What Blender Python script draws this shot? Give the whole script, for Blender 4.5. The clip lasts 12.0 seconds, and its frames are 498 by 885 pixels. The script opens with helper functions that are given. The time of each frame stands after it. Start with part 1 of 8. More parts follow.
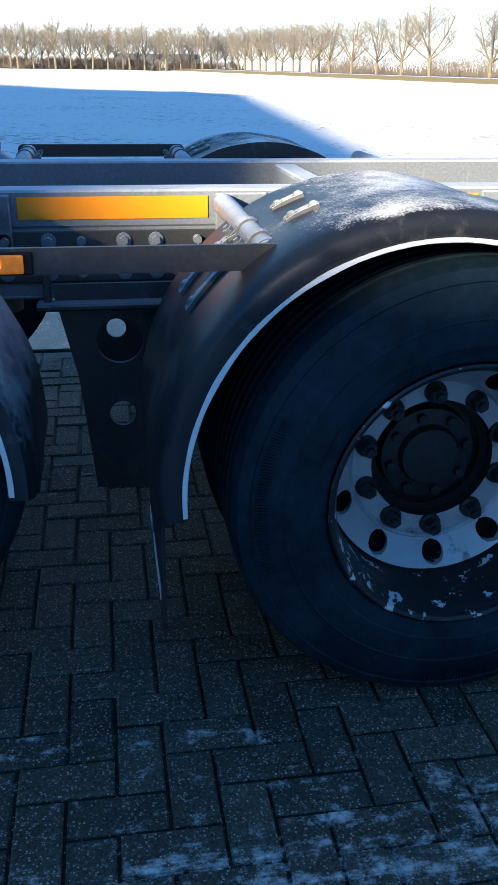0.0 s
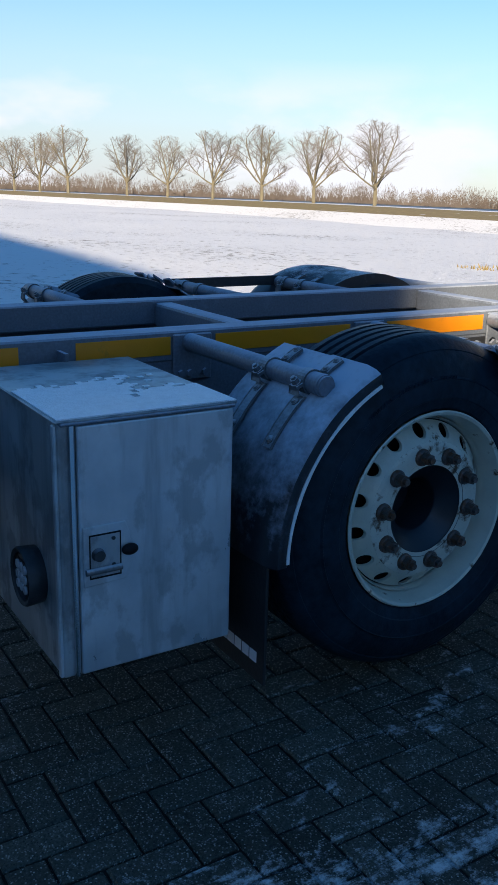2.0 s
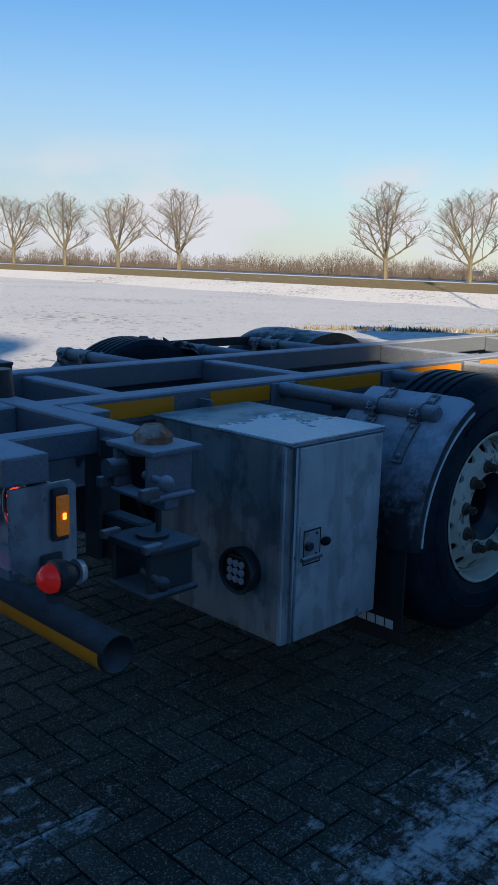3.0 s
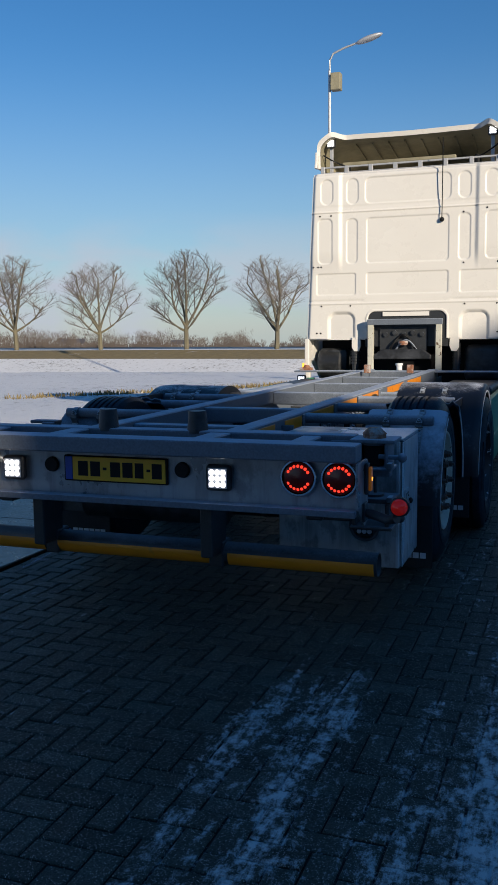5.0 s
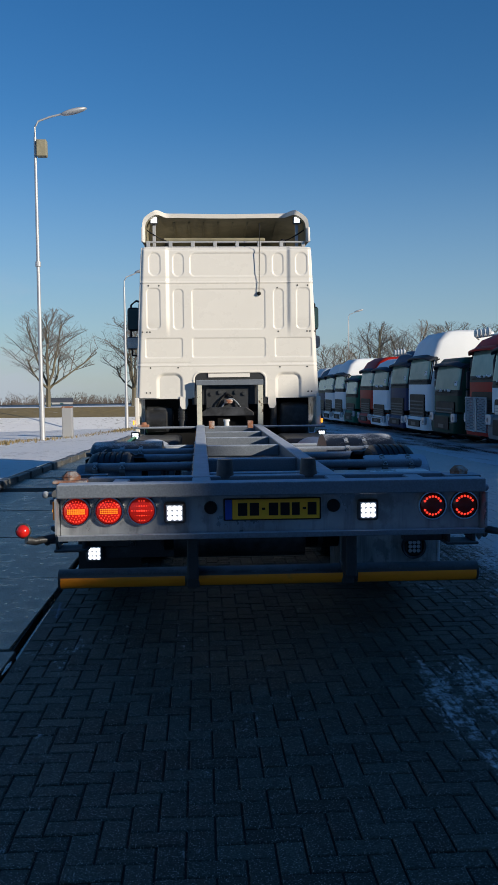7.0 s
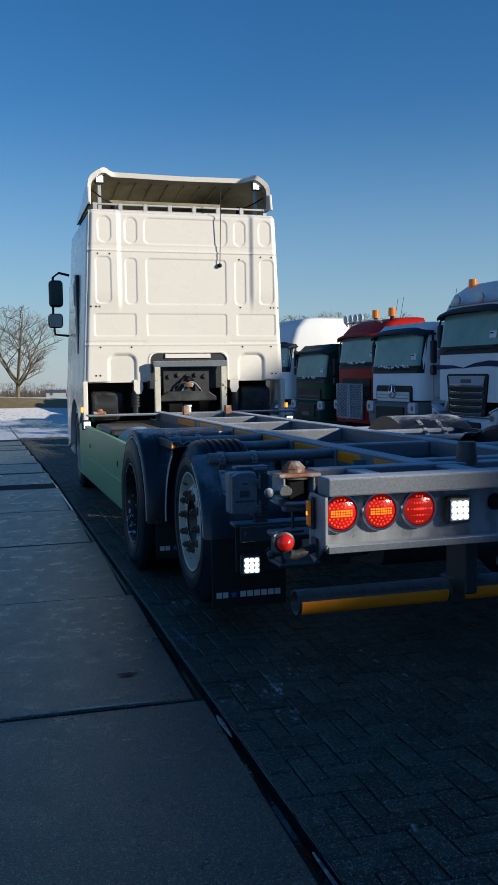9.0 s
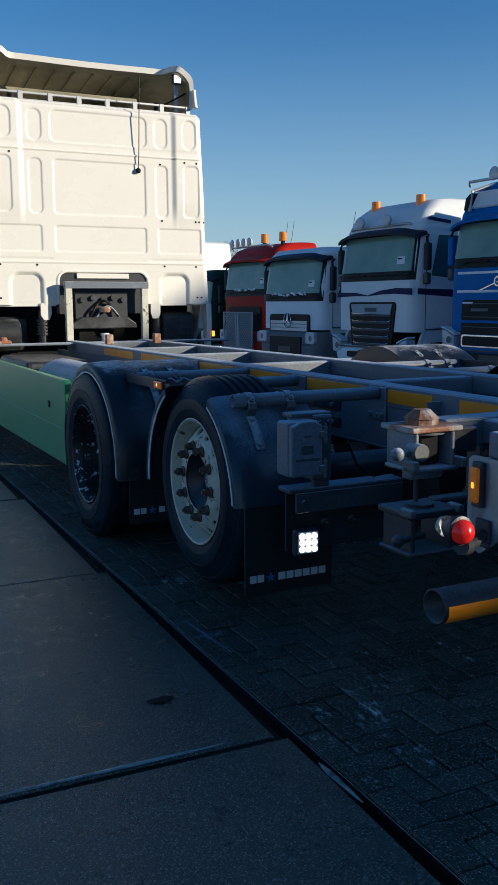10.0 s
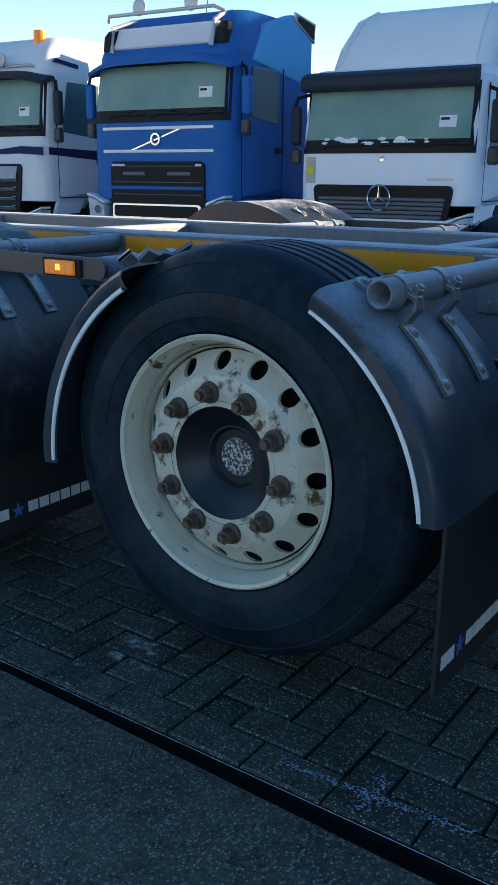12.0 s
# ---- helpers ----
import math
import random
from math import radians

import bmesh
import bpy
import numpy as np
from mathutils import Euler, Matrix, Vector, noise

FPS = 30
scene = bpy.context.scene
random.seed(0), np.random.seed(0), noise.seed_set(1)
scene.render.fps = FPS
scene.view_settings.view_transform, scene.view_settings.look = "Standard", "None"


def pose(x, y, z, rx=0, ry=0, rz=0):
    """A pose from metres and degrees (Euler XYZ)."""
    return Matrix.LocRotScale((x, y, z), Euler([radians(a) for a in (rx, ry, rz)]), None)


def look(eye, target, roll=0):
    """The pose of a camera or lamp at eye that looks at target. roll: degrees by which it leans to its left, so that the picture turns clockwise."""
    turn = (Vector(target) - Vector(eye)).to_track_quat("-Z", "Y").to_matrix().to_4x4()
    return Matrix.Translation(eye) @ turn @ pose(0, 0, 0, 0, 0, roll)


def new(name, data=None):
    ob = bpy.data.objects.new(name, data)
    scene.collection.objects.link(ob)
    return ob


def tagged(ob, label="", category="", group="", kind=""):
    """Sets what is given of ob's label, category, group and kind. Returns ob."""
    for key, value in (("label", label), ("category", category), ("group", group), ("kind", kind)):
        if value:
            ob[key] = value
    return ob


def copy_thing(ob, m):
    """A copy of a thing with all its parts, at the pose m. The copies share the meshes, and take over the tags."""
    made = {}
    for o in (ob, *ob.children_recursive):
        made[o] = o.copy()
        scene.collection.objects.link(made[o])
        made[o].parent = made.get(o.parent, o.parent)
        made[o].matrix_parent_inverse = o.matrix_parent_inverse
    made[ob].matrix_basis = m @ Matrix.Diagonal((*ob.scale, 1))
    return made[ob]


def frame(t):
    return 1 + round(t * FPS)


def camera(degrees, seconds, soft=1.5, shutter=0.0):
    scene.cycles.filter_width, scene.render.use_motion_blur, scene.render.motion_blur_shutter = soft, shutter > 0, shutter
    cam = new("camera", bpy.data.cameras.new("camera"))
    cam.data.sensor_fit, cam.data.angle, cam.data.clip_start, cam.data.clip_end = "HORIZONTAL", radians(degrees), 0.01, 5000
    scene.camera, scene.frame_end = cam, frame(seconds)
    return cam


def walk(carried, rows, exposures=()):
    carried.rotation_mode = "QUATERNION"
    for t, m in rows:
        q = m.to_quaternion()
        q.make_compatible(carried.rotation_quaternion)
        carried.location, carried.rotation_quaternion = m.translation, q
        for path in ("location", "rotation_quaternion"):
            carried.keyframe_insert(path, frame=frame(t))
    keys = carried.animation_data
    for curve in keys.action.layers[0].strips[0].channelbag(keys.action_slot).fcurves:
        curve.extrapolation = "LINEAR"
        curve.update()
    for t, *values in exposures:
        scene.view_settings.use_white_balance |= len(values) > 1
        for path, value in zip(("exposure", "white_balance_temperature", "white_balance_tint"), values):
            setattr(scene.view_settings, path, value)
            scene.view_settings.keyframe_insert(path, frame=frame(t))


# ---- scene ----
cam = camera(31.3, 12.0)
PATH = [
    (0, (2.927, 2.63, 1.277), (1.11, 2.929, 0.496), 0.7),
    (0.5, (2.854, 2.016, 1.265), (1.03, 2.421, 0.553), 0.8),
    (1, (2.846, 1.513, 1.223), (1.004, 1.903, 0.548), 0.7),
    (1.5, (2.926, 0.911, 1.32), (1.183, 1.614, 0.636), 1.9),
    (2, (3.012, 0.172, 1.42), (1.386, 1.199, 0.87), 1.5),
    (2.5, (2.973, -0.448, 1.419), (1.438, 0.753, 0.97), 1.3),
    (3, (2.906, -1.112, 1.451), (1.526, 0.277, 1.045), 1.5),
    (3.5, (2.744, -1.802, 1.463), (1.51, -0.27, 1.102), 1.1),
    (3.7, (2.658, -2.068, 1.456), (1.493, -0.476, 1.127), 0.9),
    (5.3, (1.603, -3.799, 1.451), (1.068, -1.888, 1.202), -0.8),
    (5.5, (1.351, -3.961, 1.467), (0.916, -2.025, 1.222), -0.8),
    (6, (0.797, -4.336, 1.484), (0.545, -2.366, 1.255), -0.5),
    (6.5, (0.215, -4.613, 1.515), (0.147, -2.624, 1.318), -0.4),
    (7, (-0.377, -4.721, 1.498), (-0.269, -2.728, 1.368), -0.6),
    (7.2, (-0.624, -4.711, 1.461), (-0.436, -2.723, 1.343), -0.8),
    (8.8, (-2.261, -3.506, 1.401), (-1.724, -1.584, 1.267), -1.1),
    (9, (-2.39, -3.285, 1.398), (-1.821, -1.374, 1.244), -0.8),
    (9.5, (-2.633, -2.55, 1.347), (-1.941, -0.688, 1.121), -0.6),
    (10, (-2.792, -1.885, 1.347), (-1.925, -0.11, 1.035), -0.3),
    (10.5, (-2.852, -1.181, 1.297), (-1.806, 0.488, 0.951), -0.0),
    (11, (-2.877, -0.522, 1.258), (-1.694, 1.046, 0.883), -0.2),
    (11.5, (-2.825, 0.178, 1.18), (-1.481, 1.593, 0.743), 0.0),
    (12, (-2.769, 0.761, 1.141), (-1.196, 1.858, 0.573), 0.6),
]
walk(cam, [(t, look(eye, target, roll)) for t, eye, target, roll in PATH], [(0.0, 1.72, 6850, 9), (0.5, 1.45, 6850, 9), (1.0, 1.24, 6850, 9), (1.5, 1.06, 6850, 10), (2.0, 0.93, 6850, 12), (2.5, 0.68, 6850, 12), (3.0, 0.5, 6850, 12), (3.5, 0.28, 6650, 12), (5.5, 0.04, 6250, 11), (7.0, -0.05, 6050, 10), (9.0, 0.1, 6000, 9), (9.5, 0.2, 6100, 8), (10.5, 0.35, 6200, 7), (11.0, 0.55, 6400, 6), (11.5, 0.95, 6900, 7), (12.0, 1.72, 8300, 11)])

# ---------------------------------------------------------------- light
ELEV = radians(16.7)
SUN_H = Vector((-0.75, 0.66, 0)).normalized()      # the way the light goes, on the ground
SUN_D = Vector((SUN_H.x * math.cos(ELEV), SUN_H.y * math.cos(ELEV), -math.sin(ELEV)))
world = bpy.data.worlds.new("world")
scene.world = world
world.use_nodes = True
wn, wl = world.node_tree.nodes, world.node_tree.links
bg = wn["Background"]
sky = wn.new("ShaderNodeTexSky")
sky.sky_type = "NISHITA"
sky.sun_disc = False
sky.sun_elevation = ELEV
sky.sun_rotation = math.atan2(-SUN_H.x, -SUN_H.y)
sky.air_density, sky.dust_density, sky.ozone_density = 1.0, 0.10, 3.0
# low cloud bank over the horizon
tc = wn.new("ShaderNodeTexCoord")
sep = wn.new("ShaderNodeSeparateXYZ")
mp = wn.new("ShaderNodeMapping")
mp.inputs["Scale"].default_value = (2.2, 2.2, 5.5)
nz = wn.new("ShaderNodeTexNoise")
nz.inputs["Scale"].default_value = 2.6
nz.inputs["Detail"].default_value = 7
rmp = wn.new("ShaderNodeValToRGB")
rmp.color_ramp.elements[0].position, rmp.color_ramp.elements[1].position = 0.46, 0.60
band = wn.new("ShaderNodeMapRange")
band.inputs["From Min"].default_value, band.inputs["From Max"].default_value = 0.13, 0.06
west = wn.new("ShaderNodeMapRange")
west.inputs["From Min"].default_value, west.inputs["From Max"].default_value = 0.25, -0.55
m1 = wn.new("ShaderNodeMath"); m1.operation = "MULTIPLY"
m2 = wn.new("ShaderNodeMath"); m2.operation = "MULTIPLY"
mix = wn.new("ShaderNodeMix"); mix.data_type = "RGBA"
wl.new(tc.outputs["Generated"], sep.inputs[0])
wl.new(tc.outputs["Generated"], mp.inputs[0])
wl.new(mp.outputs[0], nz.inputs["Vector"])
wl.new(nz.outputs["Fac"], rmp.inputs[0])
wl.new(sep.outputs["Z"], band.inputs["Value"])
wl.new(sep.outputs["X"], west.inputs["Value"])
wl.new(rmp.outputs[0], m1.inputs[0]); wl.new(band.outputs[0], m1.inputs[1])
wl.new(m1.outputs[0], m2.inputs[0]); wl.new(west.outputs[0], m2.inputs[1])
wl.new(m2.outputs[0], mix.inputs["Factor"])
hsv = wn.new("ShaderNodeHueSaturation")          # deep blue winter sky
hsv.inputs["Saturation"].default_value = 1.28
hsv.inputs["Hue"].default_value = 0.505
wl.new(sky.outputs[0], hsv.inputs["Color"])
# pale winter haze over the horizon
hz = wn.new("ShaderNodeMapRange"); hz.interpolation_type = "SMOOTHSTEP"
hz.inputs["From Min"].default_value, hz.inputs["From Max"].default_value = 0.30, -0.02
hz.inputs["To Max"].default_value = 0.64
haze = wn.new("ShaderNodeMix"); haze.data_type = "RGBA"
wl.new(sep.outputs["Z"], hz.inputs["Value"])
far_west = wn.new("ShaderNodeMapRange"); far_west.interpolation_type = "SMOOTHSTEP"     # softer away from the sun
far_west.inputs["From Min"].default_value, far_west.inputs["From Max"].default_value = -0.40, -0.95
wl.new(sep.outputs["X"], far_west.inputs["Value"])
more = wn.new("ShaderNodeMath"); more.operation = "MULTIPLY_ADD"; more.inputs[1].default_value, more.inputs[2].default_value = 0.36, 1.0
wl.new(far_west.outputs[0], more.inputs[0])
amt = wn.new("ShaderNodeMath"); amt.operation = "MULTIPLY"
wl.new(hz.outputs[0], amt.inputs[0]); wl.new(more.outputs[0], amt.inputs[1])
tint = wn.new("ShaderNodeMix"); tint.data_type = "RGBA"
tint.inputs["A"].default_value, tint.inputs["B"].default_value = (2.9, 4.05, 5.3, 1), (3.05, 3.6, 4.5, 1)
wl.new(far_west.outputs[0], tint.inputs["Factor"])
wl.new(amt.outputs[0], haze.inputs["Factor"])
wl.new(tint.outputs["Result"], haze.inputs["B"])
wl.new(hsv.outputs[0], haze.inputs["A"])
wl.new(haze.outputs["Result"], mix.inputs["A"])
mix.inputs["B"].default_value = (4.9, 5.25, 5.9, 1)
wl.new(mix.outputs["Result"], bg.inputs["Color"])
bg.inputs["Strength"].default_value = 0.10
sun = new("sun", bpy.data.lights.new("sun", "SUN"))
sun.data.energy, sun.data.angle, sun.data.color = 5.2, radians(0.55), (1.0, 0.875, 0.68)
sun.rotation_euler = SUN_D.to_track_quat("-Z", "Y").to_euler()

# ---------------------------------------------------------------- materials
def material(name, color, rough=0.6, metal=0.0, var=0.25, scale=6.0, bump=0.15, bscale=60.0, second=None, amount=0.5, edge=0.12, sscale=1.5, coat=0.0, rvar=0.15, island=0.0, emit=0.0, alpha=1.0):
    """Base colour with fine grain, a second colour in patches (frost, rust, dirt), uneven gloss and fine relief."""
    m = bpy.data.materials.new(name)
    m.use_nodes = True
    n, l = m.node_tree.nodes, m.node_tree.links
    b = n["Principled BSDF"]
    b.inputs["Metallic"].default_value = metal
    b.inputs["Coat Weight"].default_value = coat
    t = n.new("ShaderNodeTexCoord")
    n1 = n.new("ShaderNodeTexNoise")
    n1.inputs["Scale"].default_value, n1.inputs["Detail"].default_value = scale, 6
    l.new(t.outputs["Object"], n1.inputs["Vector"])
    mr = n.new("ShaderNodeMapRange")
    mr.inputs["To Min"].default_value, mr.inputs["To Max"].default_value = 1 - var, 1 + var
    l.new(n1.outputs["Fac"], mr.inputs["Value"])
    val = mr.outputs[0]
    if island:
        oi = n.new("ShaderNodeObjectInfo")
        gm = n.new("ShaderNodeNewGeometry")
        ad = n.new("ShaderNodeMath"); ad.operation = "ADD"
        fr = n.new("ShaderNodeMath"); fr.operation = "FRACT"
        l.new(oi.outputs["Random"], ad.inputs[0]); l.new(gm.outputs["Random Per Island"], ad.inputs[1])
        l.new(ad.outputs[0], fr.inputs[0])
        m3 = n.new("ShaderNodeMapRange")
        m3.inputs["To Min"].default_value, m3.inputs["To Max"].default_value = 1 - island, 1 + island
        l.new(fr.outputs[0], m3.inputs["Value"])
        mu = n.new("ShaderNodeMath"); mu.operation = "MULTIPLY"
        l.new(val, mu.inputs[0]); l.new(m3.outputs[0], mu.inputs[1])
        val = mu.outputs[0]
    hs = n.new("ShaderNodeHueSaturation")
    hs.inputs["Color"].default_value = (*color, 1)
    l.new(val, hs.inputs["Value"])
    col = hs.outputs[0]
    rv = n.new("ShaderNodeMapRange")
    rv.inputs["To Min"].default_value, rv.inputs["To Max"].default_value = max(0.02, rough - rvar), min(1, rough + rvar)
    n2 = n.new("ShaderNodeTexNoise")
    n2.inputs["Scale"].default_value, n2.inputs["Detail"].default_value = sscale, 8
    n2.inputs["Roughness"].default_value = 0.65
    l.new(t.outputs["Object"], n2.inputs["Vector"])
    l.new(n2.outputs["Fac"], rv.inputs["Value"])
    rr = rv.outputs[0]
    if second:
        cr = n.new("ShaderNodeMapRange")
        cr.inputs["From Min"].default_value, cr.inputs["From Max"].default_value = 1 - amount - edge, 1 - amount + edge
        # patch borders broken up by the grain
        sm = n.new("ShaderNodeMath"); sm.operation = "MULTIPLY_ADD"
        l.new(n1.outputs["Fac"], sm.inputs[0]); sm.inputs[1].default_value = 0.35
        l.new(n2.outputs["Fac"], sm.inputs[2])
        sb = n.new("ShaderNodeMath"); sb.operation = "SUBTRACT"
        l.new(sm.outputs[0], sb.inputs[0]); sb.inputs[1].default_value = 0.175
        l.new(sb.outputs[0], cr.inputs["Value"])
        mx = n.new("ShaderNodeMix"); mx.data_type = "RGBA"
        l.new(cr.outputs[0], mx.inputs["Factor"])
        l.new(col, mx.inputs["A"])
        mx.inputs["B"].default_value = (*second, 1)
        col = mx.outputs["Result"]
    l.new(col, b.inputs["Base Color"])
    l.new(rr, b.inputs["Roughness"])
    if bump:
        n3 = n.new("ShaderNodeTexNoise")
        n3.inputs["Scale"].default_value, n3.inputs["Detail"].default_value = bscale, 4
        l.new(t.outputs["Object"], n3.inputs["Vector"])
        bp = n.new("ShaderNodeBump")
        bp.inputs["Strength"].default_value, bp.inputs["Distance"].default_value = bump, 0.01
        l.new(n3.outputs["Fac"], bp.inputs["Height"])
        l.new(bp.outputs[0], b.inputs["Normal"])
    if emit:
        l.new(col, b.inputs["Emission Color"])
        b.inputs["Emission Strength"].default_value = emit
    return m


def frosted(name, color, rough, frost, low, high, spread, fine=60.0, streak=6.0, bump=0.12):
    """Dark paint or plastic on which hoar frost lies where the surface looks up."""
    m = bpy.data.materials.new(name)
    m.use_nodes = True
    n, l = m.node_tree.nodes, m.node_tree.links
    b = n["Principled BSDF"]
    g = n.new("ShaderNodeNewGeometry")
    sp = n.new("ShaderNodeSeparateXYZ")
    l.new(g.outputs["Normal"], sp.inputs[0])
    a = n.new("ShaderNodeTexNoise"); a.inputs["Scale"].default_value = streak; a.inputs["Detail"].default_value = 8; a.inputs["Roughness"].default_value = 0.7
    f = n.new("ShaderNodeTexNoise"); f.inputs["Scale"].default_value = fine; f.inputs["Detail"].default_value = 5
    for q in (a, f):
        l.new(g.outputs["Position"], q.inputs["Vector"])
    s1 = n.new("ShaderNodeMath"); s1.operation = "MULTIPLY_ADD"; s1.inputs[1].default_value = spread
    l.new(a.outputs["Fac"], s1.inputs[0]); l.new(sp.outputs["Z"], s1.inputs[2])
    s2 = n.new("ShaderNodeMath"); s2.operation = "MULTIPLY_ADD"; s2.inputs[1].default_value = 0.30
    l.new(f.outputs["Fac"], s2.inputs[0]); l.new(s1.outputs[0], s2.inputs[2])
    r = n.new("ShaderNodeMapRange")
    r.inputs["From Min"].default_value, r.inputs["From Max"].default_value = low, high
    l.new(s2.outputs[0], r.inputs["Value"])
    st = n.new("ShaderNodeMapRange")
    st.inputs["From Min"].default_value, st.inputs["From Max"].default_value = 0.55, 0.75
    st.inputs["To Max"].default_value = 0.16
    l.new(a.outputs["Fac"], st.inputs["Value"])
    mxm = n.new("ShaderNodeMath"); mxm.operation = "MAXIMUM"
    l.new(r.outputs[0], mxm.inputs[0]); l.new(st.outputs[0], mxm.inputs[1])
    hs = n.new("ShaderNodeHueSaturation"); hs.inputs["Color"].default_value = (*color, 1)
    fm = n.new("ShaderNodeMapRange"); fm.inputs["To Min"].default_value, fm.inputs["To Max"].default_value = 0.6, 1.4
    l.new(f.outputs["Fac"], fm.inputs["Value"]); l.new(fm.outputs[0], hs.inputs["Value"])
    mx = n.new("ShaderNodeMix"); mx.data_type = "RGBA"
    l.new(mxm.outputs[0], mx.inputs["Factor"]); l.new(hs.outputs[0], mx.inputs["A"]); mx.inputs["B"].default_value = (*frost, 1)
    l.new(mx.outputs["Result"], b.inputs["Base Color"])
    rr = n.new("ShaderNodeMapRange"); rr.inputs["To Min"].default_value, rr.inputs["To Max"].default_value = rough, 0.85
    l.new(mxm.outputs[0], rr.inputs["Value"]); l.new(rr.outputs[0], b.inputs["Roughness"])
    bp = n.new("ShaderNodeBump"); bp.inputs["Strength"].default_value = bump; bp.inputs["Distance"].default_value = 0.006
    l.new(f.outputs["Fac"], bp.inputs["Height"]); l.new(bp.outputs[0], b.inputs["Normal"])
    return m


def streaked(name, color, stain, rough):
    """Dull sheet metal with run-down stains, cloudy frost film and scratches."""
    m = bpy.data.materials.new(name)
    m.use_nodes = True
    n, l = m.node_tree.nodes, m.node_tree.links
    b = n["Principled BSDF"]
    b.inputs["Metallic"].default_value = 0.45
    t = n.new("ShaderNodeTexCoord")

    def cloud(scale, squash, lo, hi, detail=7):
        mp = n.new("ShaderNodeMapping"); mp.inputs["Scale"].default_value = (1, 1, squash)
        k = n.new("ShaderNodeTexNoise"); k.inputs["Scale"].default_value, k.inputs["Detail"].default_value, k.inputs["Roughness"].default_value = scale, detail, 0.62
        r = n.new("ShaderNodeMapRange"); r.inputs["From Min"].default_value, r.inputs["From Max"].default_value = lo, hi
        l.new(t.outputs["Object"], mp.inputs[0]); l.new(mp.outputs[0], k.inputs["Vector"]); l.new(k.outputs["Fac"], r.inputs["Value"])
        return r.outputs[0]

    def over(f, a, c):
        k = n.new("ShaderNodeMix"); k.data_type = "RGBA"
        l.new(f, k.inputs["Factor"])
        if isinstance(a, tuple):
            k.inputs["A"].default_value = (*a, 1)
        else:
            l.new(a, k.inputs["A"])
        k.inputs["B"].default_value = (*c, 1)
        return k.outputs["Result"]
    film, runs, blot = cloud(4.5, 0.8, 0.38, 0.66), cloud(16, 0.10, 0.50, 0.68), cloud(9, 0.7, 0.52, 0.60, 9)
    dim = n.new("ShaderNodeMath"); dim.operation = "MULTIPLY"; dim.inputs[1].default_value = 0.55
    l.new(blot, dim.inputs[0])
    pale = tuple(min(0.7, 1.35 * v) for v in color)
    soft = n.new("ShaderNodeMath"); soft.operation = "MULTIPLY"; soft.inputs[1].default_value = 0.6
    l.new(runs, soft.inputs[0])
    l.new(over(dim.outputs[0], over(soft.outputs[0], over(film, color, pale), stain), stain), b.inputs["Base Color"])
    r = n.new("ShaderNodeMapRange"); r.inputs["To Min"].default_value, r.inputs["To Max"].default_value = rough - 0.1, rough + 0.25
    l.new(film, r.inputs["Value"]); l.new(r.outputs[0], b.inputs["Roughness"])
    return m


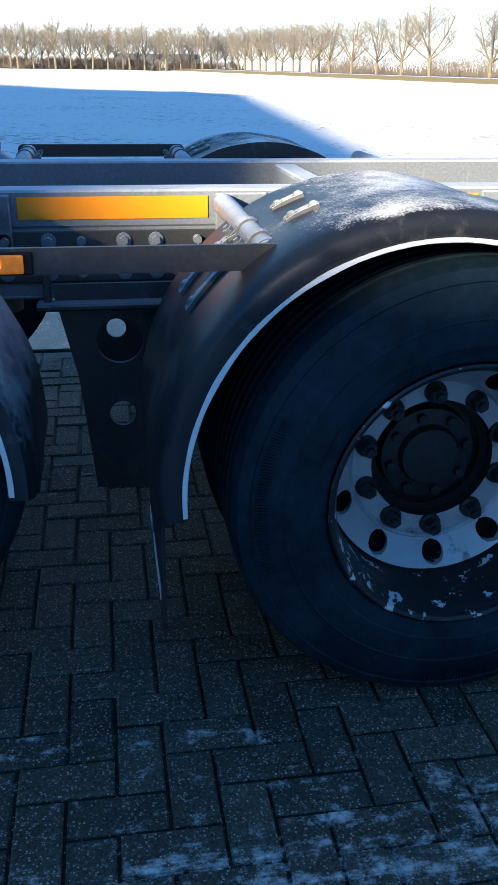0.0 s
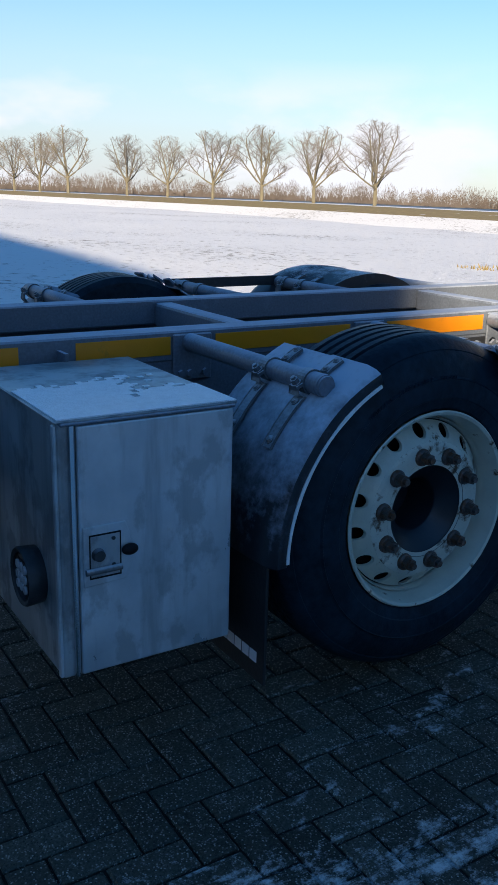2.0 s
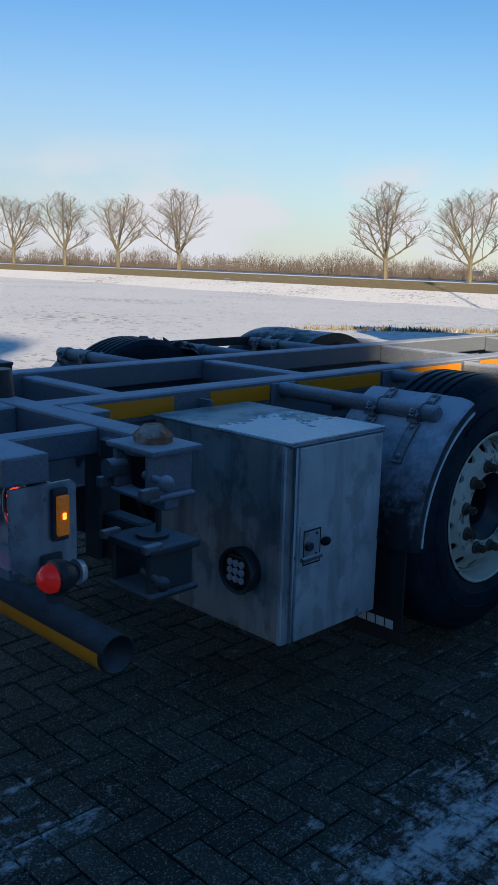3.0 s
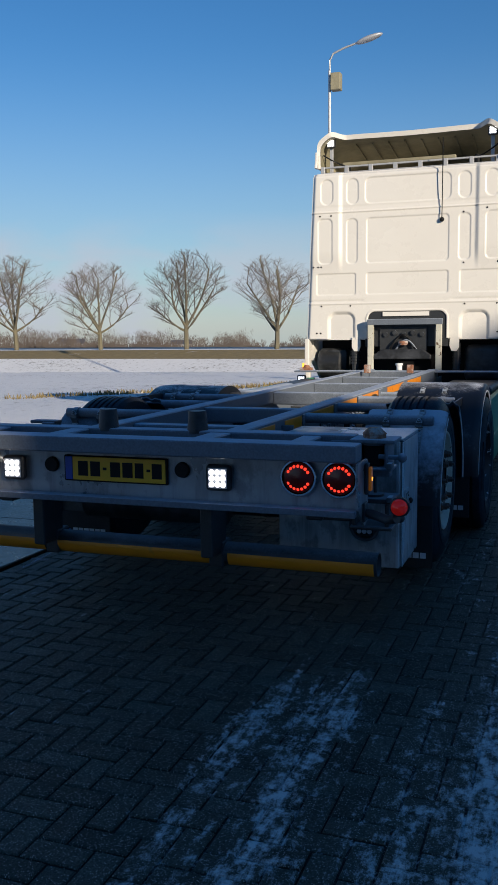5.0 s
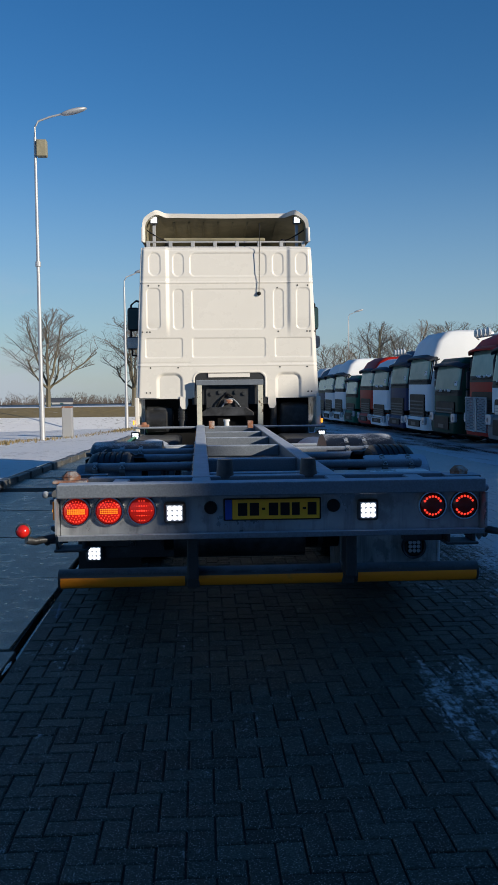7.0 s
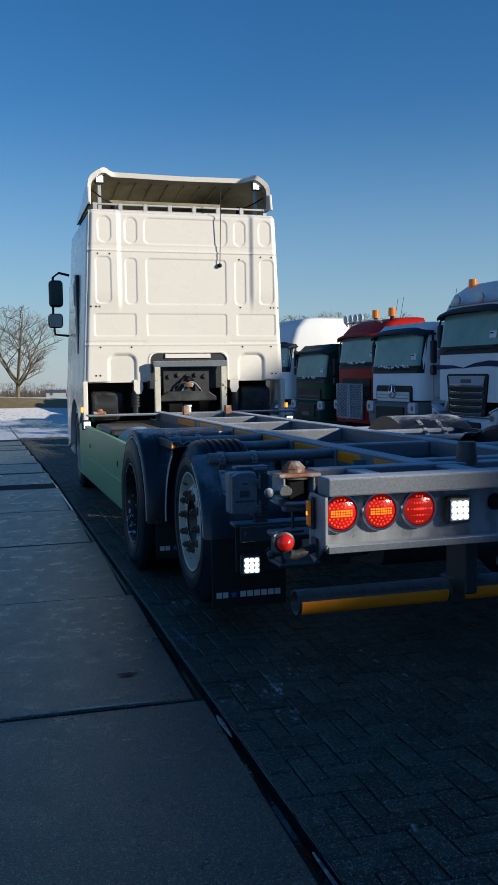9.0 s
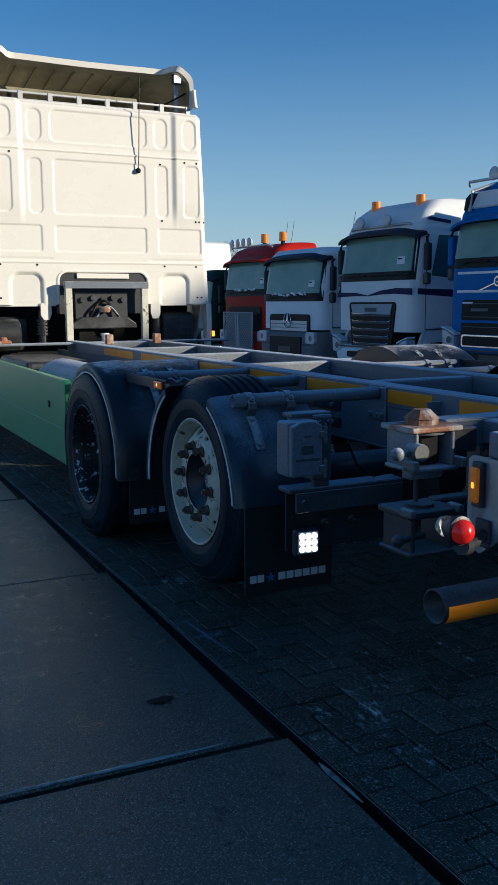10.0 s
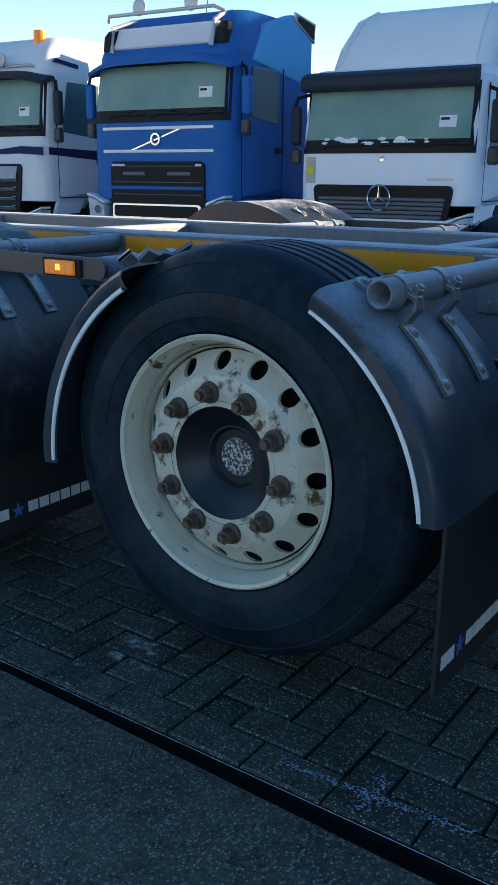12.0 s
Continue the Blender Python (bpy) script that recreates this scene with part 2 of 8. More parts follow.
FROST = (0.42, 0.46, 0.52)
M = dict(
    steel=frosted("frosted_grey_paint", (0.140, 0.160, 0.190), 0.45, (0.46, 0.51, 0.58), 0.88, 1.65, 0.8, 110, 9),
    clamp=frosted("frosted_clamp_steel", (0.11, 0.115, 0.12), 0.45, (0.50, 0.53, 0.56), 0.95, 1.6, 0.9, 120, 14),
    steel_dark=frosted("dark_chassis_paint", (0.030, 0.032, 0.035), 0.42, (0.24, 0.26, 0.29), 1.0, 1.8, 0.8, 110, 9),
    black=material("black_plastic", (0.018, 0.019, 0.021), 0.45, 0.0, 0.3, 20, 0.15, 120, (0.075, 0.08, 0.09), 0.38, 0.18, 3.5),
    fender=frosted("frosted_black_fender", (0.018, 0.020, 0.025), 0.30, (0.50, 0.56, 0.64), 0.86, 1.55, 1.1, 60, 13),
    # near-side black lightened and blued; the sky's sheen is in the colour
    fender_sheen=frosted("sheen_black_fender", (0.026, 0.042, 0.060), 0.30, (0.36, 0.42, 0.50), 1.05, 1.75, 0.8, 130, 7, 0.04),
    fender_top=frosted("frost_covered_fender", (0.014, 0.016, 0.020), 0.42, (0.80, 0.80, 0.80), 1.36, 1.52, 0.6, 200, 5, 0.08),
    white_edge=material("white_edge_strip", (0.75, 0.76, 0.76), 0.5, 0, 0.15, 20, 0.05, 80),
    rubber=material("tyre_rubber", (0.0085, 0.0185, 0.0270), 0.44, 0.0, 0.45, 40, 0.16, 60, (0.017, 0.037, 0.054), 0.42, 0.16, 6.0),
    flap=material("rubber_flap", (0.016, 0.016, 0.017), 0.7, 0, 0.3, 14, 0.2, 70),
    rim_rust=material("rust_stained_flange", (0.56, 0.55, 0.46), 0.45, 0.05, 0.22, 16, 0.25, 90, (0.085, 0.045, 0.022), 0.405, 0.05, 19.0),
    hub_bowl=material("blue_black_hub_bowl", (0.010, 0.0135, 0.018), 0.38, 0.1, 0.25, 8, 0.06, 60, (0.018, 0.024, 0.032), 0.4, 0.2, 5, rvar=0.08),
    rim=material("rusty_white_rim", (0.58, 0.56, 0.46), 0.42, 0.05, 0.22, 14, 0.2, 90, (0.11, 0.060, 0.028), 0.355, 0.028, 17.0),
    cap_frost=material("frosted_hub_cap", (0.05, 0.05, 0.052), 0.6, 0, 0.4, 120, 0.4, 200, (0.55, 0.56, 0.56), 0.48, 0.04, 130),
    rim_flaked=material("flaking_rim_barrel", (0.018, 0.019, 0.021), 0.4, 0.1, 0.3, 30, 0.25, 90, (0.60, 0.62, 0.63), 0.39, 0.012, 22.0),
    rim_dark=material("grey_rim", (0.42, 0.44, 0.46), 0.4, 0.25, 0.2, 12, 0.15, 90, (0.07, 0.065, 0.06), 0.36, 0.04, 8.0),
    nut=material("rusty_nut", (0.125, 0.100, 0.090), 0.45, 0.45, 0.5, 60, 0.35, 160, (0.15, 0.065, 0.035), 0.47, 0.08, 34),
    hub=material("dark_hub", (0.02, 0.021, 0.022), 0.45, 0.2, 0.4, 10, 0.2, 60, (0.06, 0.06, 0.065), 0.35, 0.1, 6),
    yellow=material("yellow_reflective_strip", (0.85, 0.27, 0.010), 0.35, 0, 0.12, 8, 0.06, 200, (0.45, 0.20, 0.04), 0.32, 0.05, 7),
    stainless=streaked("dull_stainless_box", (0.35, 0.37, 0.375), (0.13, 0.14, 0.145), 0.42),
    stainless_front=streaked("brushed_stainless", (0.47, 0.50, 0.52), (0.28, 0.30, 0.31), 0.36),
    rear_panel=streaked("dull_rear_panel", (0.29, 0.305, 0.325), (0.15, 0.155, 0.165), 0.35),
    frost=material("hoar_frost", (0.78, 0.81, 0.83), 0.35, 0, 0.15, 60, 0.4, 180, (0.45, 0.47, 0.50), 0.30, 0.05, 9),
    chrome=material("chrome", (0.7, 0.7, 0.7), 0.15, 1.0, 0.05, 8, 0),
    plate=material("yellow_plate", (0.85, 0.42, 0.015), 0.4, 0, 0.08, 8, 0.03, 80),
    blue_plate=material("blue_band", (0.02, 0.06, 0.35), 0.4, 0, 0.1, 8, 0),
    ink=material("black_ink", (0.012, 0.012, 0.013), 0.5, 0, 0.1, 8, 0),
    white_ink=material("white_ink", (0.70, 0.70, 0.70), 0.6, 0, 0.15, 20, 0),
    chalk=material("blue_white_chalk", (0.36, 0.42, 0.60), 0.9, 0, 0.3, 90, 0),
    blue_ink=material("blue_ink", (0.03, 0.16, 0.45), 0.6, 0, 0.15, 20, 0),
    red_lens=material("red_lens", (0.50, 0.014, 0.008), 0.15, 0, 0.1, 30, 0.1, 200, emit=0.16),
    dim_lens=material("unlit_dark_lens", (0.17, 0.014, 0.008), 0.15, 0, 0.15, 30, 0.1, 200),
    turn_band=material("amber_band", (0.90, 0.25, 0.012), 0.25, 0, 0.3, 120, 0.1, 200, emit=0.42),
    mid_steel=frosted("dark_frosted_bracket", (0.055, 0.062, 0.072), 0.42, (0.30, 0.34, 0.40), 0.9, 1.7, 0.9, 110, 9),
    red_lit=material("lit_red_lens", (1.0, 0.045, 0.02), 0.2, 0, 0.35, 90, 0, emit=1.25),
    amber=material("amber_lens", (0.62, 0.18, 0.015), 0.2, 0, 0.3, 90, 0, emit=0.10),
    amber_lit=material("lit_amber_lens", (1.0, 0.36, 0.03), 0.2, 0, 0.5, 120, 0, emit=1.7),
    red_glow=material("glowing_marker_lens", (0.55, 0.015, 0.01), 0.2, 0, 0.2, 60, 0.05, 90, emit=0.14),
    led=material("white_led", (1.0, 0.98, 0.95), 0.3, 0, 0.0, 5, 0, emit=2.2),
    lens=material("clear_lens", (0.45, 0.47, 0.5), 0.15, 0, 0.3, 60, 0.2, 100),
    cab=material("white_cab_paint", (0.76, 0.725, 0.66), 0.28, 0, 0.04, 2, 0.02, 12, coat=0.3, rvar=0.08),
    cab_in=material("grimy_lining", (0.29, 0.26, 0.17), 0.75, 0, 0.35, 3, 0.1, 30, (0.11, 0.10, 0.06), 0.45, 0.15, 1.6),
    green=material("green_side_panel", (0.045, 0.30, 0.10), 0.35, 0, 0.10, 4, 0.03, 30, (0.07, 0.34, 0.15), 0.4, 0.2, 2),
    rust=material("rusted_cap", (0.30, 0.13, 0.07), 0.75, 0.1, 0.35, 25, 0.4, 90, (0.45, 0.40, 0.36), 0.45, 0.08, 12),
    glass=material("dark_cab_glass", (0.04, 0.075, 0.075), 0.06, 0, 0.1, 2, 0, coat=0.5),
    screen=material("windscreen_glass", (0.125, 0.235, 0.205), 0.12, 0, 0.25, 1.2, 0, 60, (0.22, 0.33, 0.265), 0.45, 0.2, 0.9),
    snow=material("snow", (0.80, 0.81, 0.83), 0.9, 0, 0.05, 30, 0.5, 40),
    joint=material("wet_joint", (0.019, 0.0195, 0.017), 0.7, 0, 0.3, 20, 0.5, 120),
    slab=material("concrete_slab", (0.085, 0.083, 0.078), 0.5, 0, 0.3, 160, 0.5, 240, (0.15, 0.145, 0.135), 0.40, 0.18, 60, island=0.1),
    gutter=material("wet_gutter", (0.010, 0.010, 0.009), 0.10, 0, 0.3, 20, 0.12, 30, rvar=0.06),
    bark=material("sunlit_bark", (0.165, 0.140, 0.078), 0.9, 0, 0.3, 2, 0.3, 20, (0.11, 0.098, 0.08), 0.5, 0.2, 0.8),
    twig=material("brown_twigs", (0.155, 0.135, 0.115), 0.9, 0, 0.3, 1, 0),
    hedge=material("brown_hedge", (0.092, 0.073, 0.060), 0.95, 0, 0.4, 0.3, 0, second=(0.075, 0.058, 0.047), amount=0.45, sscale=0.03),
    dry_grass=material("dry_grass", (0.22, 0.165, 0.070), 0.95, 0, 0.4, 3, 0.4, 30, (0.55, 0.55, 0.55), 0.30, 0.06, 0.5),
    asphalt=material("frosty_asphalt", (0.07, 0.075, 0.085), 0.45, 0, 0.25, 3, 0.3, 90, (0.30, 0.31, 0.33), 0.36, 0.12, 0.35),
    pole=material("galvanised_pole", (0.50, 0.50, 0.50), 0.45, 0.4, 0.1, 5, 0.03, 40),
    wall=material("pale_wall_sheet", (0.30, 0.30, 0.30), 0.7, 0, 0.1, 1, 0.05, 10),
    roof=material("dark_roof", (0.07, 0.075, 0.09), 0.6, 0, 0.1, 1, 0.05, 10),
)

# soften gloss: dirty glass and plastics of the parked trucks mirror little
for k, v in (("screen", 0.3), ("ink", 0.15), ("joint", 0.1), ("rubber", 0.10)):
    M[k].node_tree.nodes["Principled BSDF"].inputs["Specular IOR Level"].default_value = v

# ---------------------------------------------------------------- small mesh helpers
def part(name, bm, mat, parent=None, label=""):
    """Links a bmesh as one mesh object, under a thing or a part."""
    me = bpy.data.meshes.new(name)
    bm.to_mesh(me)
    bm.free()
    me.materials.append(mat if not isinstance(mat, str) else M[mat])
    ob = new(name, me)
    if parent:
        ob.parent = parent
    if label:
        tagged(ob, label)
    return ob


def thing(name, m, label, category, group="", kind=""):
    ob = new(name)
    ob.empty_display_size = 0.1
    ob.matrix_basis = m
    return tagged(ob, label, category, group, kind)


def add_box(bm, lo, hi, bevel=0.0, seg=1, m=None):
    """An axis-aligned block from corner lo to corner hi."""
    c = [(a + b) / 2 for a, b in zip(lo, hi)]
    s = [max(1e-4, abs(b - a)) for a, b in zip(lo, hi)]
    r = bmesh.ops.create_cube(bm, size=1, matrix=Matrix.Translation(c) @ Matrix.Diagonal((*s, 1)))
    vs = r["verts"]
    if bevel:
        es = list({e for v in vs for e in v.link_edges})
        g = bmesh.ops.bevel(bm, geom=es, offset=min(bevel, min(s) * 0.45), segments=seg, affect="EDGES", profile=0.5)
        vs = list({v for f in g["faces"] for v in f.verts} | {v for v in vs if v.is_valid})
    if m is not None:
        bmesh.ops.transform(bm, matrix=m, verts=vs)
    return vs


def box(lo, hi, bevel=0.0, seg=1):
    bm = bmesh.new()
    add_box(bm, lo, hi, bevel, seg)
    return bm


def smooth(bm, angle=40):
    for f in bm.faces:
        f.smooth = True
    lim = radians(angle)
    for e in bm.edges:
        if len(e.link_faces) == 2 and e.calc_face_angle(0) > lim:
            e.smooth = False
    return bm


def add_tube(bm, a, b, r, r2=None, seg=16, cap=True):
    a, b = Vector(a), Vector(b)
    d = b - a
    q = d.to_track_quat("Z", "Y").to_matrix().to_4x4()
    return bmesh.ops.create_cone(bm, cap_ends=cap, segments=seg, radius1=r, radius2=r if r2 is None else r2, depth=d.length, matrix=Matrix.Translation((a + b) / 2) @ q)["verts"]


def tube(a, b, r, r2=None, seg=16):
    bm = bmesh.new()
    add_tube(bm, a, b, r, r2, seg)
    return smooth(bm)


def add_hollow(bm, a, b, r, wall, seg=24):
    """An open pipe with a wall."""
    a, b = Vector(a), Vector(b)
    q = (b - a).to_track_quat("Z", "Y").to_matrix()
    rings = []
    for p, rr in ((a, r), (b, r), (b, r - wall), (a, r - wall)):
        rings.append([bm.verts.new(p + q @ Vector((rr * math.cos(k * 2 * math.pi / seg), rr * math.sin(k * 2 * math.pi / seg), 0))) for k in range(seg)])
    for i in range(4):
        p, n = rings[i], rings[(i + 1) % 4]
        for k in range(seg):
            bm.faces.new((p[k], p[(k + 1) % seg], n[(k + 1) % seg], n[k]))


def lathe(profile, seg=64, axis="X", closed=False):
    """A body of revolution round the x axis; profile rows are (x, radius)."""
    bm = bmesh.new()
    rings = []
    for x, r in profile:
        rings.append([bm.verts.new((x, r * math.cos(2 * math.pi * k / seg), r * math.sin(2 * math.pi * k / seg))) for k in range(seg)])
    n = len(rings)
    for i in range(n if closed else n - 1):
        p, q = rings[i], rings[(i + 1) % n]
        for k in range(seg):
            bm.faces.new((p[k], p[(k + 1) % seg], q[(k + 1) % seg], q[k]))
    bmesh.ops.recalc_face_normals(bm, faces=bm.faces)
    return bm


def prism(outline, lo, hi, plane="XZ", bevel=0.0):
    """An outline of 2D points drawn out from lo to hi across its plane."""
    bm = bmesh.new()

    def at(p, d):
        if plane == "XZ":
            return (p[0], d, p[1])
        if plane == "YZ":
            return (d, p[0], p[1])
        return (p[0], p[1], d)
    a = [bm.verts.new(at(p, lo)) for p in outline]
    b = [bm.verts.new(at(p, hi)) for p in outline]
    bm.faces.new(a)
    bm.faces.new(b[::-1])
    n = len(a)
    for i in range(n):
        bm.faces.new((a[i], b[i], b[(i + 1) % n], a[(i + 1) % n]))
    bmesh.ops.recalc_face_normals(bm, faces=bm.faces)
    if bevel:
        bmesh.ops.bevel(bm, geom=list(bm.edges), offset=bevel, segments=2, affect="EDGES", profile=0.5)
    return bm


def sweep(points, r, seg=8):
    """A round bar bent along points."""
    bm = bmesh.new()
    pts = [Vector(p) for p in points]
    rings = []
    for i, p in enumerate(pts):
        d = (pts[min(i + 1, len(pts) - 1)] - pts[max(i - 1, 0)]).normalized()
        q = d.to_track_quat("Z", "Y").to_matrix()
        rr = r[i] if isinstance(r, (list, tuple)) else r
        rings.append([bm.verts.new(p + q @ Vector((rr * math.cos(2 * math.pi * k / seg), rr * math.sin(2 * math.pi * k / seg), 0))) for k in range(seg)])
    for p, q in zip(rings, rings[1:]):
        best = min(range(seg), key=lambda s: (p[0].co - q[s].co).length)
        for k in range(seg):
            bm.faces.new((p[k], p[(k + 1) % seg], q[(k + 1 + best) % seg], q[(k + best) % seg]))
    bm.faces.new(rings[0][::-1])
    bm.faces.new(rings[-1])
    bmesh.ops.recalc_face_normals(bm, faces=bm.faces)
    return smooth(bm, 50)


def step(a, b, v):
    """A smooth step from 0 at a to 1 at b."""
    t = max(0.0, min(1.0, (v - a) / (b - a)))
    return t * t * (3 - 2 * t)


GZ = -0.055                                      # the ground height

# ---------------------------------------------------------------- ground and distance
KERB = lambda y: -3.67 + 0.028 * y                                                # the yard's edge towards the field


def sheet(points, z):
    """A flat sheet from a 2D outline."""
    bm = bmesh.new()
    bm.faces.new([bm.verts.new((x, y, z)) for x, y in points])
    return bm


def field_mesh():
    """The snow field: one grid, fine near the yard, coarse far off, with furrows and clods."""
    bm = bmesh.new()

    def steps(a, b, first, grow):
        out, d, v = [a], first, a
        while v < b:
            v += d
            d *= grow
            out.append(min(v, b))
        return out
    left = [-x for x in steps(4.4, 2600, 0.35, 1.045)]
    ys = [-y for y in steps(0, 2600, 0.9, 1.06)][:0:-1] + steps(0, 2600, 0.9, 1.045)
    xs = left[::-1]
    grid = []
    for y in ys:
        row = []
        for i, x in enumerate(xs):
            xx = x + (4.3 + KERB(min(y, 30))) * max(0.0, 1 - (-4.4 - x) / 35)
            rise = 0.13 * max(0.0, 1 - max(0.0, -4.0 - xx) / 22) if -20 < y < 40 else 0.0
            z = GZ - 0.03 + rise + 0.05 * noise.noise(Vector((xx * 0.9, y * 0.9, 0))) * min(1, (-4.0 - xx) / 1.5 if xx < -4 else 0) + 0.09 * noise.noise(Vector((xx * 0.12, y * 0.12, 5)))
            row.append(bm.verts.new((xx, y, z)))
        grid.append(row)
    for p, q in zip(grid, grid[1:]):
        for k in range(len(xs) - 1):
            bm.faces.new((p[k], p[k + 1], q[k + 1], q[k]))
    return smooth(bm, 80)


def field_material():
    """Snow with soil and stubble showing through in small dark flecks."""
    m = bpy.data.materials.new("snowy_field")
    m.use_nodes = True
    n, l = m.node_tree.nodes, m.node_tree.links
    b = n["Principled BSDF"]
    t = n.new("ShaderNodeTexCoord")
    a = n.new("ShaderNodeTexNoise"); a.inputs["Scale"].default_value = 4.5; a.inputs["Detail"].default_value = 9; a.inputs["Roughness"].default_value = 0.72
    c = n.new("ShaderNodeTexNoise"); c.inputs["Scale"].default_value = 0.16; c.inputs["Detail"].default_value = 5
    for q in (a, c):
        l.new(t.outputs["Object"], q.inputs["Vector"])
    s = n.new("ShaderNodeMath"); s.operation = "MULTIPLY_ADD"; s.inputs[1].default_value = 0.35
    l.new(c.outputs["Fac"], s.inputs[0]); l.new(a.outputs["Fac"], s.inputs[2])
    r = n.new("ShaderNodeMapRange")
    r.inputs["From Min"].default_value, r.inputs["From Max"].default_value = 0.735, 0.86
    l.new(s.outputs[0], r.inputs["Value"])
    mx = n.new("ShaderNodeMix"); mx.data_type = "RGBA"
    mx.inputs["A"].default_value, mx.inputs["B"].default_value = (0.79, 0.785, 0.775, 1), (0.20, 0.18, 0.15, 1)
    l.new(r.outputs[0], mx.inputs["Factor"])
    l.new(mx.outputs["Result"], b.inputs["Base Color"])
    b.inputs["Roughness"].default_value = 0.85
    bp = n.new("ShaderNodeBump"); bp.inputs["Strength"].default_value = 0.6; bp.inputs["Distance"].default_value = 0.06
    l.new(a.outputs["Fac"], bp.inputs["Height"]); l.new(bp.outputs[0], b.inputs["Normal"])
    return m


M["field"] = field_material()
tagged(part("ground", field_mesh(), "field"), "flat snow-covered farmland reaching to the horizon", "ground", kind="structure")


def ice_material(name, base, dark, ice, cover, rough):
    """Yard surface with thin ice and blown frost lying in streaks along the wheel tracks."""
    m = bpy.data.materials.new(name)
    m.use_nodes = True
    n, l = m.node_tree.nodes, m.node_tree.links
    b = n["Principled BSDF"]
    t = n.new("ShaderNodeTexCoord")
    mp = n.new("ShaderNodeMapping"); mp.inputs["Scale"].default_value = (1.0, 0.16, 1.0)
    l.new(t.outputs["Object"], mp.inputs[0])
    a = n.new("ShaderNodeTexNoise"); a.inputs["Scale"].default_value = 0.9; a.inputs["Detail"].default_value = 9; a.inputs["Roughness"].default_value = 0.65
    l.new(mp.outputs[0], a.inputs["Vector"])
    f = n.new("ShaderNodeTexNoise"); f.inputs["Scale"].default_value = 26; f.inputs["Detail"].default_value = 6
    l.new(t.outputs["Object"], f.inputs["Vector"])
    s = n.new("ShaderNodeMath"); s.operation = "MULTIPLY_ADD"; s.inputs[1].default_value = 0.30
    l.new(f.outputs["Fac"], s.inputs[0]); l.new(a.outputs["Fac"], s.inputs[2])
    r = n.new("ShaderNodeMapRange")
    r.inputs["From Min"].default_value, r.inputs["From Max"].default_value = 0.80 - cover, 0.90 - cover
    l.new(s.outputs[0], r.inputs["Value"])
    c = n.new("ShaderNodeMix"); c.data_type = "RGBA"
    c.inputs["A"].default_value, c.inputs["B"].default_value = (*base, 1), (*dark, 1)
    l.new(f.outputs["Fac"], c.inputs["Factor"])
    mx = n.new("ShaderNodeMix"); mx.data_type = "RGBA"
    l.new(r.outputs[0], mx.inputs["Factor"]); l.new(c.outputs["Result"], mx.inputs["A"])
    mx.inputs["B"].default_value = (*ice, 1)
    l.new(mx.outputs["Result"], b.inputs["Base Color"])
    rr = n.new("ShaderNodeMapRange"); rr.inputs["To Min"].default_value, rr.inputs["To Max"].default_value = rough, 0.7
    l.new(r.outputs[0], rr.inputs["Value"]); l.new(rr.outputs[0], b.inputs["Roughness"])
    bp = n.new("ShaderNodeBump"); bp.inputs["Strength"].default_value = 0.25; bp.inputs["Distance"].default_value = 0.01
    l.new(f.outputs["Fac"], bp.inputs["Height"]); l.new(bp.outputs[0], b.inputs["Normal"])
    return m


M["yard"] = ice_material("icy_yard", (0.062, 0.070, 0.080), (0.12, 0.13, 0.145), (0.66, 0.70, 0.76), 0.225, 0.26)
yard_edge = [(KERB(y), y) for y in (-60, -20, 0, 10, 20, 28)]
b = sheet(yard_edge + [(-2.7, 36), (-2.2, 43), (4, 54), (90, 66), (140, 66), (140, -60)], GZ - 0.012)
for co, no in (((-1.51, 0, 0), (1, 0, 0)), ((-1.45, 0, 0), (1, 0, 0)), ((0, -12, 0), (0, 1, 0)), ((0, 34, 0), (0, 1, 0))):
    bmesh.ops.bisect_plane(b, geom=b.verts[:] + b.edges[:] + b.faces[:], plane_co=co, plane_no=no)
slot = [f for f in b.faces if -1.51 < f.calc_center_median().x < -1.45 and -12 < f.calc_center_median().y < 34]
bmesh.ops.delete(b, geom=slot, context="FACES")
tagged(part("yard", b, "yard"), "dark frozen yard with thin ice in streaks", "yard", kind="structure")
# kerb with a strip of dead grass and snow behind it
b = bmesh.new()
for k in range(44):
    y = -10 + k
    add_box(b, (KERB(y) - 0.13, y + 0.006, GZ - 0.2), (KERB(y + 0.5), y + 0.994, GZ + 0.115 + 0.006 * math.sin(3.1 * k)), 0.012)
tagged(part("kerb", b, "slab"), "low grey concrete kerb along the field", "kerb", kind="structure")


def tuft_strip(name, rows, mat, label, count, hmin, hmax):
    """Dead grass: many thin blades along a strip."""
    bm = bmesh.new()
    rng = random.Random(7)
    for _ in range(count):
        x, y = rows(rng)
        h, a = rng.uniform(hmin, hmax), rng.uniform(0, math.pi)
        w = 0.012 + 0.1 * h
        d = Vector((math.cos(a), math.sin(a), 0)) * w
        lean = Vector((rng.uniform(-0.4, 0.4), rng.uniform(-0.4, 0.4), 0)) * h
        p = Vector((x, y, GZ + 0.05))
        bm.faces.new([bm.verts.new(v) for v in (p - d, p + d, p + d * 0.4 + lean * 0.5 + Vector((0, 0, h * 0.6)), p + lean + Vector((0, 0, h)), p - d * 0.5 + lean * 0.5 + Vector((0, 0, h * 0.6)))])
    return tagged(part(name, bm, mat), label, "grass", kind="stuff")


tuft_strip("verge_grass", lambda r: ((lambda y: (-6.7 + 2.4 * step(22.5, 30, y) + 0.10 * (y - 30) * (y > 30) - 0.45 * max(0.0, 22.5 - y) + r.gauss(0, 0.25), y))(r.uniform(14, 41))), "dry_grass", "dead yellow grass poking through the snow beside the yard", 3200, 0.03, 0.15)


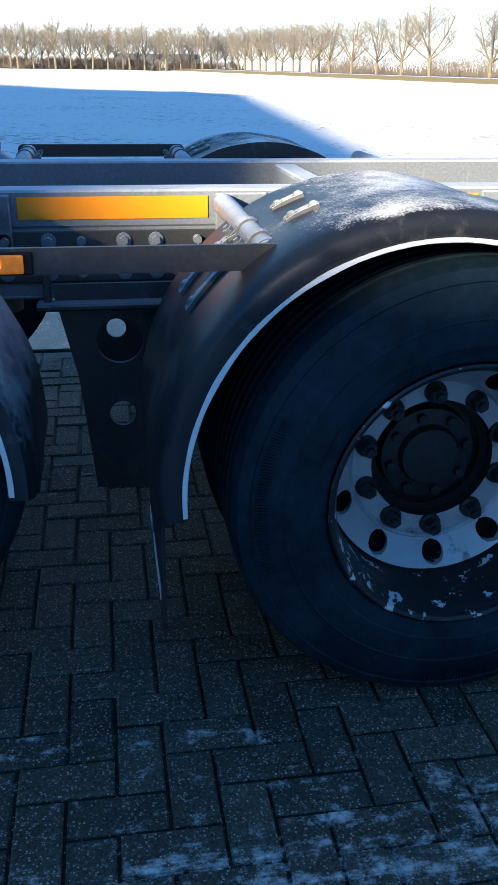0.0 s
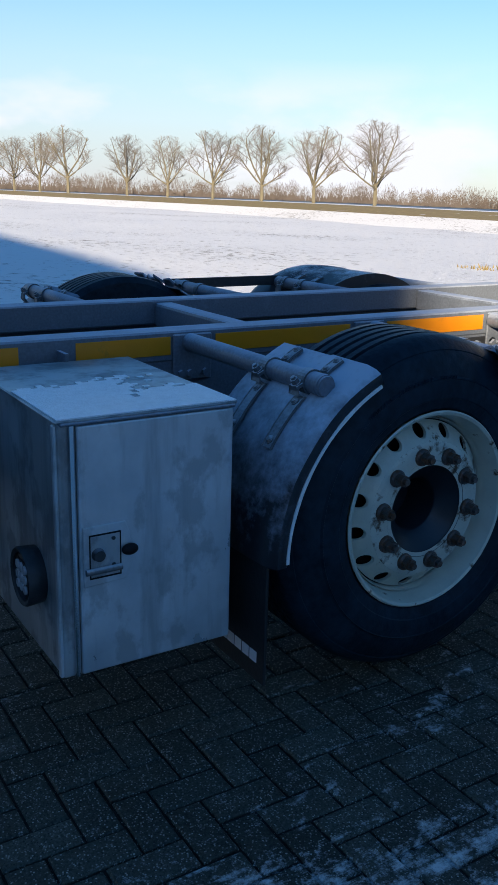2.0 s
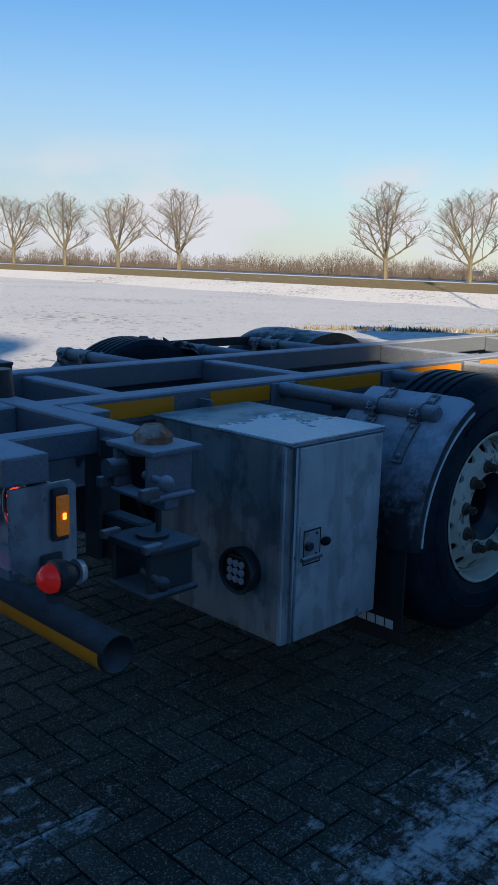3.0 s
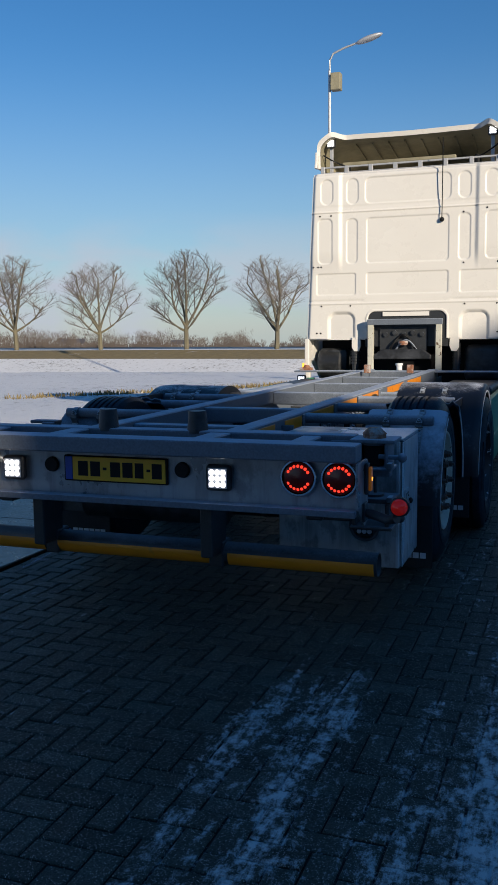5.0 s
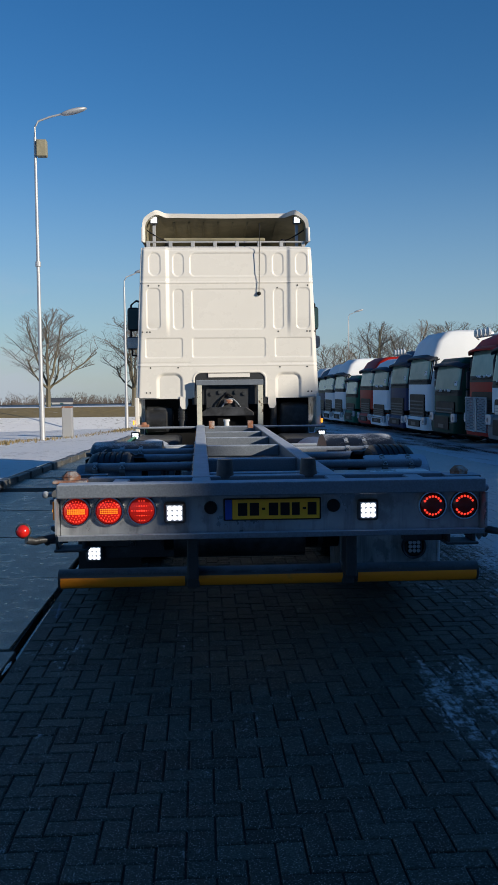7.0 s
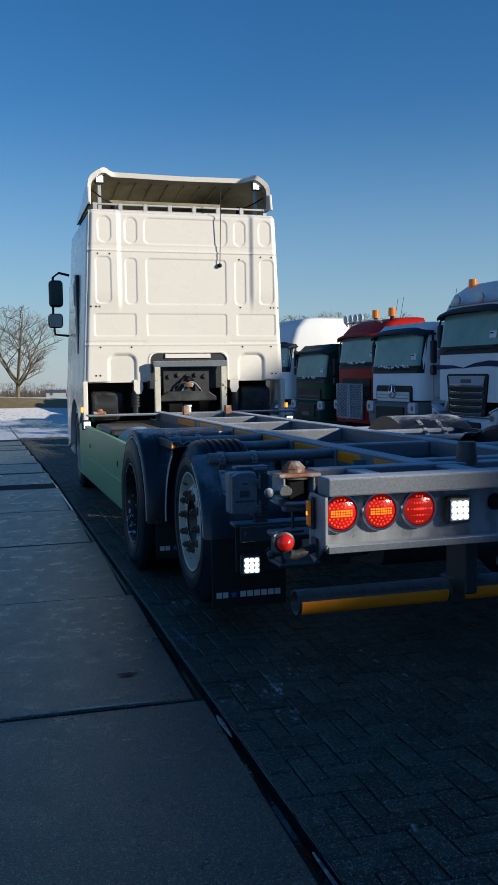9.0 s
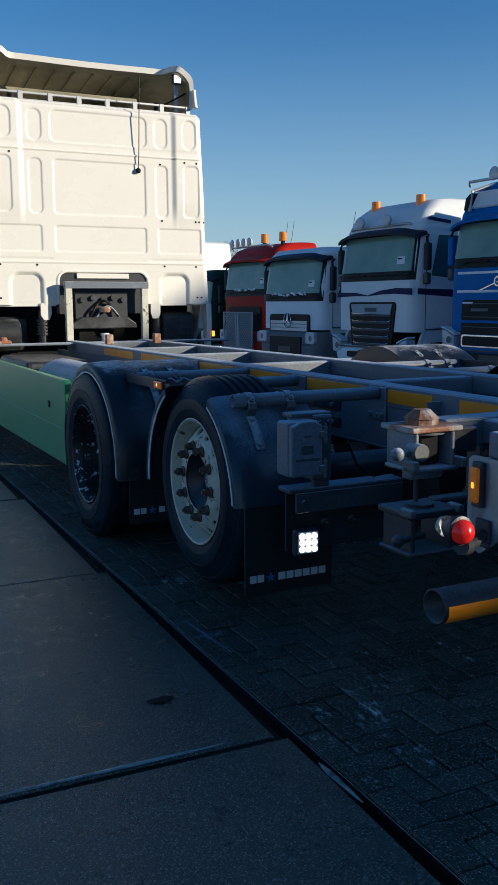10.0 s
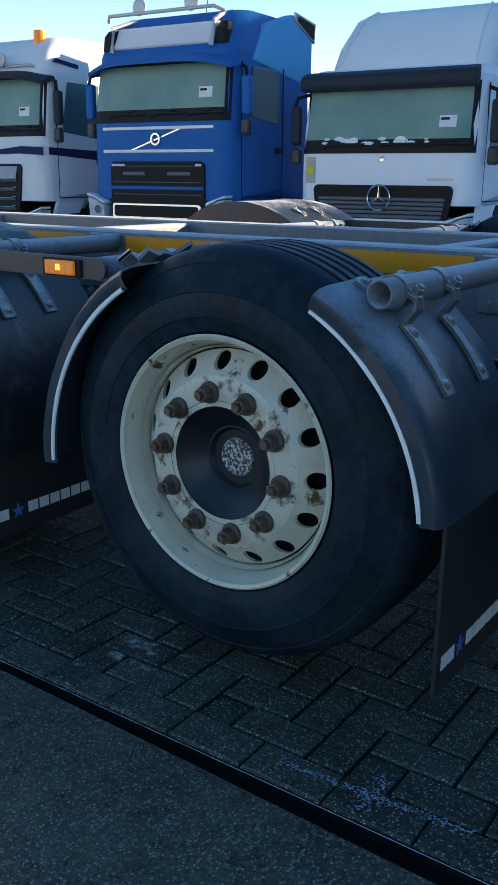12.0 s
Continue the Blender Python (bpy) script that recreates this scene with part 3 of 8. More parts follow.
# ---- the far road with its row of trees
ROAD_PTS = [(140, 88), (60, 78), (14, 62), (-2, 49.5), (-12, 47), (-60, 47), (-130, 38), (-260, 24), (-420, 10)]


def strip_along(points, off0, off1, z0, z1):
    bm = bmesh.new()
    prev = None
    for i, p in enumerate(points):
        a, c = Vector(points[max(0, i - 1)]), Vector(points[min(len(points) - 1, i + 1)])
        d = (c - a).normalized()
        n = Vector((d.y, -d.x))
        if n.dot(Vector(p)) > 0:
            n = -n
        row = [bm.verts.new((p[0] + n.x * o, p[1] + n.y * o, z)) for o, z in ((off0, z0), (off1, z1))]
        if prev:
            bm.faces.new((prev[0], row[0], row[1], prev[1]))
        prev = row
    return bm


tagged(part("verge", strip_along(ROAD_PTS, 4.7, 0.7, GZ - 0.05, GZ + 0.36), "dry_grass"), "dead yellow grass bank of the far road", "verge", kind="structure")
tagged(part("bank_foot", strip_along(ROAD_PTS, 12.5, 4.65, GZ - 1.3, GZ - 0.045), "field"), "snowy foot of the far road's bank", "verge", kind="structure")
tagged(part("road_edge", strip_along(ROAD_PTS, 0.7, -0.9, GZ + 0.36, GZ + 0.38), "snow"), "snow along the far road's edge", "verge", kind="structure")
tagged(part("far_road", strip_along(ROAD_PTS, -0.9, -6.0, GZ + 0.38, GZ + 0.38), "asphalt"), "grey far road with frost", "road", kind="structure")
tagged(part("far_verge", strip_along(ROAD_PTS, -6.0, -10.0, GZ + 0.40, GZ + 0.2), "dry_grass"), "dead grass beyond the far road", "verge", kind="structure")


def tree_meshes(seed, height):
    """A bare lime tree: tapered trunk, rising limbs and a wide fan of twigs."""
    rng = random.Random(seed)
    tb, cb = [], []

    mid, rad = Vector((0, 0, height * 0.64)), height * 0.40

    def reach(p, d):
        """Way from p along d to the rounded outline of the crown."""
        q = p - mid
        k = q.dot(d)
        w = k * k - q.length_squared + rad * rad
        return max(0.0, -k + math.sqrt(w)) if w > 0 else 0.0

    def limb(p, d, length, r, depth):
        n = 5 if depth < 3 else 3
        pts, q, dd = [p], p, d
        for k in range(n):
            dd = (dd + Vector((rng.uniform(-1, 1), rng.uniform(-1, 1), rng.uniform(-0.35, 0.6))) * (0.02 if depth == 0 else 0.11 + 0.04 * depth) + Vector((0, 0, 0.10 if depth == 1 else 0.0))).normalized()
            q = q + dd * length / n
            pts.append(q)
        (tb if depth < 2 else cb).append((pts, r, r * (0.72 if depth == 0 else 0.45)))
        if depth >= 5:
            return
        kids = (7, 6, 5, 4, 3)[depth]
        for k in range(kids):
            t = 0.26 + 0.74 * (k + rng.random()) / kids if depth else 0.80 + 0.20 * (k + 0.6 * rng.random()) / kids
            f = min(n - 1e-3, t * n)
            base = pts[int(f)].lerp(pts[int(f) + 1], f - int(f))
            a = 2 * math.pi * (k * 0.381 + rng.random() * 0.2) if depth < 2 else rng.uniform(0, 2 * math.pi)
            tilt = 1.22 - 1.02 * k / 6 + rng.uniform(-0.12, 0.12) if depth == 0 else rng.uniform(0.40, 1.10)
            side = Vector((math.cos(a), math.sin(a), 0))
            nd = (dd * math.cos(tilt) + side * math.sin(tilt) + Vector((0, 0, 0.08 if depth < 2 else 0.04))).normalized()
            room = reach(base, nd)
            want = room * rng.uniform(0.72, 0.95) if depth == 0 else min(room * rng.uniform(0.50, 1.05), length * rng.uniform(0.40, 0.80))
            if want > 0.05 * height * 0.5 ** depth:
                limb(base, nd, want, r * (0.48 if depth == 0 else 0.46), depth + 1)
    limb(Vector((0, 0, -0.1)), Vector((0, 0, 1)), height * 0.36, height * 0.024, 0)

    def build(sticks, seg):
        bm = bmesh.new()
        for pts, r0, r1 in sticks:
            rings = []
            for i, p in enumerate(pts):
                d = (pts[min(i + 1, len(pts) - 1)] - pts[max(0, i - 1)]).normalized()
                s = d.orthogonal().normalized()
                c = d.cross(s)
                r = r0 + (r1 - r0) * i / (len(pts) - 1)
                rings.append([bm.verts.new(p + (s * math.cos(2 * math.pi * k / seg) + c * math.sin(2 * math.pi * k / seg)) * r) for k in range(seg)])
            for a, c in zip(rings, rings[1:]):
                for k in range(seg):
                    bm.faces.new((a[k], a[(k + 1) % seg], c[(k + 1) % seg], c[k]))
        top = max((v.co.z for v in bm.verts), default=1)
        return bm, top
    t, zt = build(tb, 6)
    c, zc = build(cb, 3)
    f = height / zc
    for bm in (t, c):
        bmesh.ops.scale(bm, vec=(f * 1.14, f * 1.14, f), verts=bm.verts)
    return t, c


TREES = []
for k in range(5):
    t, c = tree_meshes(20 + k, 1.0 * 11.5)
    ob = thing("roadside_tree", pose(0, 0, -500), "bare winter tree with a pale trunk beside the far road", "tree", "trees along the far road")
    part("trunk", t, "bark", ob)
    part("crown", c, "twig", ob)
    TREES.append(ob)
# the row along the road: place along it and height
ROW = [(-4.4, 6.3), (-9.2, 6.6), (-14.6, 6.4), (-20.4, 6.9), (-26.4, 6.4), (-32.7, 7.0), (-53.5, 7.3), (-61.4, 7.2), (-68.4, 7.5), (-75.8, 7.3), (-83.6, 6.9), (-91.5, 7.3), (-105.0, 8.6), (-112.5, 8.0), (-120.0, 7.8), (-128.5, 8.0), (-137.5, 8.0), (-146.0, 8.0), (-155.0, 8.2), (-165.0, 8.3), (-175.0, 8.6), (-186.0, 8.8)]


def road_y(x):
    for (xa, ya), (xb, yb) in zip(ROAD_PTS, ROAD_PTS[1:]):
        if xb <= x <= xa:
            return ya + (yb - ya) * (x - xa) / (xb - xa)


SPOTS = [(x, road_y(x), h / 11.5) for x, h in ROW]
# trees behind the parked trucks, and the far rows towards the farm
for az, dist, sc in [(-25, 96, 1.0), (-22.4, 94, 0.98), (-20.2, 92, 1.0), (-17.8, 90, 0.95), (-15.6, 88, 0.97), (-13.2, 86, 0.97), (-10.6, 84, 0.95), (-7.6, 66, 0.62)] + [(75.6, 186, 0.9), (76.8, 196, 0.95), (77.9, 206, 0.95), (78.9, 216, 0.95), (79.8, 228, 0.95)] + [(80.6 + 0.43 * k, 228 + 7 * ((k * 7) % 5), 0.86 + 0.07 * ((k * 3) % 4)) for k in range(40)]:
    sc *= 0.90 if az > 40 else 0.84
    SPOTS.append((1.5 - dist * math.sin(radians(az)), -1.0 + dist * math.cos(radians(az)), sc))
SPOTS.append((-0.46, 50.6, 0.57))                                                 # beside the bend, behind the cab
for i, (x, y, sc) in enumerate(SPOTS):
    m = pose(x, y, GZ + (0.36 if x > -190 and y < 50 else -0.05), 0, 0, 47 * i)
    if i < 5:
        TREES[i].matrix_basis = m
        TREES[i].scale = (sc, sc, sc)
    else:
        c = copy_thing(TREES[i % 5], m)
        c.scale = (sc, sc, sc)


def brush_band(name, a0, a1, d0, d1, h0, h1, count, seed, label):
    """Far woods: bare trees with rounded crowns of fine twigs over a low hedge."""
    rng = random.Random(seed)
    verts, faces = [], []

    def sliver(p, q, u, w):
        k = len(verts)
        verts.extend([p - u * w, p + u * w, q + u * w * 0.4, q - u * w * 0.4])
        faces.append((k, k + 1, k + 2, k + 3))
    for _ in range(count):
        a = radians(rng.uniform(a0, a1))
        d = rng.uniform(d0, d1)
        u = Vector((math.cos(a), math.sin(a), 0))
        p = Vector((1.5 - d * math.sin(a), -1 + d * math.cos(a), GZ))
        env = 0.80 + 0.45 * noise.noise(Vector((a * 14, seed, 0))) + 0.15 * noise.noise(Vector((a * 60, seed, 4)))
        h = rng.uniform(h0, h1) * max(0.3, env)
        wide = h * rng.uniform(0.20, 0.34)
        sliver(p, p + Vector((0, 0, h * 0.6)), u, 0.05 * d / 300 + 0.03)
        for k in range(46):
            b, r = rng.uniform(0, 2 * math.pi), math.sqrt(rng.random())
            c = p + u * (wide * r * math.cos(b)) + Vector((0, 0, h * (0.64 + 0.33 * r * math.sin(b))))
            tip = c + u * rng.uniform(-0.5, 0.5) + Vector((0, 0, rng.uniform(0.3, 1.2)))
            sliver(c, tip, u, 0.035 * d / 300)
        for k in range(20):
            c = p + u * rng.uniform(-4, 4)
            sliver(c, c + u * rng.uniform(-0.4, 0.4) + Vector((0, 0, h * rng.uniform(0.15, 0.50))), u, 0.13 * d / 300)
    me = bpy.data.meshes.new(name)
    me.from_pydata(verts, [], faces)
    me.materials.append(M["hedge"])
    return tagged(new(name, me), label, "woods", kind="stuff")


brush_band("far_woods", 20, 76, 330, 430, 6, 10.5, 760, 3, "brown bare woods on the horizon")
brush_band("far_woods", -25, 22, 480, 600, 5, 11, 520, 4, "brown bare woods on the horizon")
brush_band("far_grove", 31, 48, 260, 300, 5, 9.0, 190, 5, "reddish bare coppice")
brush_band("far_grove", 80.5, 97, 240, 320, 1.5, 3.8, 420, 6, "brown grove round a farm")


def farm(x, y, w, d, h, turn, label):
    ob = thing("farm_building", pose(x, y, GZ, 0, 0, turn), label, "building", "far farm buildings")
    part("wall", box((-w / 2, -d / 2, 0), (w / 2, d / 2, h)), "wall", ob)
    r = part("roof", prism([(-d / 2 - 0.3, h), (d / 2 + 0.3, h), (0, h + d * 0.28)], -w / 2 - 0.3, w / 2 + 0.3, "YZ"), "roof", ob)
    for k in range(int(w // 5)):
        part("window", box((-w / 2 + 1.5 + 5 * k, -d / 2 - 0.04, 1.0), (-w / 2 + 2.9 + 5 * k, -d / 2, 2.2)), "glass", ob)


farm(-190, 315, 10, 7, 3, 30, "small far farmhouse with a dark roof")
farm(-150, 335, 8, 6, 2.6, 20, "small far house with a dark roof")
farm(-300, 22, 26, 8, 2.4, 80, "long far barn with a blue-grey roof")
farm(-64, 400, 12, 7, 2.4, 10, "long pale shed on the horizon")
farm(30, 420, 9, 5, 2.2, 0, "grey warehouse on the horizon")

# ---- lamp posts
def lamp_post(x, y, h, turn, reach, label):
    ob = thing("street_lamp", pose(x, y, GZ, 0, 0, turn), label, "street lamp")
    b = bmesh.new()
    add_tube(b, (0, 0, -0.4), (0, 0, 1.4), 0.085, seg=16)
    add_tube(b, (0, 0, 1.4), (0, 0, h - 0.5), 0.065, 0.042, seg=16)
    part("pole", smooth(b, 40), "pole", ob)
    part("bracket", sweep([(0, 0, h - 0.55), (0.01, 0, h - 0.2), (0.12, 0, h - 0.02), (0.45, 0, h + 0.10), (reach * 0.7, 0, h + 0.2)], 0.03, 10), "pole", ob)
    b = bmesh.new()
    bmesh.ops.create_uvsphere(b, u_segments=20, v_segments=12, radius=1, matrix=Matrix.Translation((reach, 0, h + 0.28)) @ pose(0, 0, 0, 0, -14, 0) @ Matrix.Diagonal((0.42, 0.15, 0.085, 1)))
    part("lamp_head", smooth(b), "pole", ob)
    return ob


lp = lamp_post(-5.70, 25.5, 9.75, 0, 1.2, "tall galvanised street lamp with a small box on the pole")
part("pole_box", box((0.05, -0.14, 8.65), (0.36, 0.14, 9.15), 0.02), "cab_in", lp, "small grey-green box")
b = bmesh.new()
add_tube(b, (0, 0, 5.3), (0, 0, 5.45), 0.085, seg=14)
part("pole_collar", b, "pole", lp)
lp.scale = (1.07, 1.07, 1.07)
lp.location.z += 0.20
lamp_post(-3.9, 38, 7.3, 0, 0.9, "slim far street lamp beside the road")
lamp_post(12.5, 72, 8.8, 0, 0.9, "far street lamp above the parked trucks")
bl = thing("concrete_post", pose(-5.1, 27.2, GZ + 0.30), "pale square concrete post in the snow", "post")
part("post_body", box((-0.18, -0.16, -0.35), (0.18, 0.16, 0.86), 0.02, 2), "wall", bl)
part("post_cap", box((-0.19, -0.17, 0.86), (0.19, 0.17, 0.92), 0.03, 2), "rust", bl, "stained cap")

# ---- unseen blocks added behind the camera, stepped to shade the yard
SIDE = Vector((0.66, 0.75, 0)).normalized()


def hall(u0, u1, heights, back, depth, label):
    """An added block that stops the sun, square to the sunlight; heights at both ends of its front."""
    b = bmesh.new()
    base = -SUN_H * back
    vs = []
    for d in (0, depth):
        for u, h in ((u0, heights[0]), (u1, heights[1])):
            p = base - SUN_H * d + SIDE * u
            vs.append((b.verts.new((p.x, p.y, GZ - 0.1)), b.verts.new((p.x, p.y, h))))
    a, c, d_, e = vs
    for p, q in ((a, c), (c, e), (e, d_), (d_, a)):
        b.faces.new((p[0], q[0], q[1], p[1]))
    b.faces.new((a[1], c[1], e[1], d_[1]))
    bmesh.ops.recalc_face_normals(b, faces=b.faces)
    ob = thing("hall", pose(0, 0, 0), label, "building")
    part("wall", b, "wall", ob)


T = math.tan(ELEV)
BACK = 34.0


def hh(z, w):
    return z + (BACK + w) * T


hall(-0.46, 2.28, (hh(2.4, 1.5), hh(2.4, 1.5)), BACK, 6, "grey metal-clad hall wall")
hall(2.28, 3.6, (hh(0.80, 1.6), hh(0.95, 1.35)), BACK, 6, "grey metal-clad hall, lower wing")
hall(3.6, 6.4, (hh(0.95, 1.35), hh(1.45, 4.4)), BACK, 6, "grey metal-clad hall, sloping wing")
hall(6.4, 13.2, (hh(1.45, 4.4), hh(1.98, 4.4)), BACK, 6, "grey metal-clad hall, rising wing")
hall(13.2, 40, (hh(1.30, 4.4), hh(4.2, 4.0)), BACK, 6, "grey metal-clad hall, far wing")
hall(-1.5, -0.46, (hh(0.66, 0.5), hh(0.68, 0.5)), BACK, 6, "grey metal-clad hall, low link")
hall(-22, -1.5, (hh(0, 40), hh(0, 12)), BACK, 6, "grey metal-clad hall with a sloping roof")
hall(-60, -22, (hh(0, 46), hh(0, 40)), BACK, 6, "grey metal-clad tall hall")

# ---------------------------------------------------------------- the container truck
AX_TAG, AX_DRIVE, AX_FRONT, AX_Z = 1.905, 3.29, 8.55, 0.515
FD_Y, FZ = 3.275, 0.48                             # centres of the mudguards' arcs
TYRE_R, RIM_R = 0.512, 0.300

truck = thing("container_truck", pose(0, 0, 0), "white-cabbed container truck with a bare frosted chassis on dark pavers", "truck")


def rounded_rect(x0, x1, z0, z1, r, n=5):
    pts = []
    for cx, cz, a0 in ((x1 - r, z1 - r, 0), (x0 + r, z1 - r, 90), (x0 + r, z0 + r, 180), (x1 - r, z0 + r, 270)):
        for k in range(n + 1):
            a = radians(a0 + 90 * k / n)
            pts.append((cx + r * math.cos(a), cz + r * math.sin(a)))
    return pts


def disc_with_holes(x, r_in, r_out, r_hole, hole_r, count, depth, slope=0.0):
    """A wheel disc: a ring of sectors, each with a round hand hole, with the holes' walls."""
    bm = bmesh.new()
    for c in range(count):
        a0, a1 = 2 * math.pi * c / count, 2 * math.pi * (c + 1) / count
        am = (a0 + a1) / 2
        cy, cz = r_hole * math.cos(am), r_hole * math.sin(am)
        outer, n = [], 6
        for k in range(n):
            outer.append((r_out, a0 + (a1 - a0) * k / n))
        for k in range(n):
            outer.append((r_out + (r_in - r_out) * k / n, a1))
        for k in range(n):
            outer.append((r_in, a1 + (a0 - a1) * k / n))
        for k in range(n):
            outer.append((r_in + (r_out - r_in) * k / n, a0))
        back = lambda y, z: x - slope * (math.hypot(y, z) - r_in)
        o = [Vector((x - slope * (r - r_in), r * math.cos(a), r * math.sin(a))) for r, a in outer]
        ov = [bm.verts.new(p) for p in o]
        iv, bv = [], []
        for p in o:
            d = Vector((0, p.y - cy, p.z - cz)).normalized() * hole_r
            iv.append(bm.verts.new((back(cy + d.y, cz + d.z), cy + d.y, cz + d.z)))
            bv.append(bm.verts.new((back(cy + d.y, cz + d.z) - depth, cy + d.y, cz + d.z)))
        m = len(o)
        for k in range(m):
            bm.faces.new((ov[k], ov[(k + 1) % m], iv[(k + 1) % m], iv[k]))
            bm.faces.new((iv[k], iv[(k + 1) % m], bv[(k + 1) % m], bv[k]))
    bmesh.ops.remove_doubles(bm, verts=bm.verts, dist=0.0005)
    bmesh.ops.recalc_face_normals(bm, faces=bm.faces)
    return bm


def tyre_mesh(width, round_off=0.0, R=None):
    """Outer sidewall at x = 0, running inward to x = -width, with tread grooves."""
    R, r0 = R or TYRE_R, RIM_R - 0.004
    q = round_off
    prof = [(-0.012, r0), (0.004, r0 + 0.012), (0.013, r0 + 0.035), (0.0145, r0 + 0.042), (0.0172, r0 + 0.045), (0.020, r0 + 0.075), (0.0205 - 0.1 * q, r0 + 0.098), (0.0225 - 0.1 * q, r0 + 0.100), (0.0225 - 0.15 * q, r0 + 0.103), (0.0195 - 0.15 * q, r0 + 0.106),
            (0.013 - 0.35 * q, R - 0.055), (0.010 - 0.55 * q, R - 0.040), (0.013 - 0.6 * q, R - 0.037), (0.012 - 0.65 * q, R - 0.032), (0.004 - 0.85 * q, R - 0.014), (-0.014 - q, R - 0.003)]
    inner = -width + 0.014
    g = 5
    for k in range(g):
        a = -0.03 - q - (width - 0.06 - q) * (k + 0.5) / g
        prof += [(a + 0.009, R), (a + 0.006, R - 0.013), (a - 0.006, R - 0.013), (a - 0.009, R)]
    prof += [(inner, R - 0.003), (-width - 0.01, R - 0.03), (-width - 0.015, r0 + 0.08), (-width, r0)]
    return smooth(lathe(prof, 96), 25)


def word_mesh(word, size, r, middle, x):
    """Raised letters that follow the sidewall's curve at radius r; middle is the word's angle in degrees, 90 at the top."""
    bm = bmesh.new()
    step = size * 0.72 / r
    a = radians(middle) + step * (len(word) - 1) / 2
    for ch in word:
        if ch != " ":
            cu = bpy.data.curves.new("letter", "FONT")
            cu.body, cu.size, cu.extrude, cu.align_x = ch, size, 0.0012, "CENTER"
            cu.resolution_u = 2
            tmp = bpy.data.objects.new("letter", cu)
            me = bpy.data.meshes.new_from_object(tmp)
            k = len(bm.verts)
            bm.from_mesh(me)
            bm.verts.ensure_lookup_table()
            m = Matrix(((0, 0, 1, x), (-math.sin(a) * -1, math.cos(a), 0, r * math.cos(a)), (-math.cos(a), math.sin(a), 0, r * math.sin(a)), (0, 0, 0, 1)))
            bmesh.ops.transform(bm, matrix=m, verts=bm.verts[k:])
            bpy.data.objects.remove(tmp)
            bpy.data.curves.remove(cu)
            bpy.data.meshes.remove(me)
        a -= step
    return bm


def rib_block(r0, r1, a0, a1, count, x):
    """Fine raised ribs across part of the sidewall."""
    bm = bmesh.new()
    rng = random.Random(int(a0 * 7 + count))
    for k in range(count):
        a = radians(a0 + (a1 - a0) * (k + 0.5) / count)
        p, q = r0 + rng.uniform(0, 0.3) * (r1 - r0), r1 - rng.uniform(0, 0.25) * (r1 - r0)
        w = 0.0011
        c, s_ = math.cos(a), math.sin(a)
        add_box(bm, (x - 0.004, -w, p), (x + 0.0012, w, q), 0, 1, Matrix(((1, 0, 0, 0), (0, -s_, c, 0), (0, c, s_, 0), (0, 0, 0, 1))))
    return bm


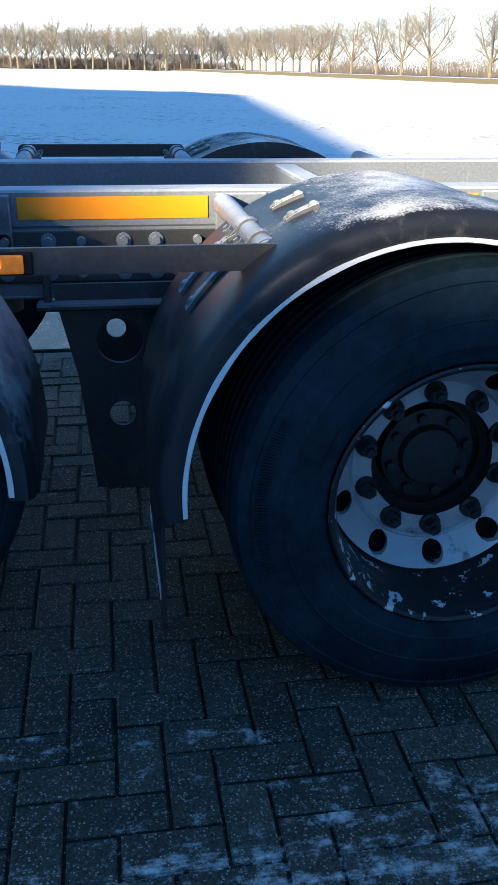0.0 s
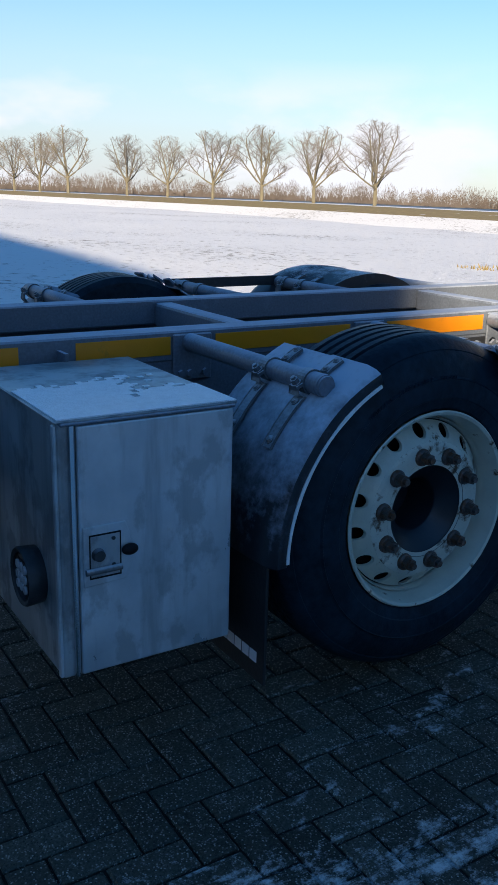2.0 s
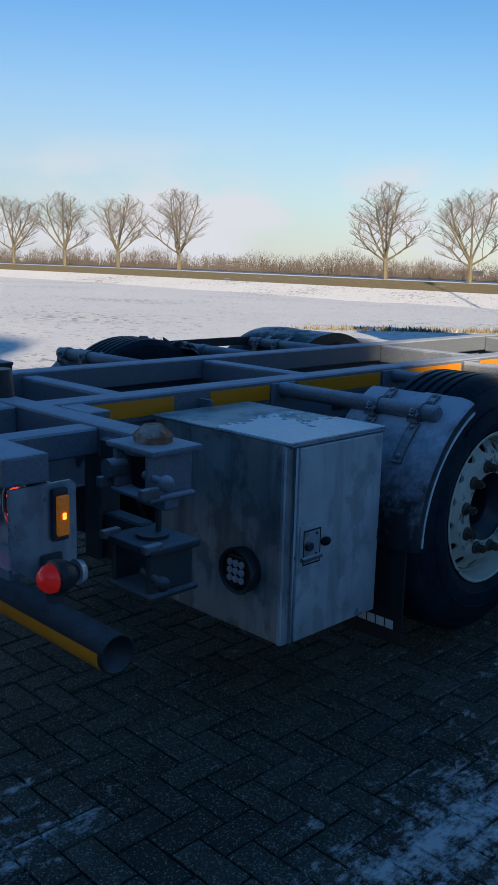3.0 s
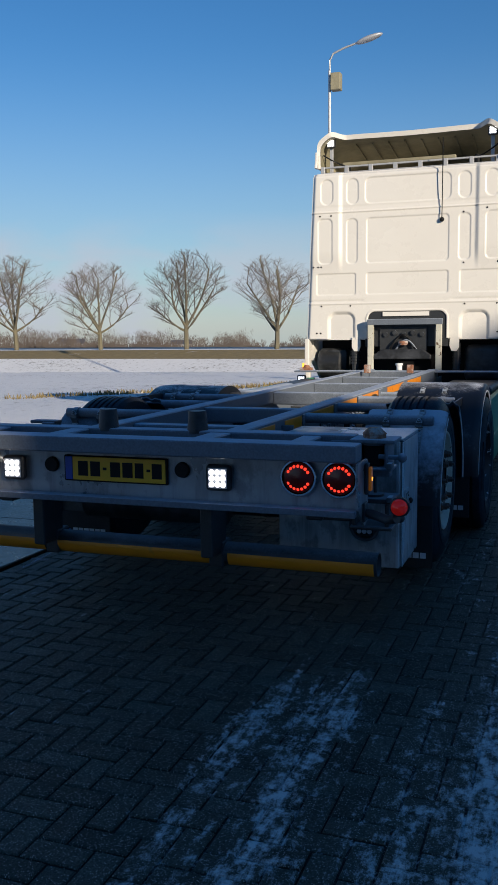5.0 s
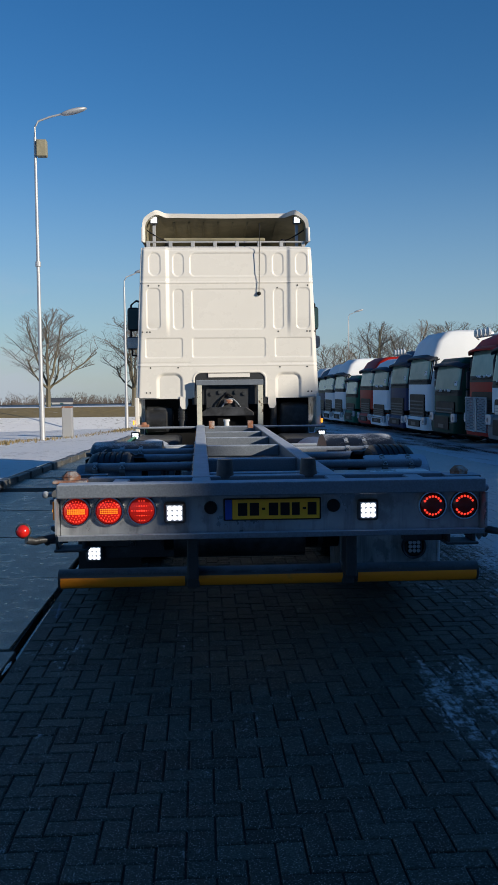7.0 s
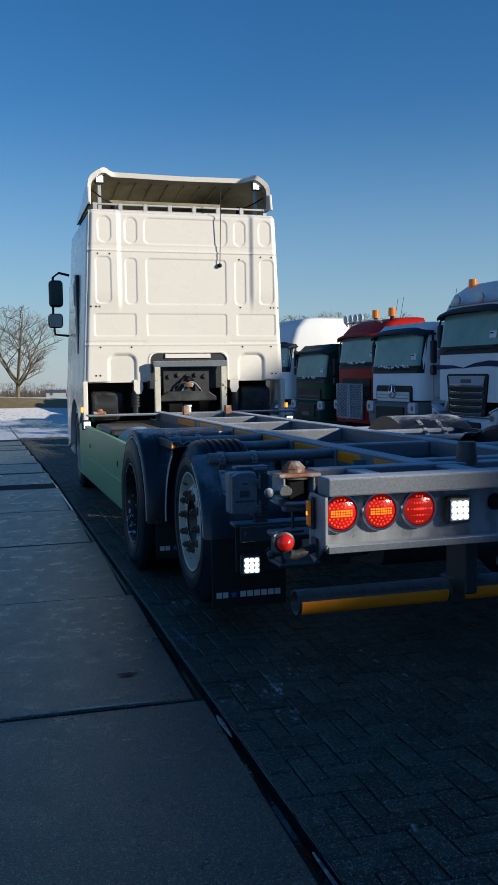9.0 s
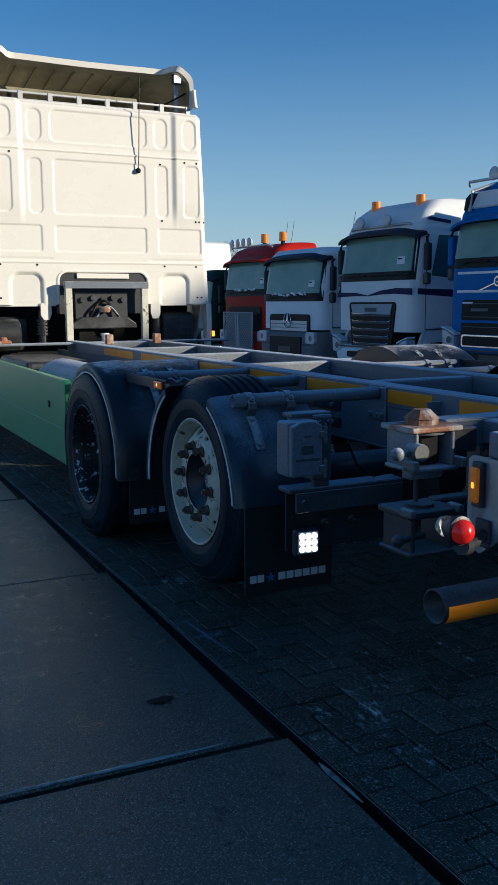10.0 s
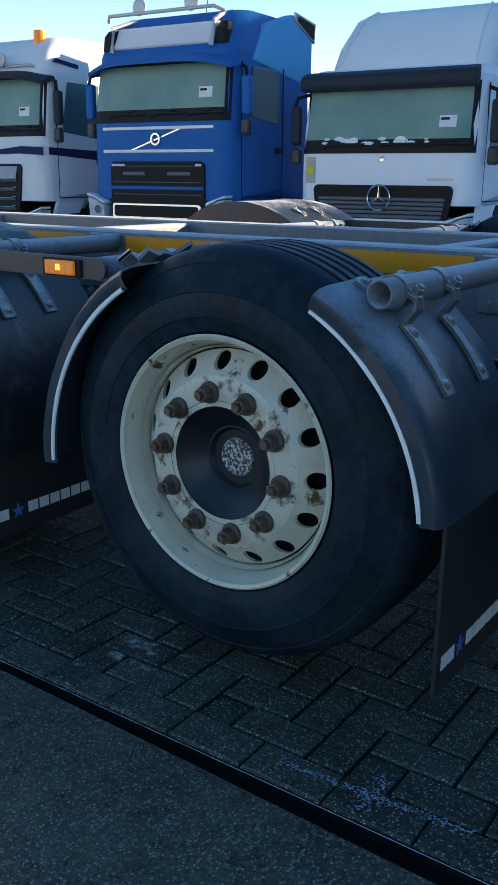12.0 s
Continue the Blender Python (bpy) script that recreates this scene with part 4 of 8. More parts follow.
def wheel(name, x, y, z, s, dish, mats, width=0.29, hub=0.0, axle="tag", R=0.505):
    """A wheel whose outer face looks along s on the x axis."""
    root = new(name)
    root.parent = truck
    root.matrix_basis = pose(x, y, z, 0, 0, 0 if s > 0 else 180) @ pose(0, 0, 0, 11 if axle == "tag" else 3, 0, 0)
    tag = axle == "tag"
    ty = part("tyre", tyre_mesh(width, 0.045 if tag else 0.012, R), "rubber", root, "black tyre with a dusting of frost")
    if name != "inner_drive_wheel":
        tagged(part("sidewall_lettering", word_mesh("TUBELESS  REGROOVABLE  RADIAL", 0.016, 0.396, 95 if s > 0 else 200, 0.0175), "rubber", ty), "raised lettering", kind="stuff")
        for a0 in (() if tag else (150, 255)):
            part("sidewall_ribs", rib_block(0.425, R - 0.045, a0, a0 + 46, 54, 0.0135), "rubber", ty)
    rim = part("rim", smooth(lathe([(-0.004, RIM_R - 0.006), (0.006, RIM_R + 0.002), (0.010, RIM_R - 0.003), (0.006, RIM_R - 0.011), (-0.012, RIM_R - 0.016), (-0.03, RIM_R - 0.024), (-0.06, RIM_R - 0.028),
                                    (-dish + 0.012, RIM_R - 0.031), (-dish, RIM_R - 0.035), (-dish - 0.02, RIM_R - 0.036), (-width, RIM_R - 0.03)], 96), 35), "rim_flaked" if name == "drive_wheel" else mats, root)
    r_o = RIM_R - 0.040
    if tag:
        flange, lift = -dish + 0.046, 0.046
        d = disc_with_holes(flange - 0.004, 0.207, r_o, 0.2365, 0.0208, 15, 0.012, 0.95)
    else:
        flange, lift = -dish - 0.05, -0.05
        d = disc_with_holes(flange + 0.006, 0.203, 0.263, 0.2325, 0.0262, 10, 0.015, -0.78)
    face = [(flange - 0.004, 0.207), (flange - 0.001, 0.201), (flange, 0.194), (flange, 0.135)] if tag else [(flange + 0.006, 0.203), (flange + 0.010, 0.199), (flange + 0.007, 0.195), (flange, 0.192), (flange, 0.147)]
    part("disc_flange", smooth(lathe(face, 64), 50), "rim_rust" if tag else mats, rim)
    part("disc", smooth(d, 40), mats, rim)
    # black disc behind the hand holes, standing for the shade inside the wheel
    part("brake_drum", smooth(lathe([(-dish - 0.02 + min(0, lift), 0.264), (-dish - 0.035 + min(0, lift), 0.13)], 48), 30), "ink", rim)
    f = flange
    for k in range(10):
        a = 2 * math.pi * (k + 0.5) / 10
        cy, cz = 0.1675 * math.cos(a), 0.1675 * math.sin(a)
        b = bmesh.new()
        add_tube(b, (f, cy, cz), (f + 0.007, cy, cz), 0.0262, 0.0255, seg=18)
        add_tube(b, (f + 0.007, cy, cz), (f + 0.011, cy, cz), 0.0235, 0.0195, seg=18)
        add_tube(b, (f + 0.009, cy, cz), (f + 0.036, cy, cz), 0.0192, 0.0180, seg=6)
        add_tube(b, (f + 0.034, cy, cz), (f + 0.047, cy, cz), 0.0108, 0.0095, seg=10)
        part("wheel_nut", b, "nut" if tag else "hub", rim)
    if hub > 0:
        prof = [(f, 0.134), (f + hub * 0.2, 0.130), (f + hub * 0.7, 0.105), (f + hub, 0.085), (f + hub, 0.03), (f + hub + 0.006, 0.0)]
    elif tag:
        prof = [(f + 0.0008, 0.149), (f - 0.003, 0.144), (f - 0.016, 0.128), (f - 0.034, 0.106), (f - 0.050, 0.084)]
        prof += [(f - 0.054, 0.080), (f - 0.054, 0.074), (f - 0.066, 0.066), (f - 0.066, 0.0)] if s < 0 else [(f - 0.056, 0.081), (f - 0.17, 0.080), (f - 0.17, 0.0)]
    else:
        prof = [(f - 0.001, 0.149), (f - 0.07, 0.146), (f - 0.07, 0.118), (f - 0.035, 0.112), (f - 0.030, 0.075), (f - 0.012, 0.068), (f - 0.008, 0.0)]
    if not tag and hub <= 0:
        for k in range(8):
            a = 2 * math.pi * (k + 0.25) / 8
            part("hub_bolt", tube((f - 0.033, 0.094 * math.cos(a), 0.094 * math.sin(a)), (f - 0.016, 0.094 * math.cos(a), 0.094 * math.sin(a)), 0.013, seg=6), "hub", rim)
    part("hub", smooth(lathe(prof, 56), 35), "hub_bowl" if tag else "hub", root)
    if tag and s < 0:
        part("hub_cap", smooth(lathe([(f - 0.0655, 0.047), (f - 0.0595, 0.043), (f - 0.0575, 0.0)], 32), 30), "cap_frost", root, "frost-specked hub cap")
    return root


for s in (1, -1):
    wheel("tag_wheel", s * 1.213, AX_TAG + (0.032 if s > 0 else 0.025), AX_Z + (0.008 if s > 0 else -0.004), s, 0.055, "rim", 0.31, R=0.512 if s > 0 else 0.495)
    wheel("drive_wheel", s * 1.338, 3.36, 0.437, s, 0.162, "rim_dark", 0.29, axle="drive")
    wheel("inner_drive_wheel", s * 0.985, 3.345, 0.443, s, 0.06, "rim_dark", 0.29, axle="drive")
    wheel("front_wheel", s * 1.19, AX_FRONT, 0.443, s, 0.03, "rim_dark", 0.29, hub=0.06, axle="drive")
for y, z in ((AX_TAG, AX_Z), (3.345, 0.443)):
    b = bmesh.new()
    add_tube(b, (-0.95, y, z), (0.95, y, z), 0.075, seg=20)
    if z < AX_Z:
        bmesh.ops.create_uvsphere(b, u_segments=24, v_segments=14, radius=0.22, matrix=Matrix.Translation((0, y, z)))
    part("axle", smooth(b), "steel_dark", truck)

# chassis: two rails of open section, cross members, rear frame
RZ0, RZ1, RX = 0.70, 0.965, 0.432
for s in (1, -1):
    b = bmesh.new()
    add_box(b, (s * RX, 0.42, RZ1 - 0.10), (s * (RX - 0.105), 7.20, RZ1), 0.006)          # upper tube of the rail
    add_box(b, (s * (RX - 0.006), 0.30, RZ0 - 0.02), (s * (RX - 0.016), 7.6, RZ1 - 0.10))   # web below
    add_box(b, (s * (RX - 0.006), 0.30, RZ0 - 0.03), (s * (RX - 0.09), 7.6, RZ0 - 0.02), 0.003)
    part("rail", b, "steel", truck, "frosted grey steel rail")
    for y0, y1 in ((0.62, 0.98), (1.16, 1.487), (1.656, 2.229), (2.405, 2.918), (3.109, 3.70), (4.1, 4.9), (5.1, 5.9)):
        part("reflective_strip", box((s * (RX + 0.0005), y0, 0.888), (s * (RX + 0.004), y1, 0.948), 0.001), "yellow", truck, "yellow reflective strip")
    for y in (1.565, 2.315, 3.01, 3.78):                                             # mudguard plates on the rail
        b = box((s * (RX + 0.001), y - 0.072, 0.80), (s * (RX + 0.012), y + 0.072, 0.955), 0.004)
        for yy, zz in ((-0.045, 0.825), (0.045, 0.825), (-0.012, 0.825)):
            add_tube(b, (s * (RX + 0.012), y + yy, zz), (s * (RX + 0.026), y + yy, zz), 0.013, seg=6)
        part("mounting_plate", b, "steel", truck)
    for y0, y1, z in ((1.9, 3.6, 0.832), (1.9, 3.6, 0.745)):                            # bolt rows on the web
        strip = part("bolt_strip", box((s * (RX - 0.004), y0, z - 0.028), (s * (RX + 0.006), y1, z + 0.028), 0.012, 2), "steel_dark", truck, "flat bolted strip")
        y = y0 + 0.06
        k = 0
        while y < y1 - 0.03:
            b = bmesh.new()
            add_tube(b, (s * (RX + 0.006), y, z), (s * (RX + 0.012), y, z), 0.021 if k % 3 else 0.013, seg=12)
            add_tube(b, (s * (RX + 0.012), y, z), (s * (RX + 0.024), y, z), 0.0125, seg=6)
            part("bolt", b, "steel", strip)
            y += 0.088 if k % 2 else 0.115
            k += 1
    for y0 in (0.56, 1.10):                                                         # gussets near the tail
        part("gusset", prism([(RX * s, 0.93), ((RX + 0.07) * s, 0.93), ((RX + 0.05) * s, 0.80), (RX * s, 0.74)], y0, y0 + 0.012, "XZ"), "steel", truck)
for y, top in ((0.80, 0.950), (1.80, 0.955), (3.24, 0.955), (4.45, 0.955), (5.55, 0.955), (6.85, 0.955)):
    part("cross_member", box((-0.328, y, top - 0.10), (0.328, y + 0.085, top), 0.012, 2), "steel", truck, "frosted grey cross tube")
for y in (1.05, 2.55, 4.0):
    part("lower_cross_member", box((-0.41, y, 0.70), (0.41, y + 0.10, 0.78), 0.006), "steel_dark", truck)

# rear beam: an open channel looking back, with end plates
part("rear_beam_top", box((-1.128, -0.112, 0.918), (1.128, 0.01, 0.990), 0.007, 2), "steel", truck, "frosted grey rear beam")
part("rear_beam_web", box((-1.125, 0.0, 0.70), (1.125, 0.012, 0.918)), "rear_panel", truck, "dull metal rear panel")
b = box((-1.125, -0.098, 0.694), (1.125, 0.0, 0.712), 0.003)
add_box(b, (-1.125, -0.104, 0.694), (1.125, -0.094, 0.722), 0.002)
part("rear_beam_lip", b, "steel", truck)
for s in (1, -1):
    part("end_plate", prism([(-0.106, 0.917), (0.06, 0.917), (0.075, 0.905), (0.075, 0.66), (0.02, 0.64), (-0.05, 0.69), (-0.106, 0.73)], s * 1.129, s * 1.139, "YZ"), "rear_panel", truck)
# tail lattice between the rear beam and the second cross beam
part("second_beam", box((-1.02, 0.335, 0.885), (1.02, 0.43, 0.978), 0.008, 2), "steel", truck, "frosted grey cross beam")
for s in (1, -1):
    part("tail_stringer", box((s * 0.78, 0.01, 0.895), (s * 0.87, 0.335, 0.972), 0.006), "steel", truck)
    part("tail_rail", box((s * 0.325, 0.01, 0.88), (s * 0.43, 0.335, 0.974), 0.006), "steel", truck)
    part("step_plate", box((s * 0.46, 0.47, 0.940), (s * 0.62, 0.56, 0.965), 0.004), "steel", truck)
    b = bmesh.new()
    add_tube(b, (s * 0.241, 0.38, 0.965), (s * 0.241, 0.38, 1.070), 0.052, 0.042, seg=28)
    part("guide_stop", smooth(b, 40), "black", truck, "dark rubber guide stop")
    b = bmesh.new()
    add_box(b, (s * 0.241 - 0.035, 6.34, 0.955), (s * 0.241 + 0.035, 6.40, 1.05), 0.006)
    part("front_stop", b, "rust", truck, "rust-brown stop block")
    b = bmesh.new()
    add_box(b, (s * 0.40, 0.012, 0.45), (s * 0.46, 0.18, 0.70), 0.006)
    add_box(b, (s * 0.395, 0.12, 0.385), (s * 0.465, 0.23, 0.50), 0.006)
    part("bumper_bracket", b, "steel_dark", truck)
    b = bmesh.new()
    add_tube(b, (s * 0.33, -0.004, 0.845), (s * 0.33, -0.02, 0.845), 0.036, 0.032, seg=20)
    part("rubber_cap", smooth(b, 40), "ink", truck)

b = bmesh.new()
add_hollow(b, (-1.168, 0.176, 0.438), (1.168, 0.176, 0.438), 0.054, 0.006, 32)
bar = part("underrun_bar", smooth(b, 40), "steel_dark", truck, "round grey steel underrun bar with yellow tape")
for x0, x1 in ((-1.155, -0.475), (-0.405, 0.425), (0.485, 1.155)):
    b = bmesh.new()
    ring = []
    for k in range(7):
        a = radians(166 + k * 70 / 6)
        ring.append((0.176 + 0.0555 * math.cos(a), 0.438 + 0.0555 * math.sin(a)))
    n = 24
    g = [[b.verts.new((x0 + (x1 - x0) * i / n, y, z)) for y, z in ring] for i in range(n + 1)]
    for i in range(n):
        for k in range(6):
            b.faces.new((g[i][k], g[i + 1][k], g[i + 1][k + 1], g[i][k + 1]))
    bmesh.ops.recalc_face_normals(b, faces=b.faces)
    part("yellow_tape", smooth(b, 40), "yellow", bar, "worn yellow tape")

# lamps on the tail
def round_lamp(x, z, style):
    b = lathe([(0.0, 0.079), (0.020, 0.081), (0.027, 0.077), (0.027, 0.070), (0.010, 0.066)], 40)
    bmesh.ops.transform(b, matrix=pose(x, 0, z, 0, 0, -90), verts=b.verts)
    bz = part("lamp_bezel", smooth(b, 35), "chrome", truck, "bright round lamp bezel")
    b = lathe([(0.010, 0.066), (0.022, 0.064), (0.030, 0.045), (0.033, 0.0)], 36)
    bmesh.ops.transform(b, matrix=pose(x, 0, z, 0, 0, -90), verts=b.verts)
    part("lens", smooth(b, 50), "dim_lens" if style == "ring" else "red_lens", bz, "red round tail lamp lens")
    y = -0.034
    b = bmesh.new()
    if style == "ring":                                                             # two lit arcs round a dark middle
        for k in range(18):
            a = 2 * math.pi * (k + 0.5) / 18
            if abs(math.sin(a)) > 0.25:
                bmesh.ops.create_uvsphere(b, u_segments=8, v_segments=6, radius=0.0078, matrix=Matrix.Translation((x + 0.048 * math.cos(a), y + 0.009, z + 0.048 * math.sin(a))))
    elif style == "mixed":                                                          # red points above and below an amber band
        for r, n in ((0.054, 22), (0.040, 16), (0.027, 10)):
            for k in range(n):
                a = 2 * math.pi * (k + 0.5) / n
                if abs(r * math.sin(a)) > 0.018:
                    bmesh.ops.create_uvsphere(b, u_segments=6, v_segments=5, radius=0.0042, matrix=Matrix.Translation((x + r * math.cos(a), y + 0.003 + 0.15 * max(0.0, r - 0.02), z + r * math.sin(a))))
    else:
        for i in range(-4, 5):
            for j in range(-4, 5):
                r = math.hypot(i, j)
                if r <= 4.3 and j % 2 == 0:
                    bmesh.ops.create_uvsphere(b, u_segments=6, v_segments=5, radius=0.0062, matrix=Matrix.Translation((x + i * 0.0125, y + 0.002 + 0.0022 * r, z + j * 0.0125)))
    tagged(part("diode_panel", b, "red_lit", bz), "glowing red diodes", kind="stuff")
    b = bmesh.new()
    if style == "mixed":
        for i in range(-4, 5):
            for j in (-1, 0, 1):
                add_box(b, (x + i * 0.0105 - 0.0047, y + 0.0005 + 0.0007 * abs(i), z + j * 0.0098 - 0.0042), (x + i * 0.0105 + 0.0047, y + 0.010, z + j * 0.0098 + 0.0042), 0.001)
        tagged(part("turn_panel", b, "turn_band", bz), "amber band of the lamp", kind="stuff")
    elif style == "ring":
        add_box(b, (x - 0.034, y + 0.003, z - 0.014), (x + 0.034, y + 0.010, z + 0.014), 0.003)
        part("turn_lens", b, "dim_lens", bz)


for x, st in ((-1.040, "mixed"), (-0.868, "mixed"), (-0.695, "stop"), (0.865, "ring"), (1.040, "ring")):
    round_lamp(x, 0.838, st)


def work_lamp(parent, m, lit):
    """A square lamp with nine lenses in a finned case; local -y is the way it shines."""
    root = new("work_lamp")
    root.parent = parent
    root.matrix_basis = m
    tagged(root, "small square nine-diode work lamp" + (", switched on" if lit else ", switched off"))
    b = box((-0.058, 0.0, -0.058), (0.058, 0.038, 0.058), 0.018, 3)
    shell = part("lamp_case", b, "black", root)
    for k in range(6):
        part("cooling_fin", box((-0.045, 0.035, -0.042 + k * 0.0155), (0.045, 0.058, -0.036 + k * 0.0155), 0.001), "black", shell)
    part("lamp_face", box((-0.044, -0.003, -0.044), (0.044, 0.001, 0.044), 0.002), "lens" if lit else "ink", root)
    b = bmesh.new()
    for i in (-1, 0, 1):
        for j in (-1, 0, 1):
            add_tube(b, (i * 0.0265, -0.003, j * 0.0265), (i * 0.0265, -0.008, j * 0.0265), 0.0125, 0.0115, seg=14)
    tagged(part("diode_panel", b, "led" if lit else "lens", root), "square of nine diodes", kind="stuff")
    return root


work_lamp(truck, pose(-0.521, -0.045, 0.825), True)
work_lamp(truck, pose(0.511, -0.045, 0.822), True)
work_lamp(truck, pose(-1.083, 1.085, 0.405, 0, 0, -6), True)
off_lamp = work_lamp(truck, pose(0.965, 0.800, 0.462), False)
b = lathe([(-0.042, 0.074), (0.004, 0.078), (0.010, 0.074), (0.006, 0.064), (-0.03, 0.060)], 40)
bmesh.ops.transform(b, matrix=pose(0, 0, 0, 0, 0, -90), verts=b.verts)
part("rubber_ring", smooth(b, 40), "black", off_lamp, "round rubber lamp surround")

# number plate with bars in place of characters
b = box((-0.262, -0.016, 0.773), (0.262, 0.0, 0.893), 0.006, 2)
plate_frame = part("plate_frame", b, "ink", truck, "black plate holder")
part("number_plate", box((-0.215, -0.020, 0.780), (0.253, -0.0155, 0.887), 0.002), "plate", plate_frame, "yellow number plate")
part("plate_band", box((-0.253, -0.020, 0.780), (-0.216, -0.0155, 0.887), 0.002), "blue_plate", plate_frame, "blue band")
for x0, x1 in ((-0.185, -0.135), (-0.122, -0.072), (-0.020, 0.030), (0.042, 0.092), (0.104, 0.146), (0.188, 0.236)):
    part("plate_bar", box((x0, -0.0215, 0.800), (x1, -0.0195, 0.868)), "ink", plate_frame, "dark bar")
for x in (-0.057, 0.162):
    part("plate_dash", box((x, -0.0215, 0.830), (x + 0.018, -0.0195, 0.842)), "ink", plate_frame)

# side lamps at the tail
for s in (1, -1):
    b = sweep([(s * 1.135, 0.0, 0.705), (s * 1.18, -0.02, 0.700), (s * 1.25, -0.06, 0.690), (s * 1.29, -0.085, 0.705)], [0.016, 0.020, 0.020, 0.022], 10)
    add_box(b, (s * 1.139, -0.03, 0.665), (s * 1.150, 0.03, 0.745), 0.004)
    arm = part("marker_arm", b, "black", truck, "black rubber outline lamp arm")
    b = lathe([(-0.045, 0.0), (-0.045, 0.020), (-0.02, 0.034), (0.0, 0.040), (0.012, 0.040), (0.016, 0.030)], 28)
    bmesh.ops.transform(b, matrix=pose(s * 1.303, -0.085, 0.752, 0, 0, -90), verts=b.verts)
    part("marker_body", smooth(b, 35), "black", arm)
    b = lathe([(0.014, 0.033), (0.030, 0.031), (0.044, 0.020), (0.048, 0.0)], 24)
    bmesh.ops.transform(b, matrix=pose(s * 1.303, -0.085, 0.752, 0, 0, -90), verts=b.verts)
    part("marker_lens", smooth(b, 60), "red_glow", arm, "glowing red lens")
    b = lathe([(-0.046, 0.030), (-0.062, 0.026), (-0.07, 0.0)], 20)
    bmesh.ops.transform(b, matrix=pose(s * 1.303, -0.085, 0.752, 0, 0, -90), verts=b.verts)
    part("front_lens", smooth(b, 60), "lens", arm)
    b = box((s * 1.1395, 0.0, 0.775), (s * 1.156, 0.044, 0.905), 0.006, 2)
    sl = part("side_marker", b, "black", truck)
    part("amber_lens", box((s * 1.1555, 0.005, 0.79), (s * 1.168, 0.039, 0.89), 0.005, 2), "amber", sl, "amber side lamp lens")
    part("amber_diode", box((s * 1.168, 0.017, 0.832), (s * 1.171, 0.027, 0.848), 0.002), "amber_lit", sl)

# twistlock boxes


def twistlock(s):
    root = new("twistlock")
    root.parent = truck
    root.matrix_basis = pose(s * 1.112, 0.335, 0)
    tagged(root, "frosted cast twistlock with a rust-brown pyramid cap")
    o = 1 if s > 0 else -1
    b = box((-0.095, -0.085, 0.955), (0.105 if o > 0 else 0.095, 0.085, 0.972), 0.005, 2)
    part("lock_plate", b, "rust" if s < 0 else "steel", root)
    b = bmesh.new()
    add_tube(b, (0, 0, 0.972), (0, 0, 0.990), 0.052, seg=8)
    add_tube(b, (0, 0, 0.990), (0, 0, 1.018), 0.056, 0.026, seg=8)
    part("lock_cap", b, "rust", root, "rusted pyramid cap")
    b = bmesh.new()
    for x in (-0.078, 0.058):
        add_box(b, (x, -0.075, 0.845), (x + 0.016, 0.075, 0.955), 0.008, 2)
    add_box(b, (-0.078, 0.05, 0.845), (0.07, 0.066, 0.955), 0.008, 2)
    add_box(b, (-0.085, -0.08, 0.833), (0.09, 0.075, 0.847), 0.006, 2)
    add_box(b, (-0.05, -0.02, 0.80), (0.075, 0.03, 0.833), 0.005)
    part("lock_housing", smooth(b, 50), "steel", root)
    b = bmesh.new()
    add_tube(b, (o * 0.03, -0.05, 0.895), (o * 0.125, -0.065, 0.895), 0.011, seg=12)
    bmesh.ops.create_uvsphere(b, u_segments=16, v_segments=10, radius=0.021, matrix=Matrix.Translation((o * 0.135, -0.066, 0.895)))
    part("lock_handle", smooth(b), "steel", root)
    b = bmesh.new()                                                                 # cast boss and ribs
    add_tube(b, (0, 0, 0.945), (0, 0, 0.965), 0.075, seg=24)
    add_tube(b, (-0.07, -0.045, 0.90), (-0.07, -0.10, 0.90), 0.026, seg=16)
    part("lock_boss", smooth(b, 45), "clamp", root)
    for x in (-0.095, 0.085):
        part("cast_rib", box((x - 0.012, -0.11, 0.845), (x + 0.012, -0.05, 0.875), 0.006, 2), "clamp", root)
        part("cast_rib", box((x - 0.012, -0.10, 0.70), (x + 0.012, -0.04, 0.725), 0.006, 2), "clamp", root)
    part("lock_core", box((-0.04, -0.045, 0.85), (0.04, 0.045, 0.955), 0.008), "ink", root)
    b = box((-0.10, -0.085, 0.690), (0.10, 0.085, 0.712), 0.006, 2)                     # lower lock
    add_tube(b, (0, 0, 0.712), (0, 0, 0.722), 0.045, seg=20)
    part("lower_plate", b, "steel_dark", root)
    for x in (-0.085, 0.062):
        part("lower_cheek", box((x, -0.075, 0.585), (x + 0.018, 0.075, 0.69), 0.004), "steel_dark", root)
    part("lower_foot", box((-0.095, -0.085, 0.570), (0.095, 0.085, 0.586), 0.005), "steel_dark", root)
    b = bmesh.new()
    add_tube(b, (o * 0.02, -0.05, 0.63), (o * 0.12, -0.07, 0.63), 0.011, seg=12)
    bmesh.ops.create_uvsphere(b, u_segments=14, v_segments=9, radius=0.020, matrix=Matrix.Translation((o * 0.13, -0.072, 0.63)))
    part("lower_handle", smooth(b), "steel_dark", root)
    b = bmesh.new()
    add_tube(b, (0.0, 0.02, 0.712), (0.0, 0.02, 0.80), 0.008, seg=8)
    add_box(b, (-o * 0.20, -0.03, 0.875), (-o * 0.07, 0.05, 0.955), 0.006)
    add_box(b, (-o * 0.30, 0.02, 0.58), (-o * 0.085, 0.075, 0.72), 0.006)
    add_box(b, (-o * 0.32, 0.0, 0.58), (-o * 0.24, 0.075, 0.90), 0.006)
    part("lock_arm", b, "steel_dark", root)


twistlock(1)
twistlock(-1)


